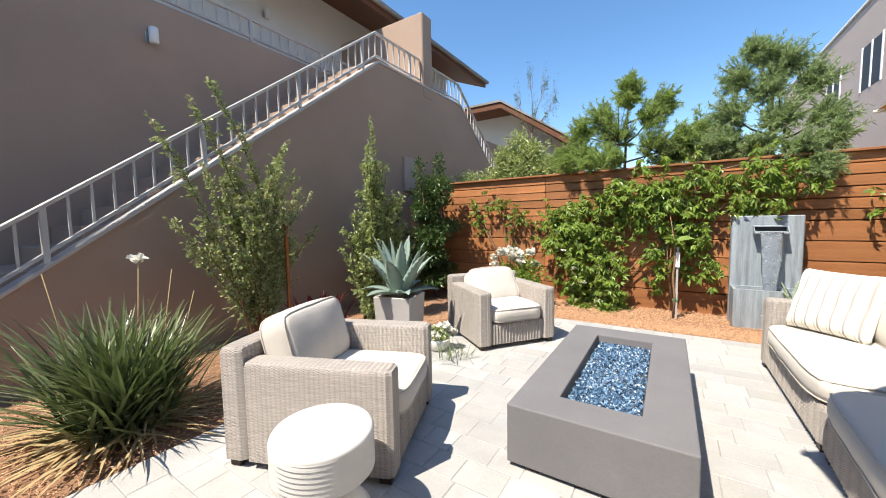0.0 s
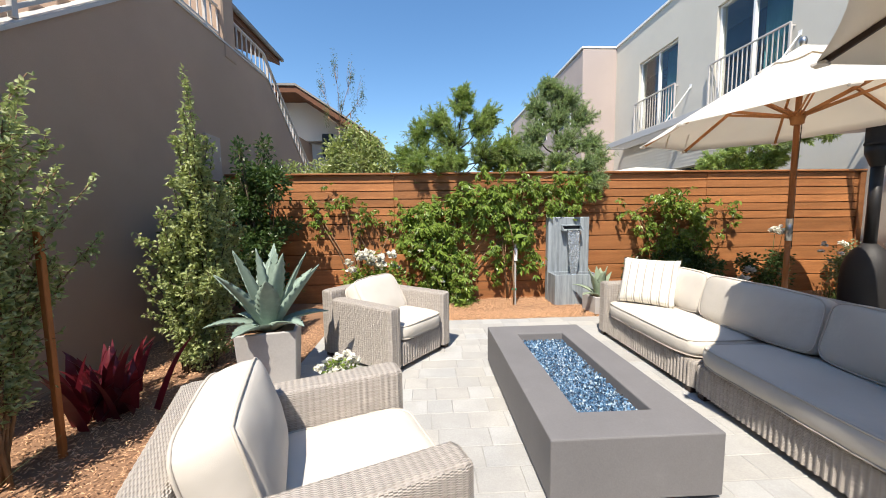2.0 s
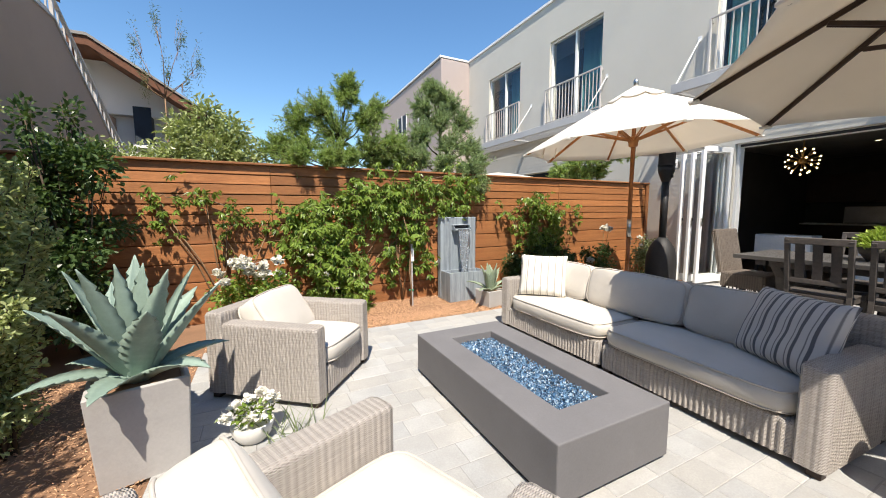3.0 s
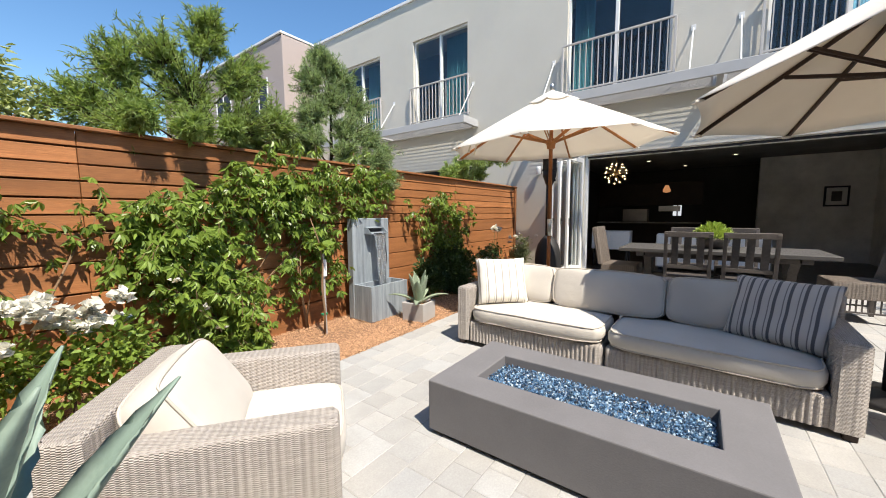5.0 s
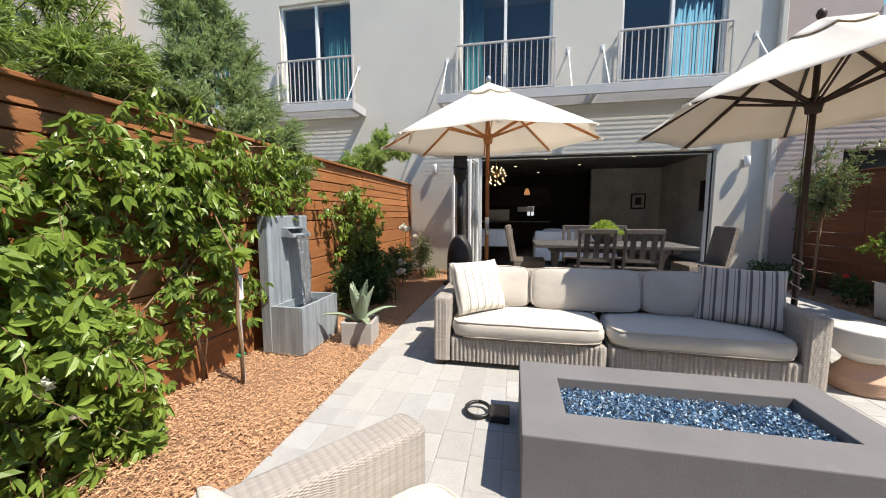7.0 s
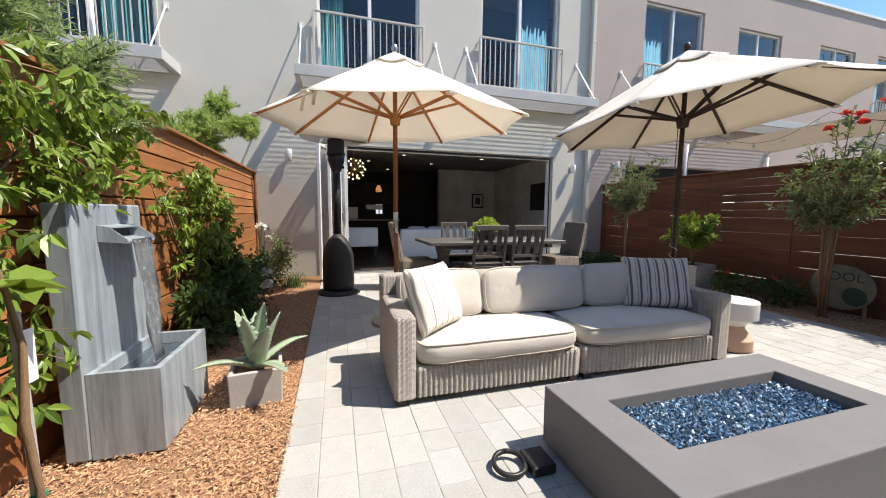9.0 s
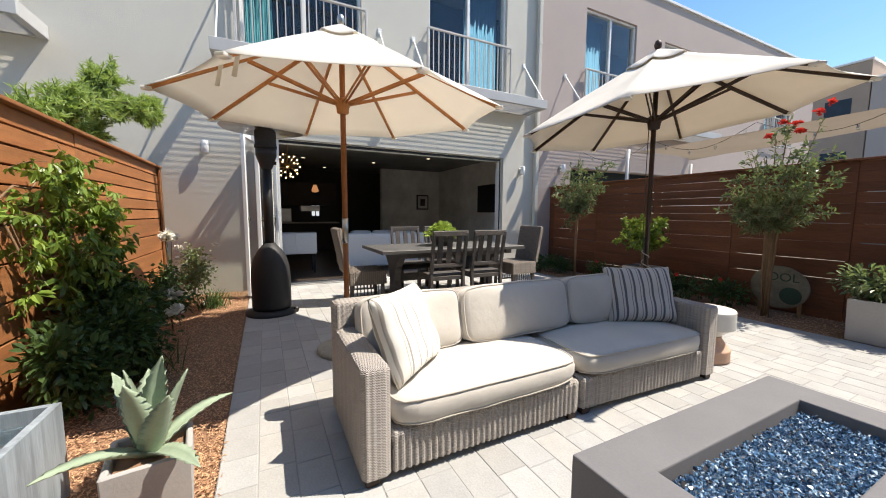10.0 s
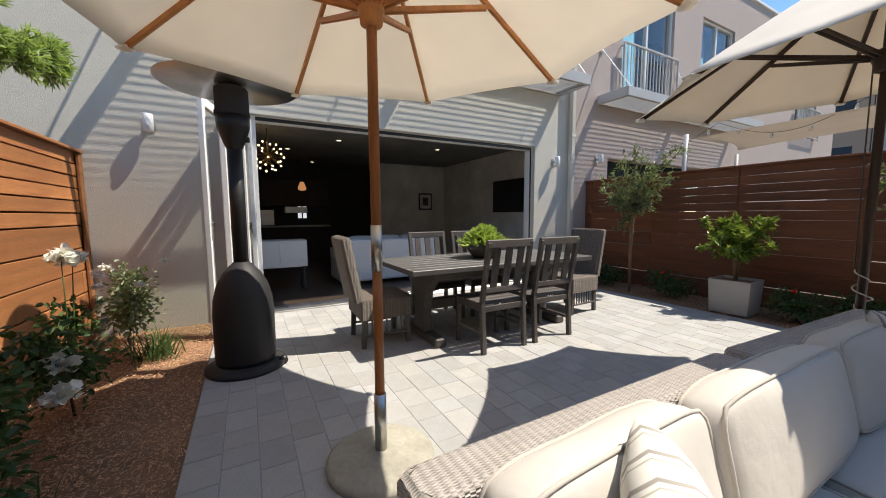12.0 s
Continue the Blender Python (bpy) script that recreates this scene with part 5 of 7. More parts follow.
def ribbed_stool(m, label, lower):
    t = thing("garden_stool", label, "stool", m, "ribbed garden stools")
    prof = [(0.15, 0.0)]
    for k in range(5):
        prof += [(0.172, 0.012 + 0.022 * k), (0.162, 0.022 + 0.022 * k)]
    prof += [(0.15, 0.13), (0.105, 0.19), (0.10, 0.22)]
    lathe("foot", prof, lower, t, 40)
    prof = [(0.10, 0.221), (0.15, 0.27), (0.178, 0.285)]
    for k in range(7):
        prof += [(0.192, 0.292 + 0.019 * k), (0.184, 0.302 + 0.019 * k)]
    prof += [(0.192, 0.43), (0.184, 0.445), (0.16, 0.45), (0.0005, 0.452)]
    lathe("drum", prof, CERAMIC, t, 40)
    return t


ribbed_stool(pose(-0.755, 1.05, 0), "white ribbed ceramic garden stool beside the armchair", CERAMIC)
ribbed_stool(pose(1.2, 0.96, 0), "white ribbed stool on a pinkish clay foot", CLAY)

# ---- umbrellas ----


def umbrella(m, label, phase, radius, apex, rim, cloth, wood, rib_wood, tilt, pole_parts, base_r, hub_drop):
    """A market umbrella: canopy of eight sagging panels with vent, ribs, struts, hub, pole and base."""
    t = thing("market_umbrella", label, "umbrella", m)
    head = Matrix.Translation((0, 0, apex)) @ tilt @ Matrix.Translation((0, 0, -apex))
    n, k = 8, 10

    def on(a, f, lift=0.0):
        """Canopy point at angle a (in ribs) and fraction f of the radius."""
        seg = a - math.floor(a)
        hang = 4 * seg * (1 - seg)
        chord = math.cos(math.pi / n) / math.cos((seg - 0.5) * 2 * math.pi / n)
        r = radius * f * chord * (1 - 0.035 * hang * f)
        ang = phase + 2 * math.pi * a / n
        z = apex - (apex - rim) * (0.92 * f + 0.08 * f * f) - 0.035 * hang * math.sin(math.pi * min(1, f)) + lift
        return head @ Vector((r * math.cos(ang), r * math.sin(ang), z))
    bm = bmesh.new()
    fr = [0.05, 0.16, 0.3, 0.45, 0.6, 0.75, 0.9, 1.0]
    top = [[bm.verts.new(on(i / k, f)) for i in range(n * k)] for f in fr]
    low = [[bm.verts.new(on(i / k, f, -0.005)) for i in range(n * k)] for f in fr]
    c = n * k
    for rows, flip in ((top, 1), (low, -1)):
        for a, b in zip(rows, rows[1:]):
            for i in range(c):
                bm.faces.new((a[i], a[(i + 1) % c], b[(i + 1) % c], b[i])[::flip])
    for i in range(c):
        bm.faces.new((top[-1][i], top[-1][(i + 1) % c], low[-1][(i + 1) % c], low[-1][i]))
    canopy = part("canopy", bm, cloth, t, smooth=True)
    bm = bmesh.new()
    fr = [0.0005, 0.08, 0.17, 0.24]
    top = [[bm.verts.new(on(i / k, f, 0.035 - 0.05 * f)) for i in range(c)] for f in fr]
    low = [[bm.verts.new(on(i / k, f, 0.03 - 0.05 * f)) for i in range(c)] for f in fr]
    for rows, flip in ((top, 1), (low, -1)):
        for a, b in zip(rows, rows[1:]):
            for i in range(c):
                bm.faces.new((a[i], a[(i + 1) % c], b[(i + 1) % c], b[i])[::flip])
    for i in range(c):
        bm.faces.new((top[-1][i], top[-1][(i + 1) % c], low[-1][(i + 1) % c], low[-1][i]))
    part("vent", bm, cloth, canopy, smooth=True)
    hub_z = apex - hub_drop
    for i in range(n):
        a, b = on(i, 0.04, -0.03), on(i, 0.985, -0.022)
        rib = bar("rib", a, b, 0.022, 0.03, rib_wood, t, 0.003)
        mid = a.lerp(b, 0.52) - Vector((0, 0, 0.015))
        ang = phase + 2 * math.pi * i / n
        h = Vector((0.045 * math.cos(ang), 0.045 * math.sin(ang), hub_z))
        for s in (-1, 1):
            side = Vector((-math.sin(ang), math.cos(ang), 0)) * 0.014 * s
            bar("strut", h + side, mid + side, 0.009, 0.024, rib_wood, rib, 0.002)
        box("pocket", (-0.03, -0.03, -0.012), (0.03, 0.03, 0.008), cloth, rib, 0.004, m=Matrix.Translation(b - Vector((0, 0, 0.0))) @ Matrix.Rotation(ang, 4, 'Z'))
    lathe("hub", [(0.03, hub_z - 0.085), (0.05, hub_z - 0.075), (0.055, hub_z - 0.03), (0.06, hub_z - 0.02), (0.06, hub_z + 0.03), (0.04, hub_z + 0.045)], rib_wood, t, 20)
    for nm, za, zb, r, mt in pole_parts:
        tube(nm, [(0, 0, za), (0, 0, zb)], r, mt, t, 16)
    bm = bmesh.new()
    add_lathe(bm, [(0.012, apex + 0.01), (0.028, apex + 0.04), (0.034, apex + 0.07), (0.022, apex + 0.10), (0.004, apex + 0.11)], 14, head)
    part("finial", bm, wood if wood is not TEAK else STEEL, t, smooth=True)
    lathe("base_plate", [(base_r, 0.0), (base_r, 0.03), (base_r - 0.02, 0.045), (0.09, 0.055), (0.06, 0.07), (0.001, 0.07)], STONE_OLIVE if wood is TEAK else BLACK_METAL, t, 40, "round weighted base plate")
    tube("base_sleeve", [(0, 0, 0.06), (0, 0, 0.36)], 0.03, STEEL if wood is TEAK else BLACK_METAL, t, 16)
    tube("pull_cord", [(0.05, 0.0, hub_z - 0.02), (0.045, 0.01, hub_z - 0.5), (0.04, 0.0, 0.9)], 0.004, GREY_WOOD, t, 5)
    if wood is TEAK:
        for deg, f in ((118, 0.80), (136, 0.84)):
            p = on((radians(deg) - phase) % (2 * math.pi) / (2 * math.pi / n), f, 0.012)
            bar("tie_strap", p, p + Vector((-0.02, 0.03, -0.16)), 0.025, 0.003, cloth, t, 0, "loose white tie strap", up=(1, 0, 0))
    if wood is DARK_WOOD:
        tube("cord_wrap", [(0.036 * math.cos(f * 22) + 0.012 * math.sin(f * 9), 0.036 * math.sin(f * 22), 0.90 - 0.38 * f) for f in (q / 48 for q in range(49))], 0.0045, PIPING, t, 6, "pale cord wound round the pole")
    return t


umbrella(pose(2.76, 3.735, 0), "ivory market umbrella with an orange teak pole, open", radians(97.6), 1.36, 2.80, 2.118, CANOPY_PALE, TEAK, TEAK_RIB, Matrix.Rotation(0.0524, 4, Vector((-0.0247, -0.0462, 0))), [("pole", 1.2, 2.80, 0.024, TEAK), ("pole_joint", 0.98, 1.2, 0.027, STEEL), ("pole", 0.36, 0.98, 0.024, TEAK)], 0.27, 0.62)
umbrella(pose(1.745, 1.04, 0), "beige market umbrella with a dark brown pole, tilted open", radians(68.2), 1.325, 2.75, 2.105, CANOPY_TAN, DARK_WOOD, DARK_WOOD, Matrix.Rotation(0.1048, 4, Vector((-0.0884, 0.0562, 0))), [("pole", 0.36, 2.74, 0.022, DARK_WOOD)], 0.25, 0.62)

# ---- patio heater ----
heat = thing("patio_heater", "dark patio heater with a bullet-shaped base and round reflector", "patio heater", pose(4.42, 4.33, 0))
lathe("base_plate", [(0.30, 0.0), (0.30, 0.03), (0.24, 0.06), (0.22, 0.06)], BLACK_MATTE, heat, 36)
lathe("tank_housing", [(0.215, 0.06), (0.225, 0.10), (0.225, 0.45), (0.215, 0.58), (0.185, 0.70), (0.13, 0.80), (0.06, 0.875), (0.02, 0.89)], BLACK_MATTE, heat, 36)
tube("pole", [(0, 0, 0.88), (0, 0, 1.78)], 0.055, BLACK_METAL, heat, 16)
lathe("burner", [(0.04, 1.74), (0.07, 1.80), (0.115, 1.93), (0.12, 2.02)], BLACK_METAL, heat, 28)
lathe("emitter", [(0.125, 2.021), (0.125, 2.05), (0.118, 2.06), (0.118, 2.22), (0.10, 2.24)], SOOT_OR_RECESS, heat, 28)
bm = bmesh.new()
add_lathe(bm, [(0.48, 2.245), (0.485, 2.25), (0.34, 2.29), (0.12, 2.32), (0.001, 2.325)], 40)
part("reflector", bm, STEEL, heat, "round dished steel reflector", True)
for k in range(3):
    a = 2 * math.pi * k / 3
    tube("reflector_post", [(0.10 * math.cos(a), 0.10 * math.sin(a), 2.22), (0.10 * math.cos(a), 0.10 * math.sin(a), 2.285)], 0.006, STEEL, heat, 6)
tube("wheel", [(-0.12, -0.27, 0.035), (-0.08, -0.27, 0.035)], 0.035, BLACK_METAL, heat, 16)
box("control_knob", (-0.02, -0.075, 1.83), (0.02, -0.11, 1.87), BLACK_METAL, heat, 0.004)

# ---- dining set ----
tab = thing("dining_table", "weathered dark grey wooden trestle dining table", "table", pose(4.36, 1.95, 0))
for k in range(8):
    x = -0.53 + 0.1325 * k
    box("tabletop_board", (x, -1.12, 0.725), (x + 0.128, 1.12, 0.772), TABLE_TOP, tab, 0.004)
for sy in (-1, 1):
    box("cleat", (-0.50, sy * 0.85 - 0.05, 0.665), (0.50, sy * 0.85 + 0.05, 0.724), GREY_WOOD, tab, 0.004)
    box("apron", (sy * 0.44 - 0.015, -0.79, 0.655), (sy * 0.44 + 0.015, 0.79, 0.723), GREY_WOOD, tab, 0.003)
    box("foot", (-0.40, sy * 0.78 - 0.06, 0.0), (0.40, sy * 0.78 + 0.06, 0.09), GREY_WOOD, tab, 0.015)
    prism("trestle_leg", [(-0.13, 0.09), (0.13, 0.09), (0.10, 0.3), (0.16, 0.5), (0.33, 0.664), (-0.33, 0.664), (-0.16, 0.5), (-0.10, 0.3)], sy * 0.78 - 0.045, sy * 0.78 + 0.045, "y", GREY_WOOD, tab)
box("stretcher", (-0.05, -0.735, 0.28), (0.05, 0.735, 0.38), GREY_WOOD, tab, 0.005)


def slat_chair(m, label):
    t = thing("slat_back_chair", label, "chair", m, "slat-backed chairs round the table")
    w = 0.235
    for sy in (-1, 1):
        bar("back_leg", (-0.22, sy * w, 0), (-0.19, sy * w, 0.46), 0.04, 0.045, GREY_WOOD, t, up=(1, 0, 0))
        bar("back_post", (-0.19, sy * w, 0.45), (-0.29, sy * w, 1.01), 0.04, 0.04, GREY_WOOD, t, up=(1, 0, 0))
        bar("front_leg", (0.21, sy * w, 0), (0.21, sy * w, 0.44), 0.042, 0.042, GREY_WOOD, t, up=(1, 0, 0))
        box("side_rail", (-0.17, sy * w - 0.014, 0.38), (0.19, sy * w + 0.014, 0.44), GREY_WOOD, t, 0.003)
        box("side_stretcher", (-0.17, sy * w - 0.012, 0.17), (0.19, sy * w + 0.012, 0.20), GREY_WOOD, t, 0.003)
    box("front_rail", (0.196, -w + 0.02, 0.38), (0.224, w - 0.02, 0.44), GREY_WOOD, t, 0.003)
    box("back_rail", (-0.205, -w + 0.02, 0.375), (-0.18, w - 0.02, 0.43), GREY_WOOD, t, 0.003)
    for k in range(5):
        box("seat_slat", (-0.20 + 0.087 * k, -w - 0.02, 0.441), (-0.12 + 0.087 * k, w + 0.02, 0.462), GREY_WOOD, t, 0.004)
    bar("top_rail", (-0.287, -w - 0.022, 0.995), (-0.287, w + 0.022, 0.995), 0.035, 0.07, GREY_WOOD, t, 0.006)
    bar("low_rail", (-0.212, -w + 0.02, 0.575), (-0.212, w - 0.02, 0.575), 0.028, 0.05, GREY_WOOD, t, 0.004)
    for y in (-0.135, 0.0, 0.135):
        bar("back_slat", (-0.216, y, 0.595), (-0.281, y, 0.965), 0.075, 0.016, GREY_WOOD, t, 0.003, up=(1, 0, 0))
    return t


slat_chair(pose(3.86, 2.24, 0, 0, 0, 0), "grey wooden chair with an upright slatted back at the table")
slat_chair(pose(3.86, 1.63, 0, 0, 0, 0), "grey wooden chair with an upright slatted back at the table")
slat_chair(pose(4.92, 2.26, 0, 0, 0, 180), "sunlit grey wooden slat chair on the house side of the table")
slat_chair(pose(4.90, 1.66, 0, 0, 0, 180), "sunlit grey wooden slat chair on the house side of the table")


def wicker_dining_chair(m, label):
    t = thing("wicker_dining_chair", label, "chair", m, "wicker chairs at the table ends")
    wicker_block("seat", (-0.24, -0.25, 0.26), (0.25, 0.25, 0.44), t, True, WICKER_DARK)
    wicker_block("backrest", (-0.045, -0.24, 0.0), (0.04, 0.24, 0.57), t, True, WICKER_DARK, m=pose(-0.24, 0, 0.42, 0, -11, 0))
    for sx in (-1, 1):
        for sy in (-1, 1):
            bar("leg", (sx * 0.21, sy * 0.21, 0), (sx * 0.20, sy * 0.21, 0.27), 0.04, 0.04, GREY_WOOD, t, up=(1, 0, 0))
    for sy in (-1, 1):
        for k in range(9):
            x = -0.18 + 0.045 * k
            bar("skirt_rod", (x, sy * 0.225, 0.12), (x, sy * 0.225, 0.262), 0.012, 0.012, GREY_WOOD, t, 0, up=(1, 0, 0))
        bar("skirt_rail", (-0.20, sy * 0.225, 0.115), (0.20, sy * 0.225, 0.115), 0.018, 0.018, GREY_WOOD, t, 0.002)
    return t


big = Matrix.Diagonal((1.06, 1.06, 1.07, 1))
wicker_dining_chair(pose(4.52, 3.14, 0, 0, 0, -92) @ big, "brown-grey wicker dining chair at the table's end")
wicker_dining_chair(pose(4.36, 0.60, 0, 0, 0, 93) @ big, "brown-grey wicker dining chair at the table's far end")

# ---- planters and plants ----


def agave(m, label, spec, mat, seed):
    """Thick curved leaves with toothed margins, each a part of its own. spec: (turn, lean, length, width, curl)."""
    t = thing("agave_plant", label, "agave", m, "agaves")
    for turn, lean, ln, wd, curl in spec:
        bm = bmesh.new()
        n = 20
        rows = []
        for i in range(n + 1):
            f = i / n
            a = radians(lean) + radians(curl) * f
            if i == 0:
                p = Vector((0.02, 0, 0))
            else:
                p = p + Vector((math.sin(a), 0, math.cos(a))) * ln / n
            w = wd * 0.62 * (0.70 + 0.95 * f - 0.25 * f * f) * (1 - f ** 2.2) + 0.002
            nrm = Vector((-math.cos(a), 0, math.sin(a)))
            th = 0.018 * (1 - f) + 0.004
            cup = w * 0.42
            tooth = 0.010 if i % 2 and f < 0.93 else 0.0
            rows.append([bm.verts.new(p + Vector((0, s * (w + (tooth if abs(s) == 1 else 0)), 0)) + nrm * (cup * s * s + off)) for s, off in ((-1, 0), (-0.5, 0), (0, 0), (0.5, 0), (1, 0), (0.5, -th * 0.8), (0, -th), (-0.5, -th * 0.8))])
        for a, b in zip(rows, rows[1:]):
            for k in range(8):
                bm.faces.new((a[k], a[(k + 1) % 8], b[(k + 1) % 8], b[k]))
        bm.faces.new(rows[0][::-1])
        bm.faces.new(rows[-1])
        bmesh.ops.rotate(bm, verts=bm.verts, cent=(0, 0, 0), matrix=Matrix.Rotation(radians(turn), 3, 'Z'))
        part("leaf", bm, mat, t, smooth=True)
    return t


def square_planter(name, m, w, h, top_w, label, material=None, soil=True):
    t = thing(name, label, "planter", m)
    bm = bmesh.new()
    rings = []
    for x, z in ((w / 2, 0.0), (top_w / 2, h), (top_w / 2 - 0.025, h), (top_w / 2 - 0.03, h - 0.05)):
        rings.append([bm.verts.new((x * a, x * b, z)) for a, b in ((-1, -1), (1, -1), (1, 1), (-1, 1))])
    for a, b in zip(rings, rings[1:]):
        for k in range(4):
            bm.faces.new((a[k], a[(k + 1) % 4], b[(k + 1) % 4], b[k]))
    bm.faces.new(rings[0][::-1])
    bm.faces.new(rings[-1])
    bmesh.ops.bevel(bm, geom=[e for e in bm.edges if abs(e.verts[0].co.z - e.verts[1].co.z) > h * 0.8 or (e.verts[0].co.z > h - 0.01 and e.verts[1].co.z > h - 0.01)], offset=0.006, segments=1, affect='EDGES')
    part("pot", bm, material or PLANTER, t)
    box("soil", (-top_w / 2 + 0.032, -top_w / 2 + 0.032, h - 0.049), (top_w / 2 - 0.032, top_w / 2 - 0.032, h - 0.03), SOIL, t, 0.002)
    return t


def scaled(spec, k):
    return [(a, b, c * k, d * k, e) for a, b, c, d, e in spec]


AG = [(20, 56, 0.42, 0.10, 40), (95, 56, 0.42, 0.10, 36), (150, 58, 0.40, 0.11, 42), (205, 54, 0.42, 0.11, 48), (262, 58, 0.42, 0.11, 40), (320, 54, 0.46, 0.10, 42),
      (50, 34, 0.54, 0.135, 11), (118, 31, 0.58, 0.135, 9), (178, 36, 0.56, 0.135, 12), (236, 31, 0.58, 0.135, 10), (292, 34, 0.56, 0.135, 11), (352, 35, 0.62, 0.125, 5),
      (22, 22, 0.62, 0.105, 4), (98, 17, 0.66, 0.105, 2), (170, 21, 0.63, 0.105, 4), (242, 19, 0.66, 0.105, 3), (316, 21, 0.64, 0.105, 4),
      (70, 6, 0.60, 0.09, 3), (250, 5, 0.62, 0.09, 3)]
square_planter("tall_planter", pose(-2.0, 3.03, 0, 0, 0, 14), 0.35, 0.48, 0.40, "tapered pale grey planter holding a large agave")
agave(pose(-2.0, 3.03, 0.45), "large blue-green agave with toothed leaves in a tall planter", AG, AGAVE, 1)
square_planter("low_planter", pose(1.42, 4.86, 0, 0, 0, 8), 0.29, 0.22, 0.30, "low pale grey planter on the bark chips")
agave(pose(1.42, 4.86, 0.20), "small pale green agave in a low planter", scaled([(20, 60, 0.55, 0.09, 28), (130, 52, 0.55, 0.09, 40), (215, 62, 0.58, 0.09, 34), (305, 50, 0.55, 0.09, 45), (60, 18, 0.56, 0.15, 5), (165, 16, 0.58, 0.15, 4), (265, 18, 0.56, 0.15, 5), (330, 9, 0.60, 0.16, 2), (100, 6, 0.58, 0.14, 2), (10, 24, 0.52, 0.14, 6), (215, 26, 0.52, 0.14, 6)], 0.67), AGAVE_PALE, 2)

# zinc wall fountain
fo = thing("wall_fountain", "weathered blue-grey zinc fountain with spout and basin", "fountain", pose(1.28, 5.49, 0))
box("back_slab", (-0.33, 0.0, 0.0), (0.285, 0.10, 1.225), ZINC, fo, 0.008)
bm = bmesh.new()
rings = []
for xa, xb, ya, yb, z in ((0.325, 0.30, -0.30, -0.002, 0.0), (0.325, 0.30, -0.30, -0.002, 0.425), (0.295, 0.27, -0.27, -0.03, 0.425), (0.295, 0.27, -0.27, -0.03, 0.28)):
    rings.append([bm.verts.new(p) for p in ((-xa, ya, z), (xb, ya, z), (xb, yb, z), (-xa, yb, z))])
for a, b in zip(rings, rings[1:]):
    for k in range(4):
        bm.faces.new((a[k], a[(k + 1) % 4], b[(k + 1) % 4], b[k]))
bm.faces.new(rings[0][::-1])
bm.faces.new(rings[-1])
part("basin", bm, ZINC, fo)
box("water", (-0.294, -0.269, 0.33), (0.269, -0.031, 0.36), WATER, fo, 0)
spout = prism("spout", [(-0.002, 1.055), (-0.125, 1.035), (-0.125, 1.025), (-0.002, 1.035)], -0.14, 0.14, "x", ZINC, fo, "folded zinc spout with a dark slot")
prism("hood", [(-0.002, 1.118), (-0.05, 1.110), (-0.05, 1.102), (-0.002, 1.106)], -0.14, 0.14, "x", ZINC, spout)
for sx in (-0.143, 0.137):
    prism("cheek", [(-0.002, 1.118), (-0.05, 1.110), (-0.125, 1.045), (-0.125, 1.025), (-0.002, 1.035)], sx, sx + 0.006, "x", ZINC, spout)
# near-black sheet paints the shade inside the spout
box("slot", (-0.135, -0.006, 1.056), (0.135, -0.002, 1.105), SOOT_OR_RECESS, spout, 0)
bm = bmesh.new()
cols = []
for i in range(9):
    x = -0.10 + 0.025 * i
    cols.append([bm.verts.new((x * (1 - 0.42 * f) + 0.006 * math.sin(i * 2.1 + f * 9), -0.125 - 0.035 * math.sqrt(f) + 0.009 * math.sin(i * 2.3 + f * 11), 1.045 - 0.69 * f)) for f in (k / 12 for k in range(13))])
for a, b in zip(cols, cols[1:]):
    for k in range(12):
        bm.faces.new((a[k], b[k], b[k + 1], a[k + 1]))
bmesh.ops.solidify(bm, geom=bm.faces[:], thickness=0.004)
part("falling_water", bm, SPILL, fo, "thin sheet of falling water", True)

# shrubs on the stair side


def column(h0, h1, r0, r1, n, lean=(0, 0), seed=1):
    """Clumps up a column that narrows from r0 to r1."""
    rr = random.Random(seed)
    out = []
    for i in range(n):
        f = i / (n - 1)
        r = r0 + (r1 - r0) * f
        a = rr.uniform(0, 6.28)
        out.append((lean[0] * f + math.cos(a) * r * 0.5, lean[1] * f + math.sin(a) * r * 0.5, h0 + (h1 - h0) * f, r * rr.uniform(0.6, 1.0), r * rr.uniform(0.6, 1.0), (h1 - h0) / n * 1.1))
    return out


rs = random.Random(31)
pear_tips = [(-0.05, -0.74, 2.07), (0.0, -0.48, 2.27), (0.05, -0.35, 2.44), (0.05, 0.36, 2.06), (0.0, 0.52, 1.60), (0.1, 0.64, 1.20), (0.05, -0.73, 1.29), (0.1, -0.6, 1.0)]
for k in range(34):
    yy = rs.uniform(-0.5, 0.58)
    pear_tips.append((rs.uniform(-0.25, 0.25), yy * 0.85, rs.uniform(0.9, 1.98 - 0.5 * abs(yy))))
stemmed("pear_shrub", "airy many-stemmed evergreen pear with small glossy leaves", "shrub", (-2.97, 2.09, 0), pear_tips, 300, (0.034, 0.020), LEAF_PEAR, BARK, 0.0085, 3, 0.3, 0.6, 0.14)
stake = thing("plant_stake", "brown wooden stake beside the pear shrub", "stake", pose(-2.85, 2.33, 0))
bar("stake", (0, 0, -0.02), (0.01, 0, 1.25), 0.03, 0.03, TEAK, stake, 0.003, up=(1, 0, 0))
col_tips = [(0, 0.02, 2.5), (0.03, -0.06, 2.2), (-0.05, 0.1, 2.15)]
for k in range(60):
    z = rs.uniform(0.5, 2.05)
    w = 0.46 - 0.13 * z
    col_tips.append((rs.uniform(-w, w), rs.uniform(-w, w) * 1.1, z))
for k in range(26):
    col_tips.append((rs.uniform(-0.1, 0.2), rs.uniform(0.2, 0.62), rs.uniform(0.6, 1.75)))
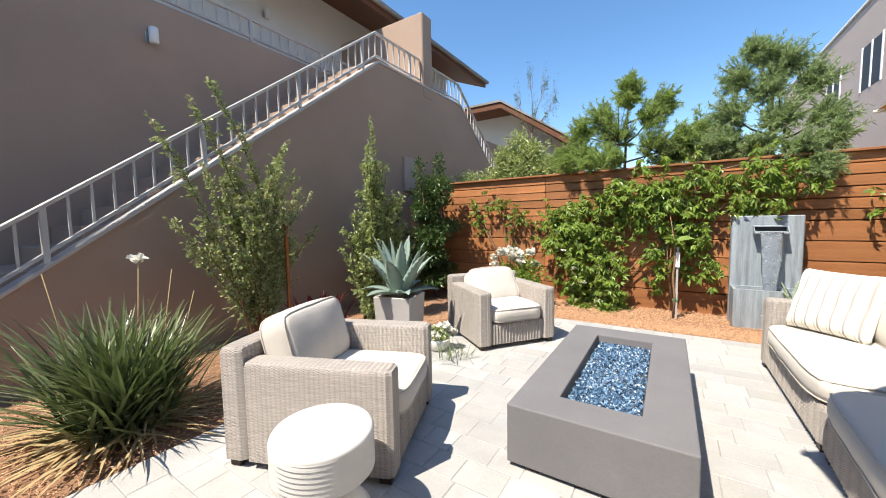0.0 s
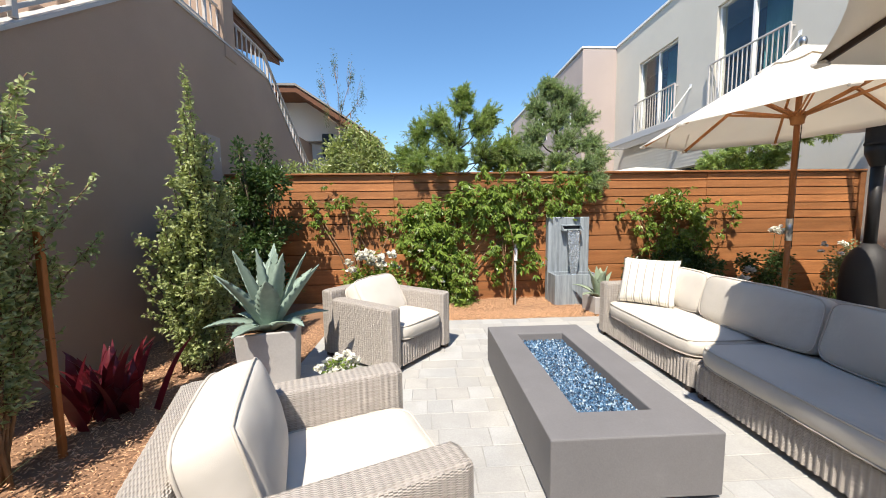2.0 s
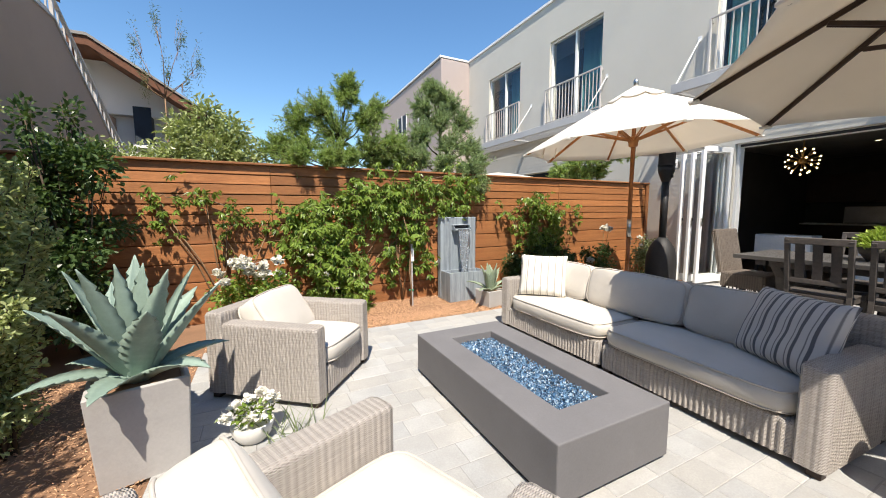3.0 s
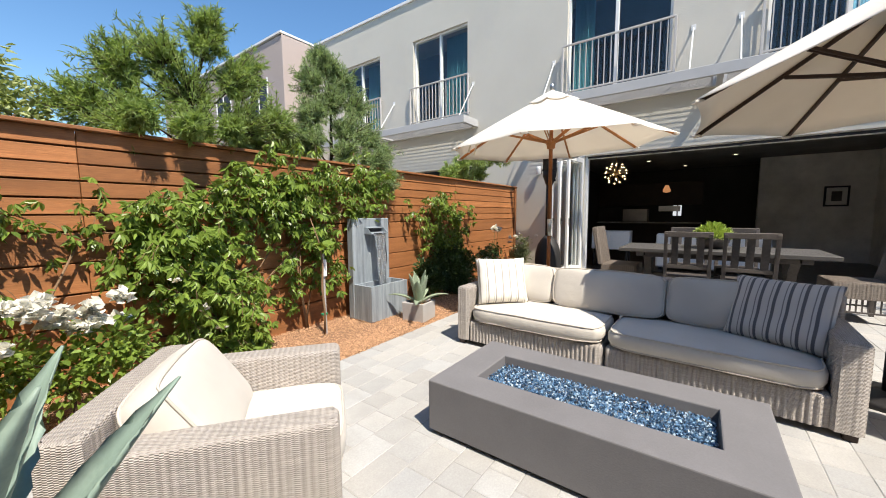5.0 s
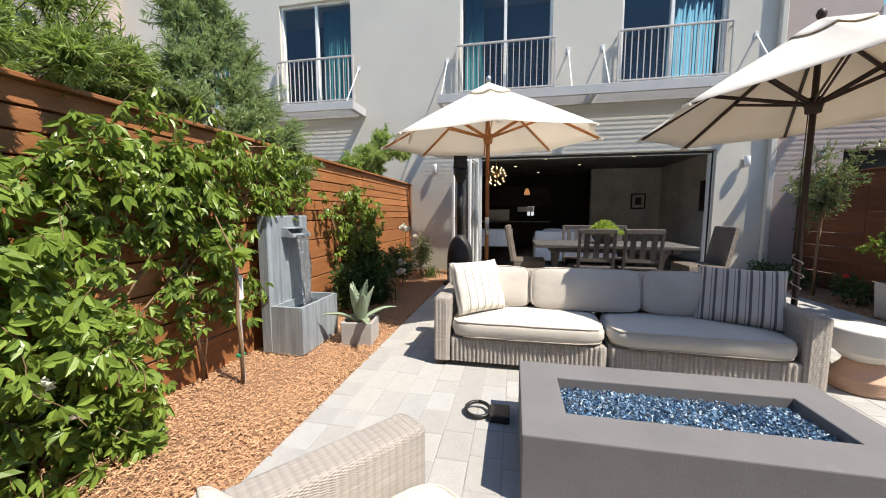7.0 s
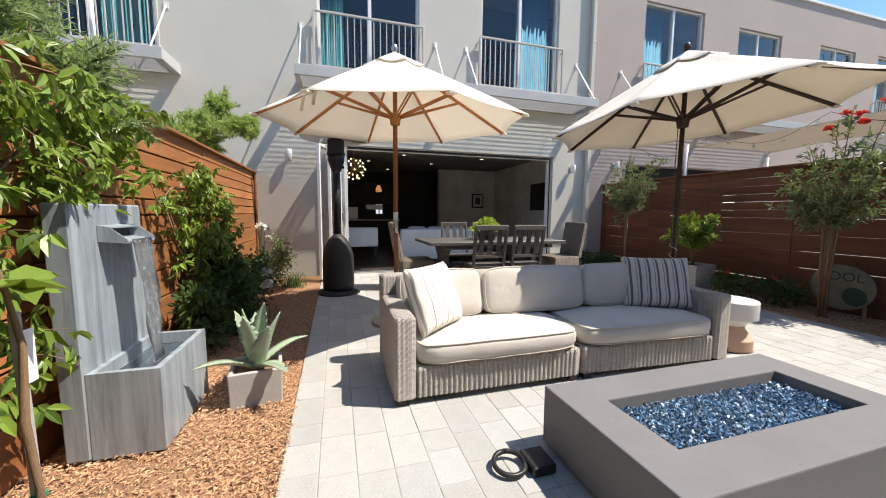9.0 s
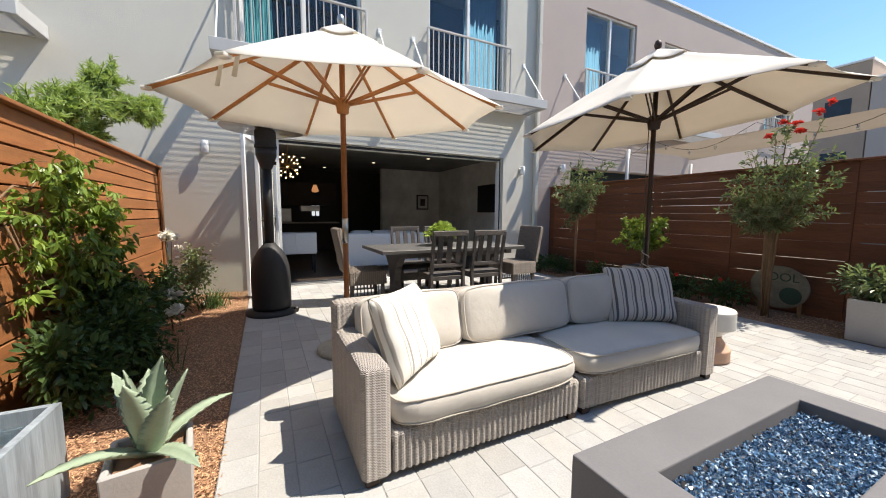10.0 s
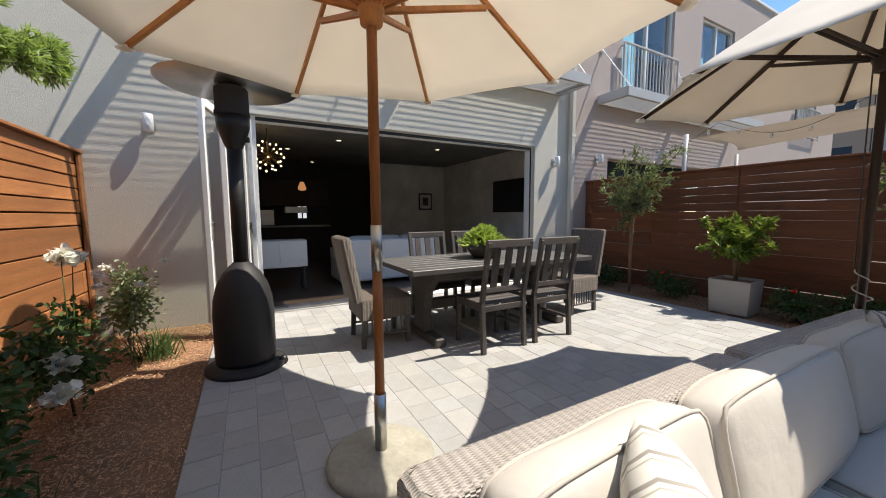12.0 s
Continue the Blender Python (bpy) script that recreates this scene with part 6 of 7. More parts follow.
stemmed("column_shrub", "slim columnar shrub with small yellow-green leaves", "shrub", (-2.78, 3.48, 0), col_tips, 380, (0.036, 0.022), LEAF_YELLOW, BARK_DARK, 0.007, 4, 0.08, 0.6, 0.12, 0.04)
plant("dark_shrub", "dense dark glossy shrub in the fence corner", "shrub", (-2.95, 5.15, 0), column(0.3, 1.9, 0.42, 0.30, 16, (0, 0), 6) + [(0.05, 0.05, 2.15, 0.1, 0.1, 0.2), (-0.1, -0.3, 2.05, 0.1, 0.1, 0.18), (0.25, -0.2, 1.7, 0.2, 0.2, 0.25)], 7500, (0.055, 0.034), LEAF_DARK, BARK_DARK, 0.025, 5, 1.1, 0.1, shell=0.5)
plant("dark_shrub", "low dark shrub against the stair wall", "shrub", (-3.25, 4.25, 0), column(0.3, 1.35, 0.32, 0.2, 9, (0, 0), 9), 3000, (0.05, 0.03), LEAF_DARK, BARK_DARK, 0.02, 6, 1.1, 0.1)


def strap_clump(name, label, m, n, length, width, lean, material, seed, dead=0.0, single=False):
    """A tuft of arching strap leaves."""
    t = thing(name, label, "grass clump", m)
    rr = random.Random(seed)
    for nm, count, mt, ll, ln in (("leaves", n, material, length, lean), ("dead_leaves", int(n * dead), LEAF_STRAW, length * 0.75, 82)):
        if not count:
            continue
        V, F = [], []
        for _ in range(count):
            a = rr.uniform(0, 6.283)
            le = radians(rr.triangular(2, ln, ln * 0.55)) if nm == "leaves" else radians(rr.uniform(70, 88))
            L = ll * rr.uniform(0.6, 1.1)
            w = width * rr.uniform(0.7, 1.2)
            bend = rr.uniform(0.25, 0.75)
            p = Vector((rr.gauss(0, 0.09), rr.gauss(0, 0.09), 0.0))
            d = Vector((math.cos(a), math.sin(a), 0))
            s = Vector((-d.y, d.x, 0))
            b = len(V)
            seg = 6
            for i in range(seg + 1):
                f = i / seg
                an = le + bend * f * f
                ww = w * (1 - f ** 2.5) + 0.0012
                V += [p + s * ww / 2, p - s * ww / 2 + Vector((0, 0, 0.001))]
                p = p + (d * math.sin(an) + Vector((0, 0, math.cos(an)))) * L / seg
                p.z = max(p.z, 0.012)
            F += [(b + 2 * i, b + 2 * i + 1, b + 2 * i + 3, b + 2 * i + 2) for i in range(seg)]
            if single:
                raw("leaf", [tuple(v) for v in V], F, mt, t)
                V, F = [], []
        if not single:
            raw(nm, [tuple(v) for v in V], F, mt, t)
    return t


def flower_head(name, center, r, n, parent, material, rng, petal=0.035):
    pts = np.array(center) + rng.normal(0, 0.25 * r, (n, 3))
    ways = rng.normal(0, 1, (n, 3))
    ways[:, 2] = np.abs(ways[:, 2]) * 0.8
    return leaf_mesh(name, pts, ways, petal, petal * 0.9, material, parent, rng, 0, 0.3)


rngf = np.random.default_rng(21)
fl = strap_clump("strap_leaf_clump", "large clump of dark strap leaves with dry leaves at its foot", pose(-2.45, 0.92, 0), 640, 0.80, 0.024, 62, LEAF_GRASS, 3, 0.25)
for dx, dy, h in ((-0.15, 0.17, 0.99), (-0.02, -0.28, 0.98), (0.05, 0.28, 0.94), (0.05, 0.4, 0.78)):
    tube("flower_stalk", [(dx * 0.3, dy * 0.3, 0.2), (dx * 0.8, dy * 0.8, h * 0.6), (dx, dy, h)], [0.004, 0.0035, 0.0025], LEAF_STRAW, fl, 5)
flower_head("flower", (-0.15, 0.17, 1.0), 0.03, 14, fl, FLOWER_WHITE, rngf, 0.05)
strap_clump("strap_leaf_clump", "clump of dark strap leaves by the stair wall", pose(-2.65, -0.35, 0), 320, 0.75, 0.017, 60, LEAF_GRASS, 5, 0.2)
strap_clump("mondo_tuft", "small dark grassy tuft in the shaded bed", pose(2.9, 5.25, 0), 150, 0.34, 0.009, 65, LEAF_DARK, 7)
strap_clump("mondo_tuft", "small dark grassy tuft near the house wall", pose(5.05, 5.05, 0), 150, 0.30, 0.009, 65, LEAF_DARK, 8)
co = strap_clump("cordyline", "burgundy broad-leaved cordyline in the shade", pose(-2.95, 2.72, 0), 34, 0.5, 0.075, 42, LEAF_RED, 9, single=True)
strap_clump("cordyline", "burgundy broad-leaved cordyline in the shade", pose(-3.15, 2.95, 0), 18, 0.42, 0.07, 45, LEAF_RED, 10, single=True)

# roses
rb = plant("rose_bush", "white rose bush behind the armchair", "rose bush", (-1.5, 5.10, 0), [(0, 0, 0.35, 0.3, 0.25, 0.25), (0.2, -0.1, 0.45, 0.2, 0.2, 0.2), (-0.25, 0.05, 0.4, 0.2, 0.2, 0.2)], 1500, (0.05, 0.032), LEAF_VINE, BARK_DARK, 0.01, 31, 1.2)
for k in range(17):
    p = (rngf.uniform(-0.36, 0.34), rngf.uniform(-0.25, 0.15), rngf.uniform(0.58, 0.82))
    flower_head("rose", p, 0.06, 52, rb, FLOWER_WHITE, rngf, 0.056)
rp = thing("rose_pot", "round pale pot on the paving for a small rose", "pot", pose(-1.50, 2.98, 0))
lathe("pot", [(0.07, 0.0), (0.10, 0.04), (0.115, 0.10), (0.11, 0.112), (0.10, 0.105), (0.095, 0.10), (0.001, 0.10)], CERAMIC, rp, 28)
pr = plant("potted_rose", "small creamy rose plant in a pale pot", "rose bush", (-1.50, 2.98, 0.11), [(0, 0, 0.05, 0.13, 0.13, 0.05)], 130, (0.035, 0.022), LEAF_VINE, BARK_DARK, 0.006, 33)
for k in range(13):
    flower_head("rose", (rngf.uniform(-0.13, 0.13), rngf.uniform(-0.13, 0.13), rngf.uniform(0.03, 0.12)), 0.038, 34, pr, FLOWER_WHITE, rngf, 0.034)
strap_clump("grass_tuft", "thin grey-green tuft beside the pale pot", pose(-1.28, 2.88, 0.0), 50, 0.26, 0.006, 70, LEAF_OLEANDER, 12)

# vines on the fence
yv = FENCE_N - 0.13


def vine(label, base, runs, seed, leaf=(0.080, 0.033), count=3):
    """A climber: stems from its foot along runs (x0, z0, x1, z1, rise, depth, shoots, reach), with leafy shoots that arch out and droop."""
    rng = np.random.default_rng(seed)
    t = thing("climbing_vine", label, "vine", Matrix.Translation(base))
    o = Vector(base)
    back = FENCE_N - 0.03 - o.y
    bm = bmesh.new()
    pts = []
    for xa, za, xb, zb, rise, depth, shoots, reach in runs:
        a, b = Vector((xa - o.x, back - 0.03, za)), Vector((xb - o.x, back - 0.03, zb))
        line = [a.lerp(b, f) + Vector((rng.normal(0, 0.03), 0, rise * 4 * f * (1 - f) + rng.normal(0, 0.025))) for f in (0, 0.2, 0.4, 0.6, 0.8, 1.0)]
        add_tube(bm, line, [0.008, 0.007, 0.006, 0.005, 0.004, 0.003], 5)
        foot = Vector((rng.normal(0, 0.05), back - 0.05, -0.02))
        if (line[0] - foot).length > 0.15:
            add_tube(bm, [foot, foot.lerp(line[0], 0.5) + Vector((rng.normal(0, 0.05), 0, 0.05)), line[0]], [0.010, 0.008, 0.007], 5)
        for f in rng.uniform(0, 1, shoots):
            k = min(int(f * 5), 4)
            p = line[k].lerp(line[k + 1], f * 5 - k) + Vector((rng.normal(0, 0.04), -abs(rng.normal(0, depth)), rng.normal(0, 0.09)))
            d = Vector((rng.normal(0, 0.8), -abs(rng.normal(0, 0.55)), rng.normal(0.05, 0.75))).normalized()
            ln = reach * rng.uniform(0.35, 1.25)
            steps = max(3, int(ln / 0.031))
            path = [p]
            for i in range(steps):
                d = (d + Vector((rng.normal(0, 0.12), rng.normal(0, 0.08), -0.13))).normalized()
                p = p + d * ln / steps
                p.y, p.z = min(p.y, back), max(p.z, 0.04)
                path.append(p.copy())
                pts.append(p + Vector(rng.normal(0, 0.014, 3)))
            add_tube(bm, path[::2] if len(path) > 4 else path, 0.0022, 4, cap=False)
    part("stem", bm, BARK, t, smooth=True)
    pts = np.array(pts)
    pts[:, 1] = np.minimum(pts[:, 1], back)
    compound_leaves("leaves", pts, (0.0, -0.7, 0.6), leaf, LEAF_VINE, t, rng, count)
    return t


vine("dense green vine climbing the redwood fence in the sun", (-0.6, yv - 0.05, 0), [
    (-0.72, 0.05, -0.88, 1.22, 0.0, 0.18, 62, 0.32), (-0.52, 0.05, -0.52, 1.15, 0.0, 0.22, 68, 0.34), (-0.38, 0.02, -0.36, 0.65, 0.0, 0.20, 40, 0.26),
    (-1.05, 0.35, -1.12, 1.05, 0.0, 0.10, 13, 0.24), (-0.28, 0.08, -0.28, 0.25, 0.0, 0.16, 12, 0.18),
    (-1.02, 1.18, -0.25, 1.60, 0.0, 0.10, 50, 0.28), (-0.35, 1.55, 0.55, 1.72, 0.0, 0.07, 40, 0.25), (-0.50, 1.02, 0.65, 1.22, 0.06, 0.06, 34, 0.22), (-0.30, 1.55, 0.80, 1.80, 0.0, 0.06, 20, 0.26), (-0.50, 1.25, 0.45, 1.42, 0.04, 0.07, 34, 0.26),
    (0.20, 1.48, 1.55, 1.68, 0.04, 0.08, 60, 0.24), (0.60, 1.80, 1.70, 1.82, 0.03, 0.05, 14, 0.20), (0.75, 1.30, 1.25, 1.38, 0.04, 0.07, 18, 0.22), (1.25, 1.62, 1.48, 1.22, 0.0, 0.06, 12, 0.20)], 41)
vine("thin vine strand trailing along the redwood fence", (-1.85, yv + 0.05, 0), [
    (-2.50, 1.46, -1.95, 1.50, 0.03, 0.03, 16, 0.15), (-1.95, 1.48, -1.35, 1.10, 0.0, 0.03, 17, 0.16), (-1.35, 1.10, -1.0, 1.15, 0.0, 0.04, 14, 0.18), (-2.42, 1.45, -2.38, 1.05, 0.0, 0.03, 9, 0.12), (-1.80, 1.0, -1.72, 0.62, 0.0, 0.03, 8, 0.14), (-1.75, 1.2, -1.85, 0.9, 0.0, 0.03, 7, 0.12)], 42, (0.07, 0.027))
vine("young vine hanging down the fence beside a stake", (0.42, yv - 0.02, 0), [
    (0.30, 1.10, 0.24, 0.35, 0.0, 0.05, 22, 0.20), (0.60, 1.15, 0.68, 0.45, 0.0, 0.05, 24, 0.18), (0.42, 1.0, 0.75, 0.95, 0.05, 0.06, 12, 0.2)], 43, (0.085, 0.034))
vs = thing("plant_stake", "pale weathered stake with a white tag", "stake", pose(0.435, yv - 0.25, 0))
bar("stake", (0, 0, -0.02), (0.0, 0.01, 0.86), 0.024, 0.024, PLANTER, vs, 0.003, up=(1, 0, 0))
box("tag", (-0.028, -0.022, 0.62), (0.022, -0.018, 0.80), WHITE_PAINT, vs, 0.001)
box("tie", (-0.045, -0.018, 0.20), (0.018, 0.018, 0.222), TIE, vs, 0.003)
ys = thing("sapling_trunk", "slender crooked grey-brown trunk tied to a stake", "sapling", pose(0.405, yv - 0.27, 0))
tube("trunk", [(0, 0, -0.03), (0.01, 0, 0.25), (-0.012, 0.004, 0.5), (0.006, 0, 0.75), (-0.02, 0.02, 1.0), (-0.06, 0.1, 1.25)], [0.014, 0.011, 0.013, 0.010, 0.007, 0.004], BARK, ys, 9)
big = np.random.default_rng(81)
turn = np.linspace(0, 5.6, 8)
leaf_mesh("crown", np.tile((-0.01, 0.0, 0.95), (8, 1)) + big.normal(0, 0.02, (8, 3)), np.stack([np.cos(turn), np.sin(turn), big.uniform(-0.1, 0.5, 8)], 1), 0.17, 0.085, LEAF_VINE, ys, big, 0.2, 0.1)
vine("leafy climbing shrub on the redwood fence", (3.0, yv, 0), [
    (3.0, 0.25, 2.75, 1.25, 0.0, 0.12, 30, 0.30), (2.95, 0.3, 3.25, 1.2, 0.0, 0.14, 34, 0.30), (2.35, 1.32, 3.05, 1.38, 0.05, 0.08, 24, 0.24), (3.05, 1.36, 3.85, 1.25, 0.03, 0.06, 18, 0.20), (2.7, 0.9, 2.1, 1.38, 0.03, 0.08, 16, 0.22), (3.2, 0.9, 3.8, 0.85, 0.05, 0.06, 10, 0.18)], 44, (0.078, 0.034))
jf = [(-0.75, yv - 0.36, 0.55), (-0.9, yv - 0.30, 0.78), (-0.62, yv - 0.36, 0.36)]
for p in jf:
    r = flower_head("white_bloom", p, 0.03, 16, None, FLOWER_WHITE, rngf, 0.04)
    tagged(r, "single white blossom among the vine leaves", "flower", "white blossoms")
rb2 = plant("rose_bush", "sparse white rose bush by the house wall", "rose bush", (5.35, 5.28, 0), [(0, 0, 0.35, 0.3, 0.25, 0.25), (-0.2, -0.1, 0.5, 0.22, 0.2, 0.25), (0.15, 0.0, 0.6, 0.22, 0.2, 0.22)], 1300, (0.045, 0.03), LEAF_OLEANDER, BARK_DARK, 0.009, 35, 1.3, shell=0.9)
for k in range(7):
    flower_head("rose", (rngf.uniform(-0.35, 0.3), rngf.uniform(-0.25, 0.2), rngf.uniform(0.55, 0.85)), 0.04, 26, rb2, FLOWER_WHITE, rngf, 0.042)
rb3 = plant("rose_bush", "low rose bush in the shaded mulch", "rose bush", (4.15, 5.30, 0), [(0, 0, 0.3, 0.3, 0.22, 0.22), (0.2, 0.05, 0.55, 0.2, 0.16, 0.2), (-0.3, 0.0, 0.5, 0.2, 0.15, 0.22)], 1000, (0.05, 0.034), LEAF_DARK, BARK_DARK, 0.009, 36, 1.3, shell=0.9)
for p in ((0.10, 0.02, 0.98), (0.20, 0.0, 0.96), (-0.35, -0.1, 0.42), (-0.5, -0.12, 0.3)):
    flower_head("rose", p, 0.07, 56, rb3, FLOWER_WHITE, rngf, 0.065)
    tube("rose_stalk", [(p[0] * 0.3, 0.0, 0.15), (p[0] * 0.7, p[1] * 0.5, p[2] * 0.65), p], [0.005, 0.004, 0.003], LEAF_DARK, rb3, 5)

plant("dark_shrub", "low dark leafy shrub under the climbing shrub", "shrub", (3.0, 5.35, 0), [(0, 0, 0.25, 0.34, 0.24, 0.26), (0.25, 0.0, 0.45, 0.24, 0.2, 0.24), (-0.25, -0.02, 0.4, 0.24, 0.2, 0.26), (0.0, 0.1, 0.65, 0.26, 0.16, 0.2)], 3000, (0.06, 0.034), LEAF_DARK, BARK_DARK, 0.012, 38)

# added undergrowth: part dark foliage, part stand-in for deep shade on the mulch
plant("dark_shrub", "low dark leafy undergrowth added for deep shade beside the small agave", "shrub", (2.42, 5.42, 0), [(0, 0, 0.25, 0.26, 0.18, 0.22), (0.15, 0.05, 0.45, 0.2, 0.14, 0.2), (-0.15, 0.05, 0.4, 0.18, 0.14, 0.2)], 1700, (0.06, 0.034), LEAF_DARK, BARK_DARK, 0.012, 39)

# trees beyond the north fence


needle_tree("podocarpus_tree", "fine-needled green podocarpus beyond the fence", (-0.25, 6.40, -0.08), [(-0.22, 6.25, 2.95, 0.26), (-0.55, 6.3, 2.7, 0.3), (-0.85, 6.3, 2.55, 0.26), (-0.8, 6.25, 2.2, 0.34), (-1.1, 6.3, 2.15, 0.3), (-0.35, 6.3, 2.4, 0.4), (0.05, 6.3, 2.65, 0.33), (0.2, 6.35, 2.85, 0.2), (0.1, 6.25, 2.2, 0.38), (-0.45, 6.0, 2.0, 0.32), (-0.9, 6.0, 1.95, 0.28), (0.45, 6.3, 2.3, 0.28), (-0.2, 6.2, 3.1, 0.16), (-0.92, 5.64, 2.02, 0.12), (-0.62, 5.6, 1.99, 0.11), (-0.30, 5.62, 2.02, 0.11)], 84, 46, (0.062, 0.009), LEAF_BRIGHT, BARK_DARK, 0.04, 51)
needle_tree("podocarpus_tree", "tall grey-green podocarpus overhanging the fence", (1.42, 6.42, -0.08), [(1.33, 6.35, 3.2, 0.23), (1.09, 6.35, 2.95, 0.25), (1.52, 6.35, 3.05, 0.25), (1.33, 6.3, 2.75, 0.32), (1.72, 6.3, 2.75, 0.28), (1.01, 6.25, 2.5, 0.30), (1.44, 6.15, 2.35, 0.33), (1.83, 6.2, 2.35, 0.26), (0.90, 6.1, 2.15, 0.26), (1.25, 5.95, 2.0, 0.26), (1.56, 5.8, 1.95, 0.24), (1.83, 5.9, 2.05, 0.21), (1.68, 5.7, 1.72, 0.18), (1.21, 6.35, 3.3, 0.15)], 86, 46, (0.062, 0.009), LEAF_PODO, BARK_DARK, 0.045, 52)
plant("hedge_tree", "leafy green tree beyond the fence", "tree", (-1.95, 6.5, 0), [(-0.05, 0, 2.6, 0.22, 0.2, 0.22), (0.2, 0, 2.4, 0.28, 0.25, 0.24), (-0.3, 0, 2.35, 0.28, 0.25, 0.24), (0.05, -0.1, 2.1, 0.42, 0.3, 0.3), (0.45, -0.1, 2.05, 0.28, 0.25, 0.25), (-0.45, 0, 2.0, 0.3, 0.25, 0.25), (0, 0, 1.8, 0.5, 0.3, 0.25)], 6500, (0.065, 0.03), LEAF_YELLOW, BARK_DARK, 0.035, 53, 1.0, 0.1)
plant("hedge_tree", "leafy green shrub at the fence corner", "shrub", (-2.85, 6.8, 0), [(0, 0, 1.85, 0.45, 0.35, 0.35), (0.5, 0.1, 1.9, 0.4, 0.3, 0.32), (1.2, 0.2, 1.85, 0.4, 0.3, 0.3), (-0.4, 0, 1.95, 0.35, 0.3, 0.3)], 4200, (0.06, 0.028), LEAF_YELLOW, BARK_DARK, 0.03, 54)
needle_tree("podocarpus_tree", "soft green podocarpus between the houses", (0.75, 6.7, -0.08), [(0.7, 6.6, 2.3, 0.32), (0.4, 6.6, 2.1, 0.3), (1.0, 6.6, 2.1, 0.3), (0.7, 6.4, 1.95, 0.3)], 60, 48, (0.074, 0.014), LEAF_BRIGHT, BARK_DARK, 0.03, 55)
needle_tree("podocarpus_tree", "soft green podocarpus reaching over the fence by the house", (4.5, 6.2, -0.08), [(4.2, 6.0, 2.15, 0.28), (4.6, 5.95, 2.35, 0.28), (4.95, 5.75, 2.42, 0.22), (5.2, 5.6, 2.48, 0.17), (4.5, 6.2, 1.95, 0.3), (4.9, 6.1, 2.1, 0.26), (3.9, 6.1, 2.0, 0.24), (4.7, 5.9, 2.6, 0.2)], 52, 46, (0.076, 0.014), LEAF_BRIGHT, BARK_DARK, 0.03, 56)
plant("sparse_tree", "thin nearly bare tall tree in the distance", "tree", (-3.3, 10.9, 0), [(x, y, z, 0.10, 0.09, 0.6) for x, y, z in ((0, 0, 5.5), (0.45, 0.1, 5.2), (-0.4, 0, 4.9), (0.15, 0, 4.4), (0.5, 0, 4.3), (-0.3, 0.1, 4.2), (0.75, 0, 4.7))], 1300, (0.06, 0.014), LEAF_OLEANDER, BARK, 0.018, 57, 1.0, 0, shell=1.0, twigs=7)
nu = thing("neighbor_umbrella", "white canvas umbrella top beyond the fence", "umbrella", pose(3.75, 8.0, 0))
bm = bmesh.new()
add_lathe(bm, [(1.25, 2.0), (1.25, 2.03), (0.6, 2.16), (0.001, 2.25)], 8)
part("canopy", bm, CANOPY_PALE, nu)
tube("pole", [(0, 0, 0), (0, 0, 2.24)], 0.025, TEAK, nu, 10)

# plants and things along the south fence
ro = random.Random(91)
ole_tips = [(-0.35, -0.05, 2.35), (-0.1, 0.05, 2.42), (0.05, 0.0, 2.3), (0.3, 0.05, 2.05), (0.5, 0.1, 1.75), (-0.5, 0.0, 2.0), (-0.62, 0.05, 1.75), (0.42, 0.0, 1.5), (-0.5, 0.1, 1.35)]
for k in range(30):
    w = ro.uniform(-0.58, 0.5)
    ole_tips.append((w, ro.uniform(-0.3, 0.35), ro.uniform(1.15, 2.3 - 0.7 * abs(w))))
stemmed("oleander_tree", "airy small oleander with red flowers by the dark fence", "tree", (1.66, -1.25, 0), ole_tips, 60, (0.064, 0.021), LEAF_OLEANDER, BARK, 0.009, 61, 0.42, 0.7, 0.2, 0.05, foot=0.02, fork=1.05)
for k, p in enumerate(((1.35, -1.3, 2.42), (1.5, -1.2, 2.3), (1.62, -1.22, 2.35), (1.75, -1.15, 2.2), (1.45, -1.15, 2.2), (1.25, -1.3, 2.5))):
    r = flower_head("red_bloom", p, 0.06, 26, None, FLOWER_RED, rngf, 0.045)
    tagged(r, "red oleander blossom at a twig tip", "flower", "red blossoms")
yt_tips = [(0.0, 0.0, 2.42), (0.12, 0.05, 2.28), (-0.3, 0.05, 2.0), (0.3, 0.0, 1.95), (-0.45, 0.05, 1.8), (0.42, 0.05, 1.7), (-0.35, 0.0, 1.5), (0.25, 0.1, 1.5), (0.1, 0.1, 1.05), (-0.15, 0.1, 2.15)]
for k in range(12):
    yt_tips.append((ro.uniform(-0.5, 0.5), ro.uniform(-0.2, 0.25), ro.uniform(1.45, 2.2)))
yt_tips = [(x * 1.35, y * 1.3, z) for x, y, z in yt_tips]
stemmed("young_tree", "young slender tree with sparse pale leaves at the fence", "tree", (4.66, -1.15, 0), yt_tips, 70, (0.058, 0.022), LEAF_OLEANDER, BARK, 0.007, 62, 0.45, 0.75, 0.22, 0.04, foot=0.008, fork=1.25)
square_planter("square_planter", pose(3.22, -1.12, 0, 0, 0, 3), 0.40, 0.42, 0.44, "pale concrete planter with a clipped bush by the fence")
pb_tips = [(ro.gauss(0, 0.17), ro.gauss(0, 0.15), ro.uniform(0.42, 0.82)) for k in range(34)]
stemmed("potted_bush", "loose bright green bush in a concrete planter", "shrub", (3.22, -1.12, 0.39), pb_tips, 120, (0.07, 0.034), LEAF_VINE, BARK, 0.005, 63, 0.45, 0.7, 0.13, 0.05, foot=0.008, fork=0.3)
square_planter("square_planter", pose(0.62, -1.08, 0, 0, 0, 0), 0.46, 0.42, 0.48, "pale concrete planter with trailing leaves by the fence")
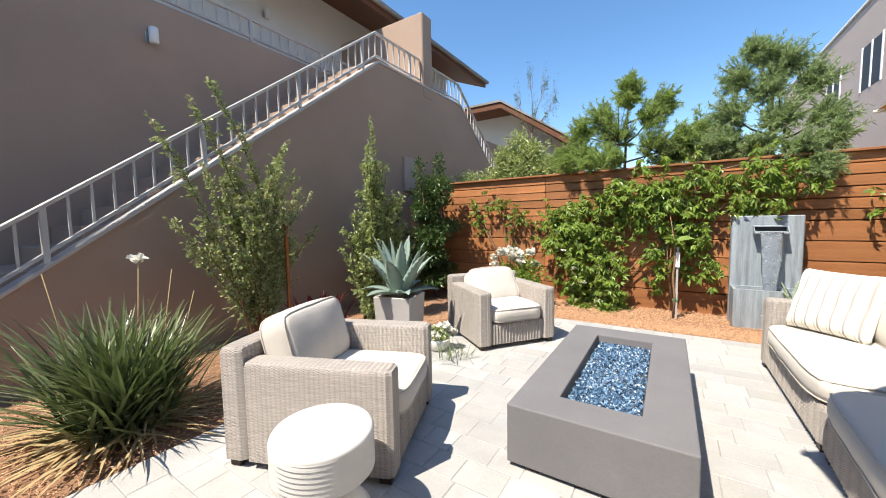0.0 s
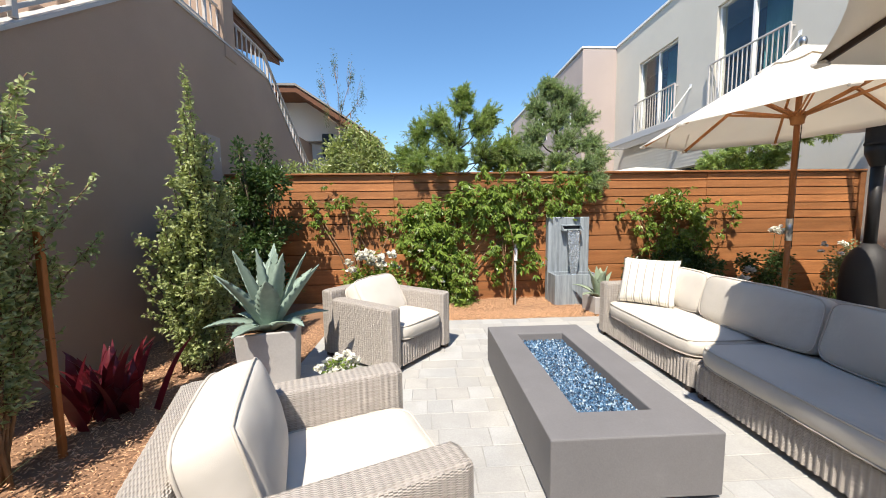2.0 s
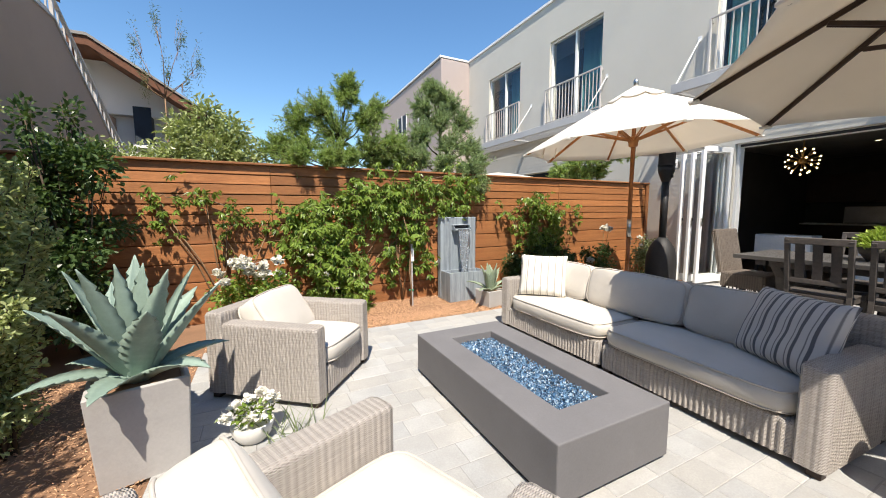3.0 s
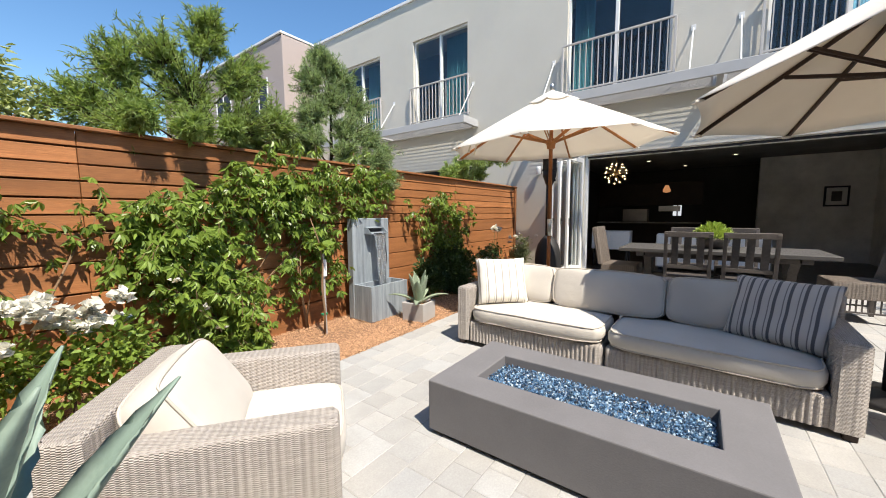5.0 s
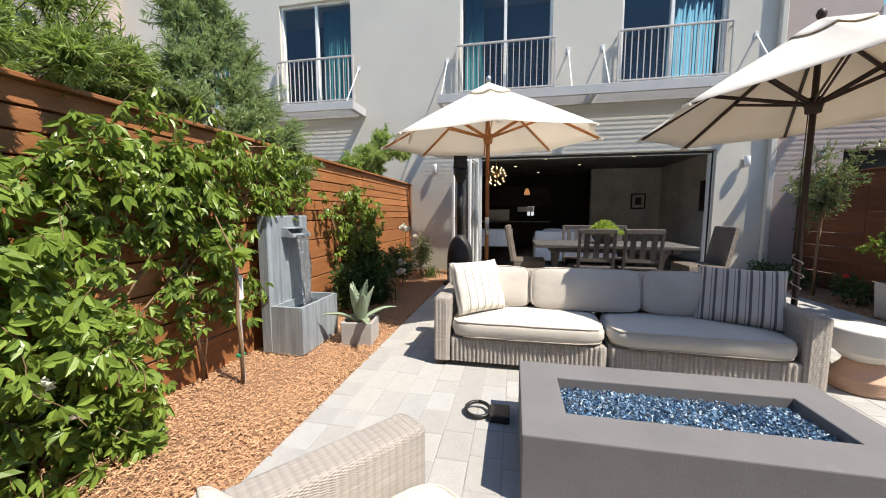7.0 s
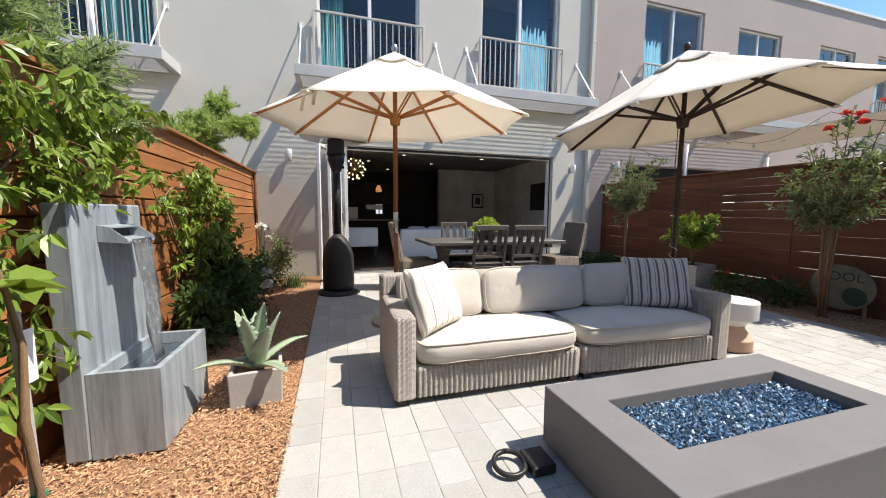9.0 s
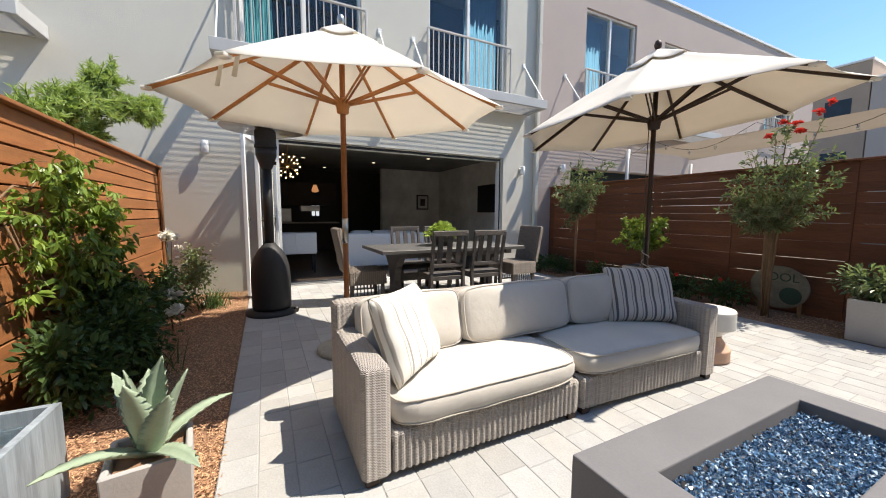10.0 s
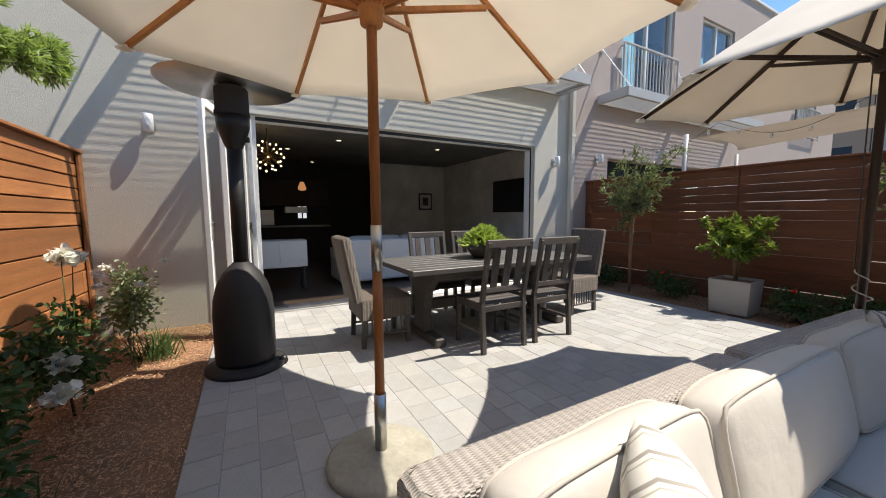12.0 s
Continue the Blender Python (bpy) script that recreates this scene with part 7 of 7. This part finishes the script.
plant("potted_bush", "loose green plant in a concrete planter", "shrub", (0.62, -1.08, 0.39), [(0, 0, 0.15, 0.3, 0.3, 0.16), (0.2, 0.05, 0.2, 0.2, 0.2, 0.14), (-0.2, 0, 0.22, 0.2, 0.2, 0.14)], 900, (0.075, 0.03), LEAF_OLEANDER, BARK_DARK, 0.01, 64)
for k, (x, y) in enumerate(((5.6, -1.1), (5.2, -1.3), (4.1, -1.3), (2.6, -1.2), (2.1, -1.35))):
    g = plant("low_shrub", "low dark leafy ground plant in the shaded bed", "shrub", (x, y, 0), [(0, 0, 0.18, 0.28, 0.25, 0.16), (0.15, 0.05, 0.26, 0.16, 0.16, 0.12)], 620, (0.055, 0.028), LEAF_DARK, BARK_DARK, 0.008, 65 + k, group="low shrubs along the dark fence")
    if k > 1:
        flower_head("red_bloom", (0.05, 0.15, 0.36), 0.03, 16, g, FLOWER_RED, rngf, 0.035)
sg = thing("garden_sign", "oval faded garden sign with dark green letters at the dark fence", "sign", pose(1.63, -1.53, 0.0, -4, 0, 0))
bm = bmesh.new()
add_lathe(bm, [(0.27, -0.012), (0.275, -0.008), (0.275, 0.008), (0.27, 0.012)], 36, Matrix.Translation((0, 0, 0.335)) @ Matrix.Diagonal((1.08, 1, 1, 1)) @ Matrix.Rotation(radians(90), 4, 'X'))
part("board", bm, SIGN_BOARD, sg)
word = bpy.data.curves.new("lettering", 'FONT')
word.body, word.size, word.extrude, word.align_x = "POOL", 0.15, 0.0015, 'CENTER'
word.materials.append(LETTER)
lettering = new("lettering", word)
lettering.parent = sg
lettering.matrix_basis = Matrix.Translation((0, 0.015, 0.42)) @ Matrix.Rotation(radians(180), 4, 'Z') @ Matrix.Rotation(radians(90), 4, 'X')
bm = bmesh.new()
add_lathe(bm, [(0.11, 0.0), (0.11, 0.003)], 20, Matrix.Translation((-0.12, 0.0165, 0.24)) @ Matrix.Rotation(radians(90), 4, 'X'))
part("painted_patch", bm, LETTER, sg)
for sx in (-1, 1):
    box("stake", (sx * 0.2 - 0.02, -0.03, -0.02), (sx * 0.2 + 0.02, -0.013, 0.33), BARK, sg, 0.002)
tp = thing("succulent_bowl", "low grey bowl on the dining table", "bowl", pose(4.36, 1.97, 0.772))
lathe("bowl", [(0.12, 0.0), (0.18, 0.08), (0.20, 0.15), (0.18, 0.15), (0.17, 0.13), (0.001, 0.13)], GREY_WOOD, tp, 24)
leafpts = np.random.default_rng(77)
pts = np.stack([leafpts.normal(0, 0.095, 900), leafpts.normal(0, 0.095, 900), leafpts.uniform(0, 1, 900)], 1)
pts[:, 2] = 0.13 + pts[:, 2] * np.maximum(0.05, 0.20 - 4.0 * (pts[:, 0] ** 2 + pts[:, 1] ** 2))
sp = thing("succulent", "lime green spiky succulent in the table bowl", "succulent", pose(4.36, 1.97, 0.772))
leaf_mesh("leaves", pts, np.stack([pts[:, 0] * 6, pts[:, 1] * 6, np.full(900, 0.8)], 1), 0.075, 0.03, LEAF_LIME, sp, leafpts, 0, 0.6)

# beyond the south fence
sail = thing("shade_sail", "greige shade sail in the next yard", "shade sail", pose(0, 0, 0))
bm = bmesh.new()
corners = [Vector((4.6, -2.6, 2.55)), Vector((0.4, -2.5, 2.6)), Vector((0.8, -5.6, 2.9)), Vector((5.2, -5.8, 2.7))]
rows = []
for i in range(13):
    u = i / 12
    row = []
    for j in range(13):
        v = j / 12
        p = corners[0].lerp(corners[1], u).lerp(corners[3].lerp(corners[2], u), v)
        mid = (corners[0] + corners[2]) / 2
        p = p.lerp(mid, 0.10 * (4 * u * (1 - u) * abs(2 * v - 1) ** 4 + 4 * v * (1 - v) * abs(2 * u - 1) ** 4))
        p.z = p.z - 0.12 * 16 * u * (1 - u) * v * (1 - v)
        row.append(bm.verts.new(p))
    rows.append(row)
for a, b in zip(rows, rows[1:]):
    for j in range(12):
        bm.faces.new((a[j], a[j + 1], b[j + 1], b[j]))
bmesh.ops.solidify(bm, geom=bm.faces[:], thickness=0.004)
part("sail", bm, SAIL, sail, smooth=True)
for k, p in enumerate(((0.35, -2.45), (0.75, -5.7), (5.25, -5.9), (4.65, -2.55))):
    tube("post", [(p[0], p[1], -0.08), (p[0], p[1], 2.62 + 0.1 * (k == 1))], 0.04, GREY_PAINT, sail, 12)
sl = thing("string_lights", "string of small bulbs over the next yard", "string lights", pose(0, 0, 0))
wire = [(5.9 - 5.0 * f, -2.6 - 0.3 * f, 2.75 - 0.3 * math.sin(math.pi * ((f * 3) % 1))) for f in (k / 36 for k in range(37))]
tube("wire", wire, 0.004, BLACK_METAL, sl, 5)
for k in range(2, 36, 3):
    x, y, z = wire[k]
    bm = bmesh.new()
    add_lathe(bm, [(0.012, 0.0), (0.014, -0.03), (0.022, -0.06), (0.012, -0.085)], 8, Matrix.Translation((x, y, z)))
    part("bulb", bm, PANE, sl)

# ---- fences, board by board ----


def fence(name, label, y, x0, x1, depth, material, post_side, seed, gap):
    t = thing(name, label, "fence", kind="structure")
    rr = random.Random(seed)
    courses = []
    z = 1.875
    for h in [0.12] * 6 + [0.225] * 4 + [0.285]:
        courses.append((z - h + gap, z))
        z -= h
    meshes = {}
    x = x0
    spans = []
    while x < x1 - 0.05:
        nx = min(x + (2.4 if post_side[0] > 0 else 1.2), x1)
        spans.append((x, nx))
        x = nx
    for za, zb in courses:
        for a, b in spans:
            low = za + (rr.choice((0.004, 0.006, 0.008)) if post_side[0] < 0 and rr.random() < 0.3 else 0)
            key = (round(b - a, 3), round(zb - low, 3))
            if key not in meshes:
                bm = bmesh.new()
                add_box(bm, (0, 0, 0), (b - a - 0.004, depth, zb - low), 0.003)
                me = bpy.data.meshes.new("board")
                bm.to_mesh(me)
                bm.free()
                meshes[key] = me
            o = finish("board", meshes[key], material, t)
            o.matrix_basis = pose(a + 0.002, y + rr.uniform(-0.004, 0.004), low, rr.uniform(-0.5, 0.5), rr.uniform(-0.04, 0.04) if post_side[0] > 0 else rr.uniform(-0.16, 0.16), 0)
    if post_side[0] > 0:
        bm = bmesh.new()
        for za, zb in courses:
            add_box(bm, (x0, y + 0.122, za - 0.05), (x1, y + 0.14, zb - 0.048))
        tagged(part("back_boards", bm, material, t), "boards on the far side of the posts", kind="stuff")
    for a, b in spans + [(x1, x1)]:
        box("post", (a - 0.045, y + post_side[0], -0.08), (a + 0.045, y + post_side[1], 1.86), material, t, 0.004)
    box("cap", (x0, y - 0.05, 1.878), (x1, y + 0.07, 1.905), material, t, 0.004)
    return t


fence("fence_north", "horizontal redwood board fence, sunlit and stained orange-brown", FENCE_N, STAIR, 6.07, 0.024, REDWOOD, (0.03, 0.12), 1, 0.013)
fence("fence_south", "horizontal redwood board fence with narrow gaps, coloured dark for its shade", FENCE_S - 0.024, STAIR, 6.07, 0.022, REDWOOD_SHADED, (-0.12, -0.03), 2, 0.002)
tagged(box("trim_fence_end", (5.98, FENCE_N - 0.035, 0), (6.07, FENCE_N - 0.012, 1.87), REDWOOD, None, 0.003), "redwood end batten of the fence", "trim", kind="structure")

# ---- patio pavers ----
paving = thing("patio_paving", "light grey concrete pavers of mixed lengths", "paving", kind="structure")
rr = random.Random(12)
W = 0.17


def paver_mesh(ln, wd):
    g, c, h = 0.0013, 0.0035, 0.05
    v, f = [], []
    for x, z in ((0, -h), (0, -c), (c, 0)):
        v += [(g + x, g + x, z), (ln - g - x, g + x, z), (ln - g - x, wd - g - x, z), (g + x, wd - g - x, z)]
    for a in (0, 4):
        for k in range(4):
            f.append((a + k, a + (k + 1) % 4, a + 4 + (k + 1) % 4, a + 4 + k))
    f.append((8, 9, 10, 11))
    return v, f


SHAPES = {ln: paver_mesh(ln, W) for ln in (0.17, 0.235, 0.30)}
shared = {}
near, rest_v, rest_f = 0, [], []
for row in range(32):
    ya = 4.62 - W * (row + 1)
    x = -1.95
    while x < 6.04:
        ln = rr.choice((0.17, 0.235, 0.235, 0.30))
        if x + ln > 6.05:
            ln = 0.17
        z = rr.uniform(-0.0015, 0.0015)
        if near < 300 and ya > 2.9 and -0.4 < x < 4.6:
            if ln not in shared:
                me = bpy.data.meshes.new("paver")
                me.from_pydata(*[SHAPES[ln][0], [], SHAPES[ln][1]])
                me.update()
                shared[ln] = me
            o = finish("paver", shared[ln], PAVER, paving)
            o.matrix_basis = pose(x, ya, z, rr.uniform(-0.15, 0.15), rr.uniform(-0.15, 0.15), rr.uniform(-0.2, 0.2))
            near += 1
        else:
            b = len(rest_v)
            rest_v += [(x + p[0], ya + p[1], p[2] + z) for p in SHAPES[ln][0]]
            rest_f += [tuple(b + i for i in q) for q in SHAPES[ln][1]]
        x += ln
tagged(raw("paver_field", rest_v, rest_f, PAVER_FAR, paving), "light grey concrete pavers", kind="stuff")
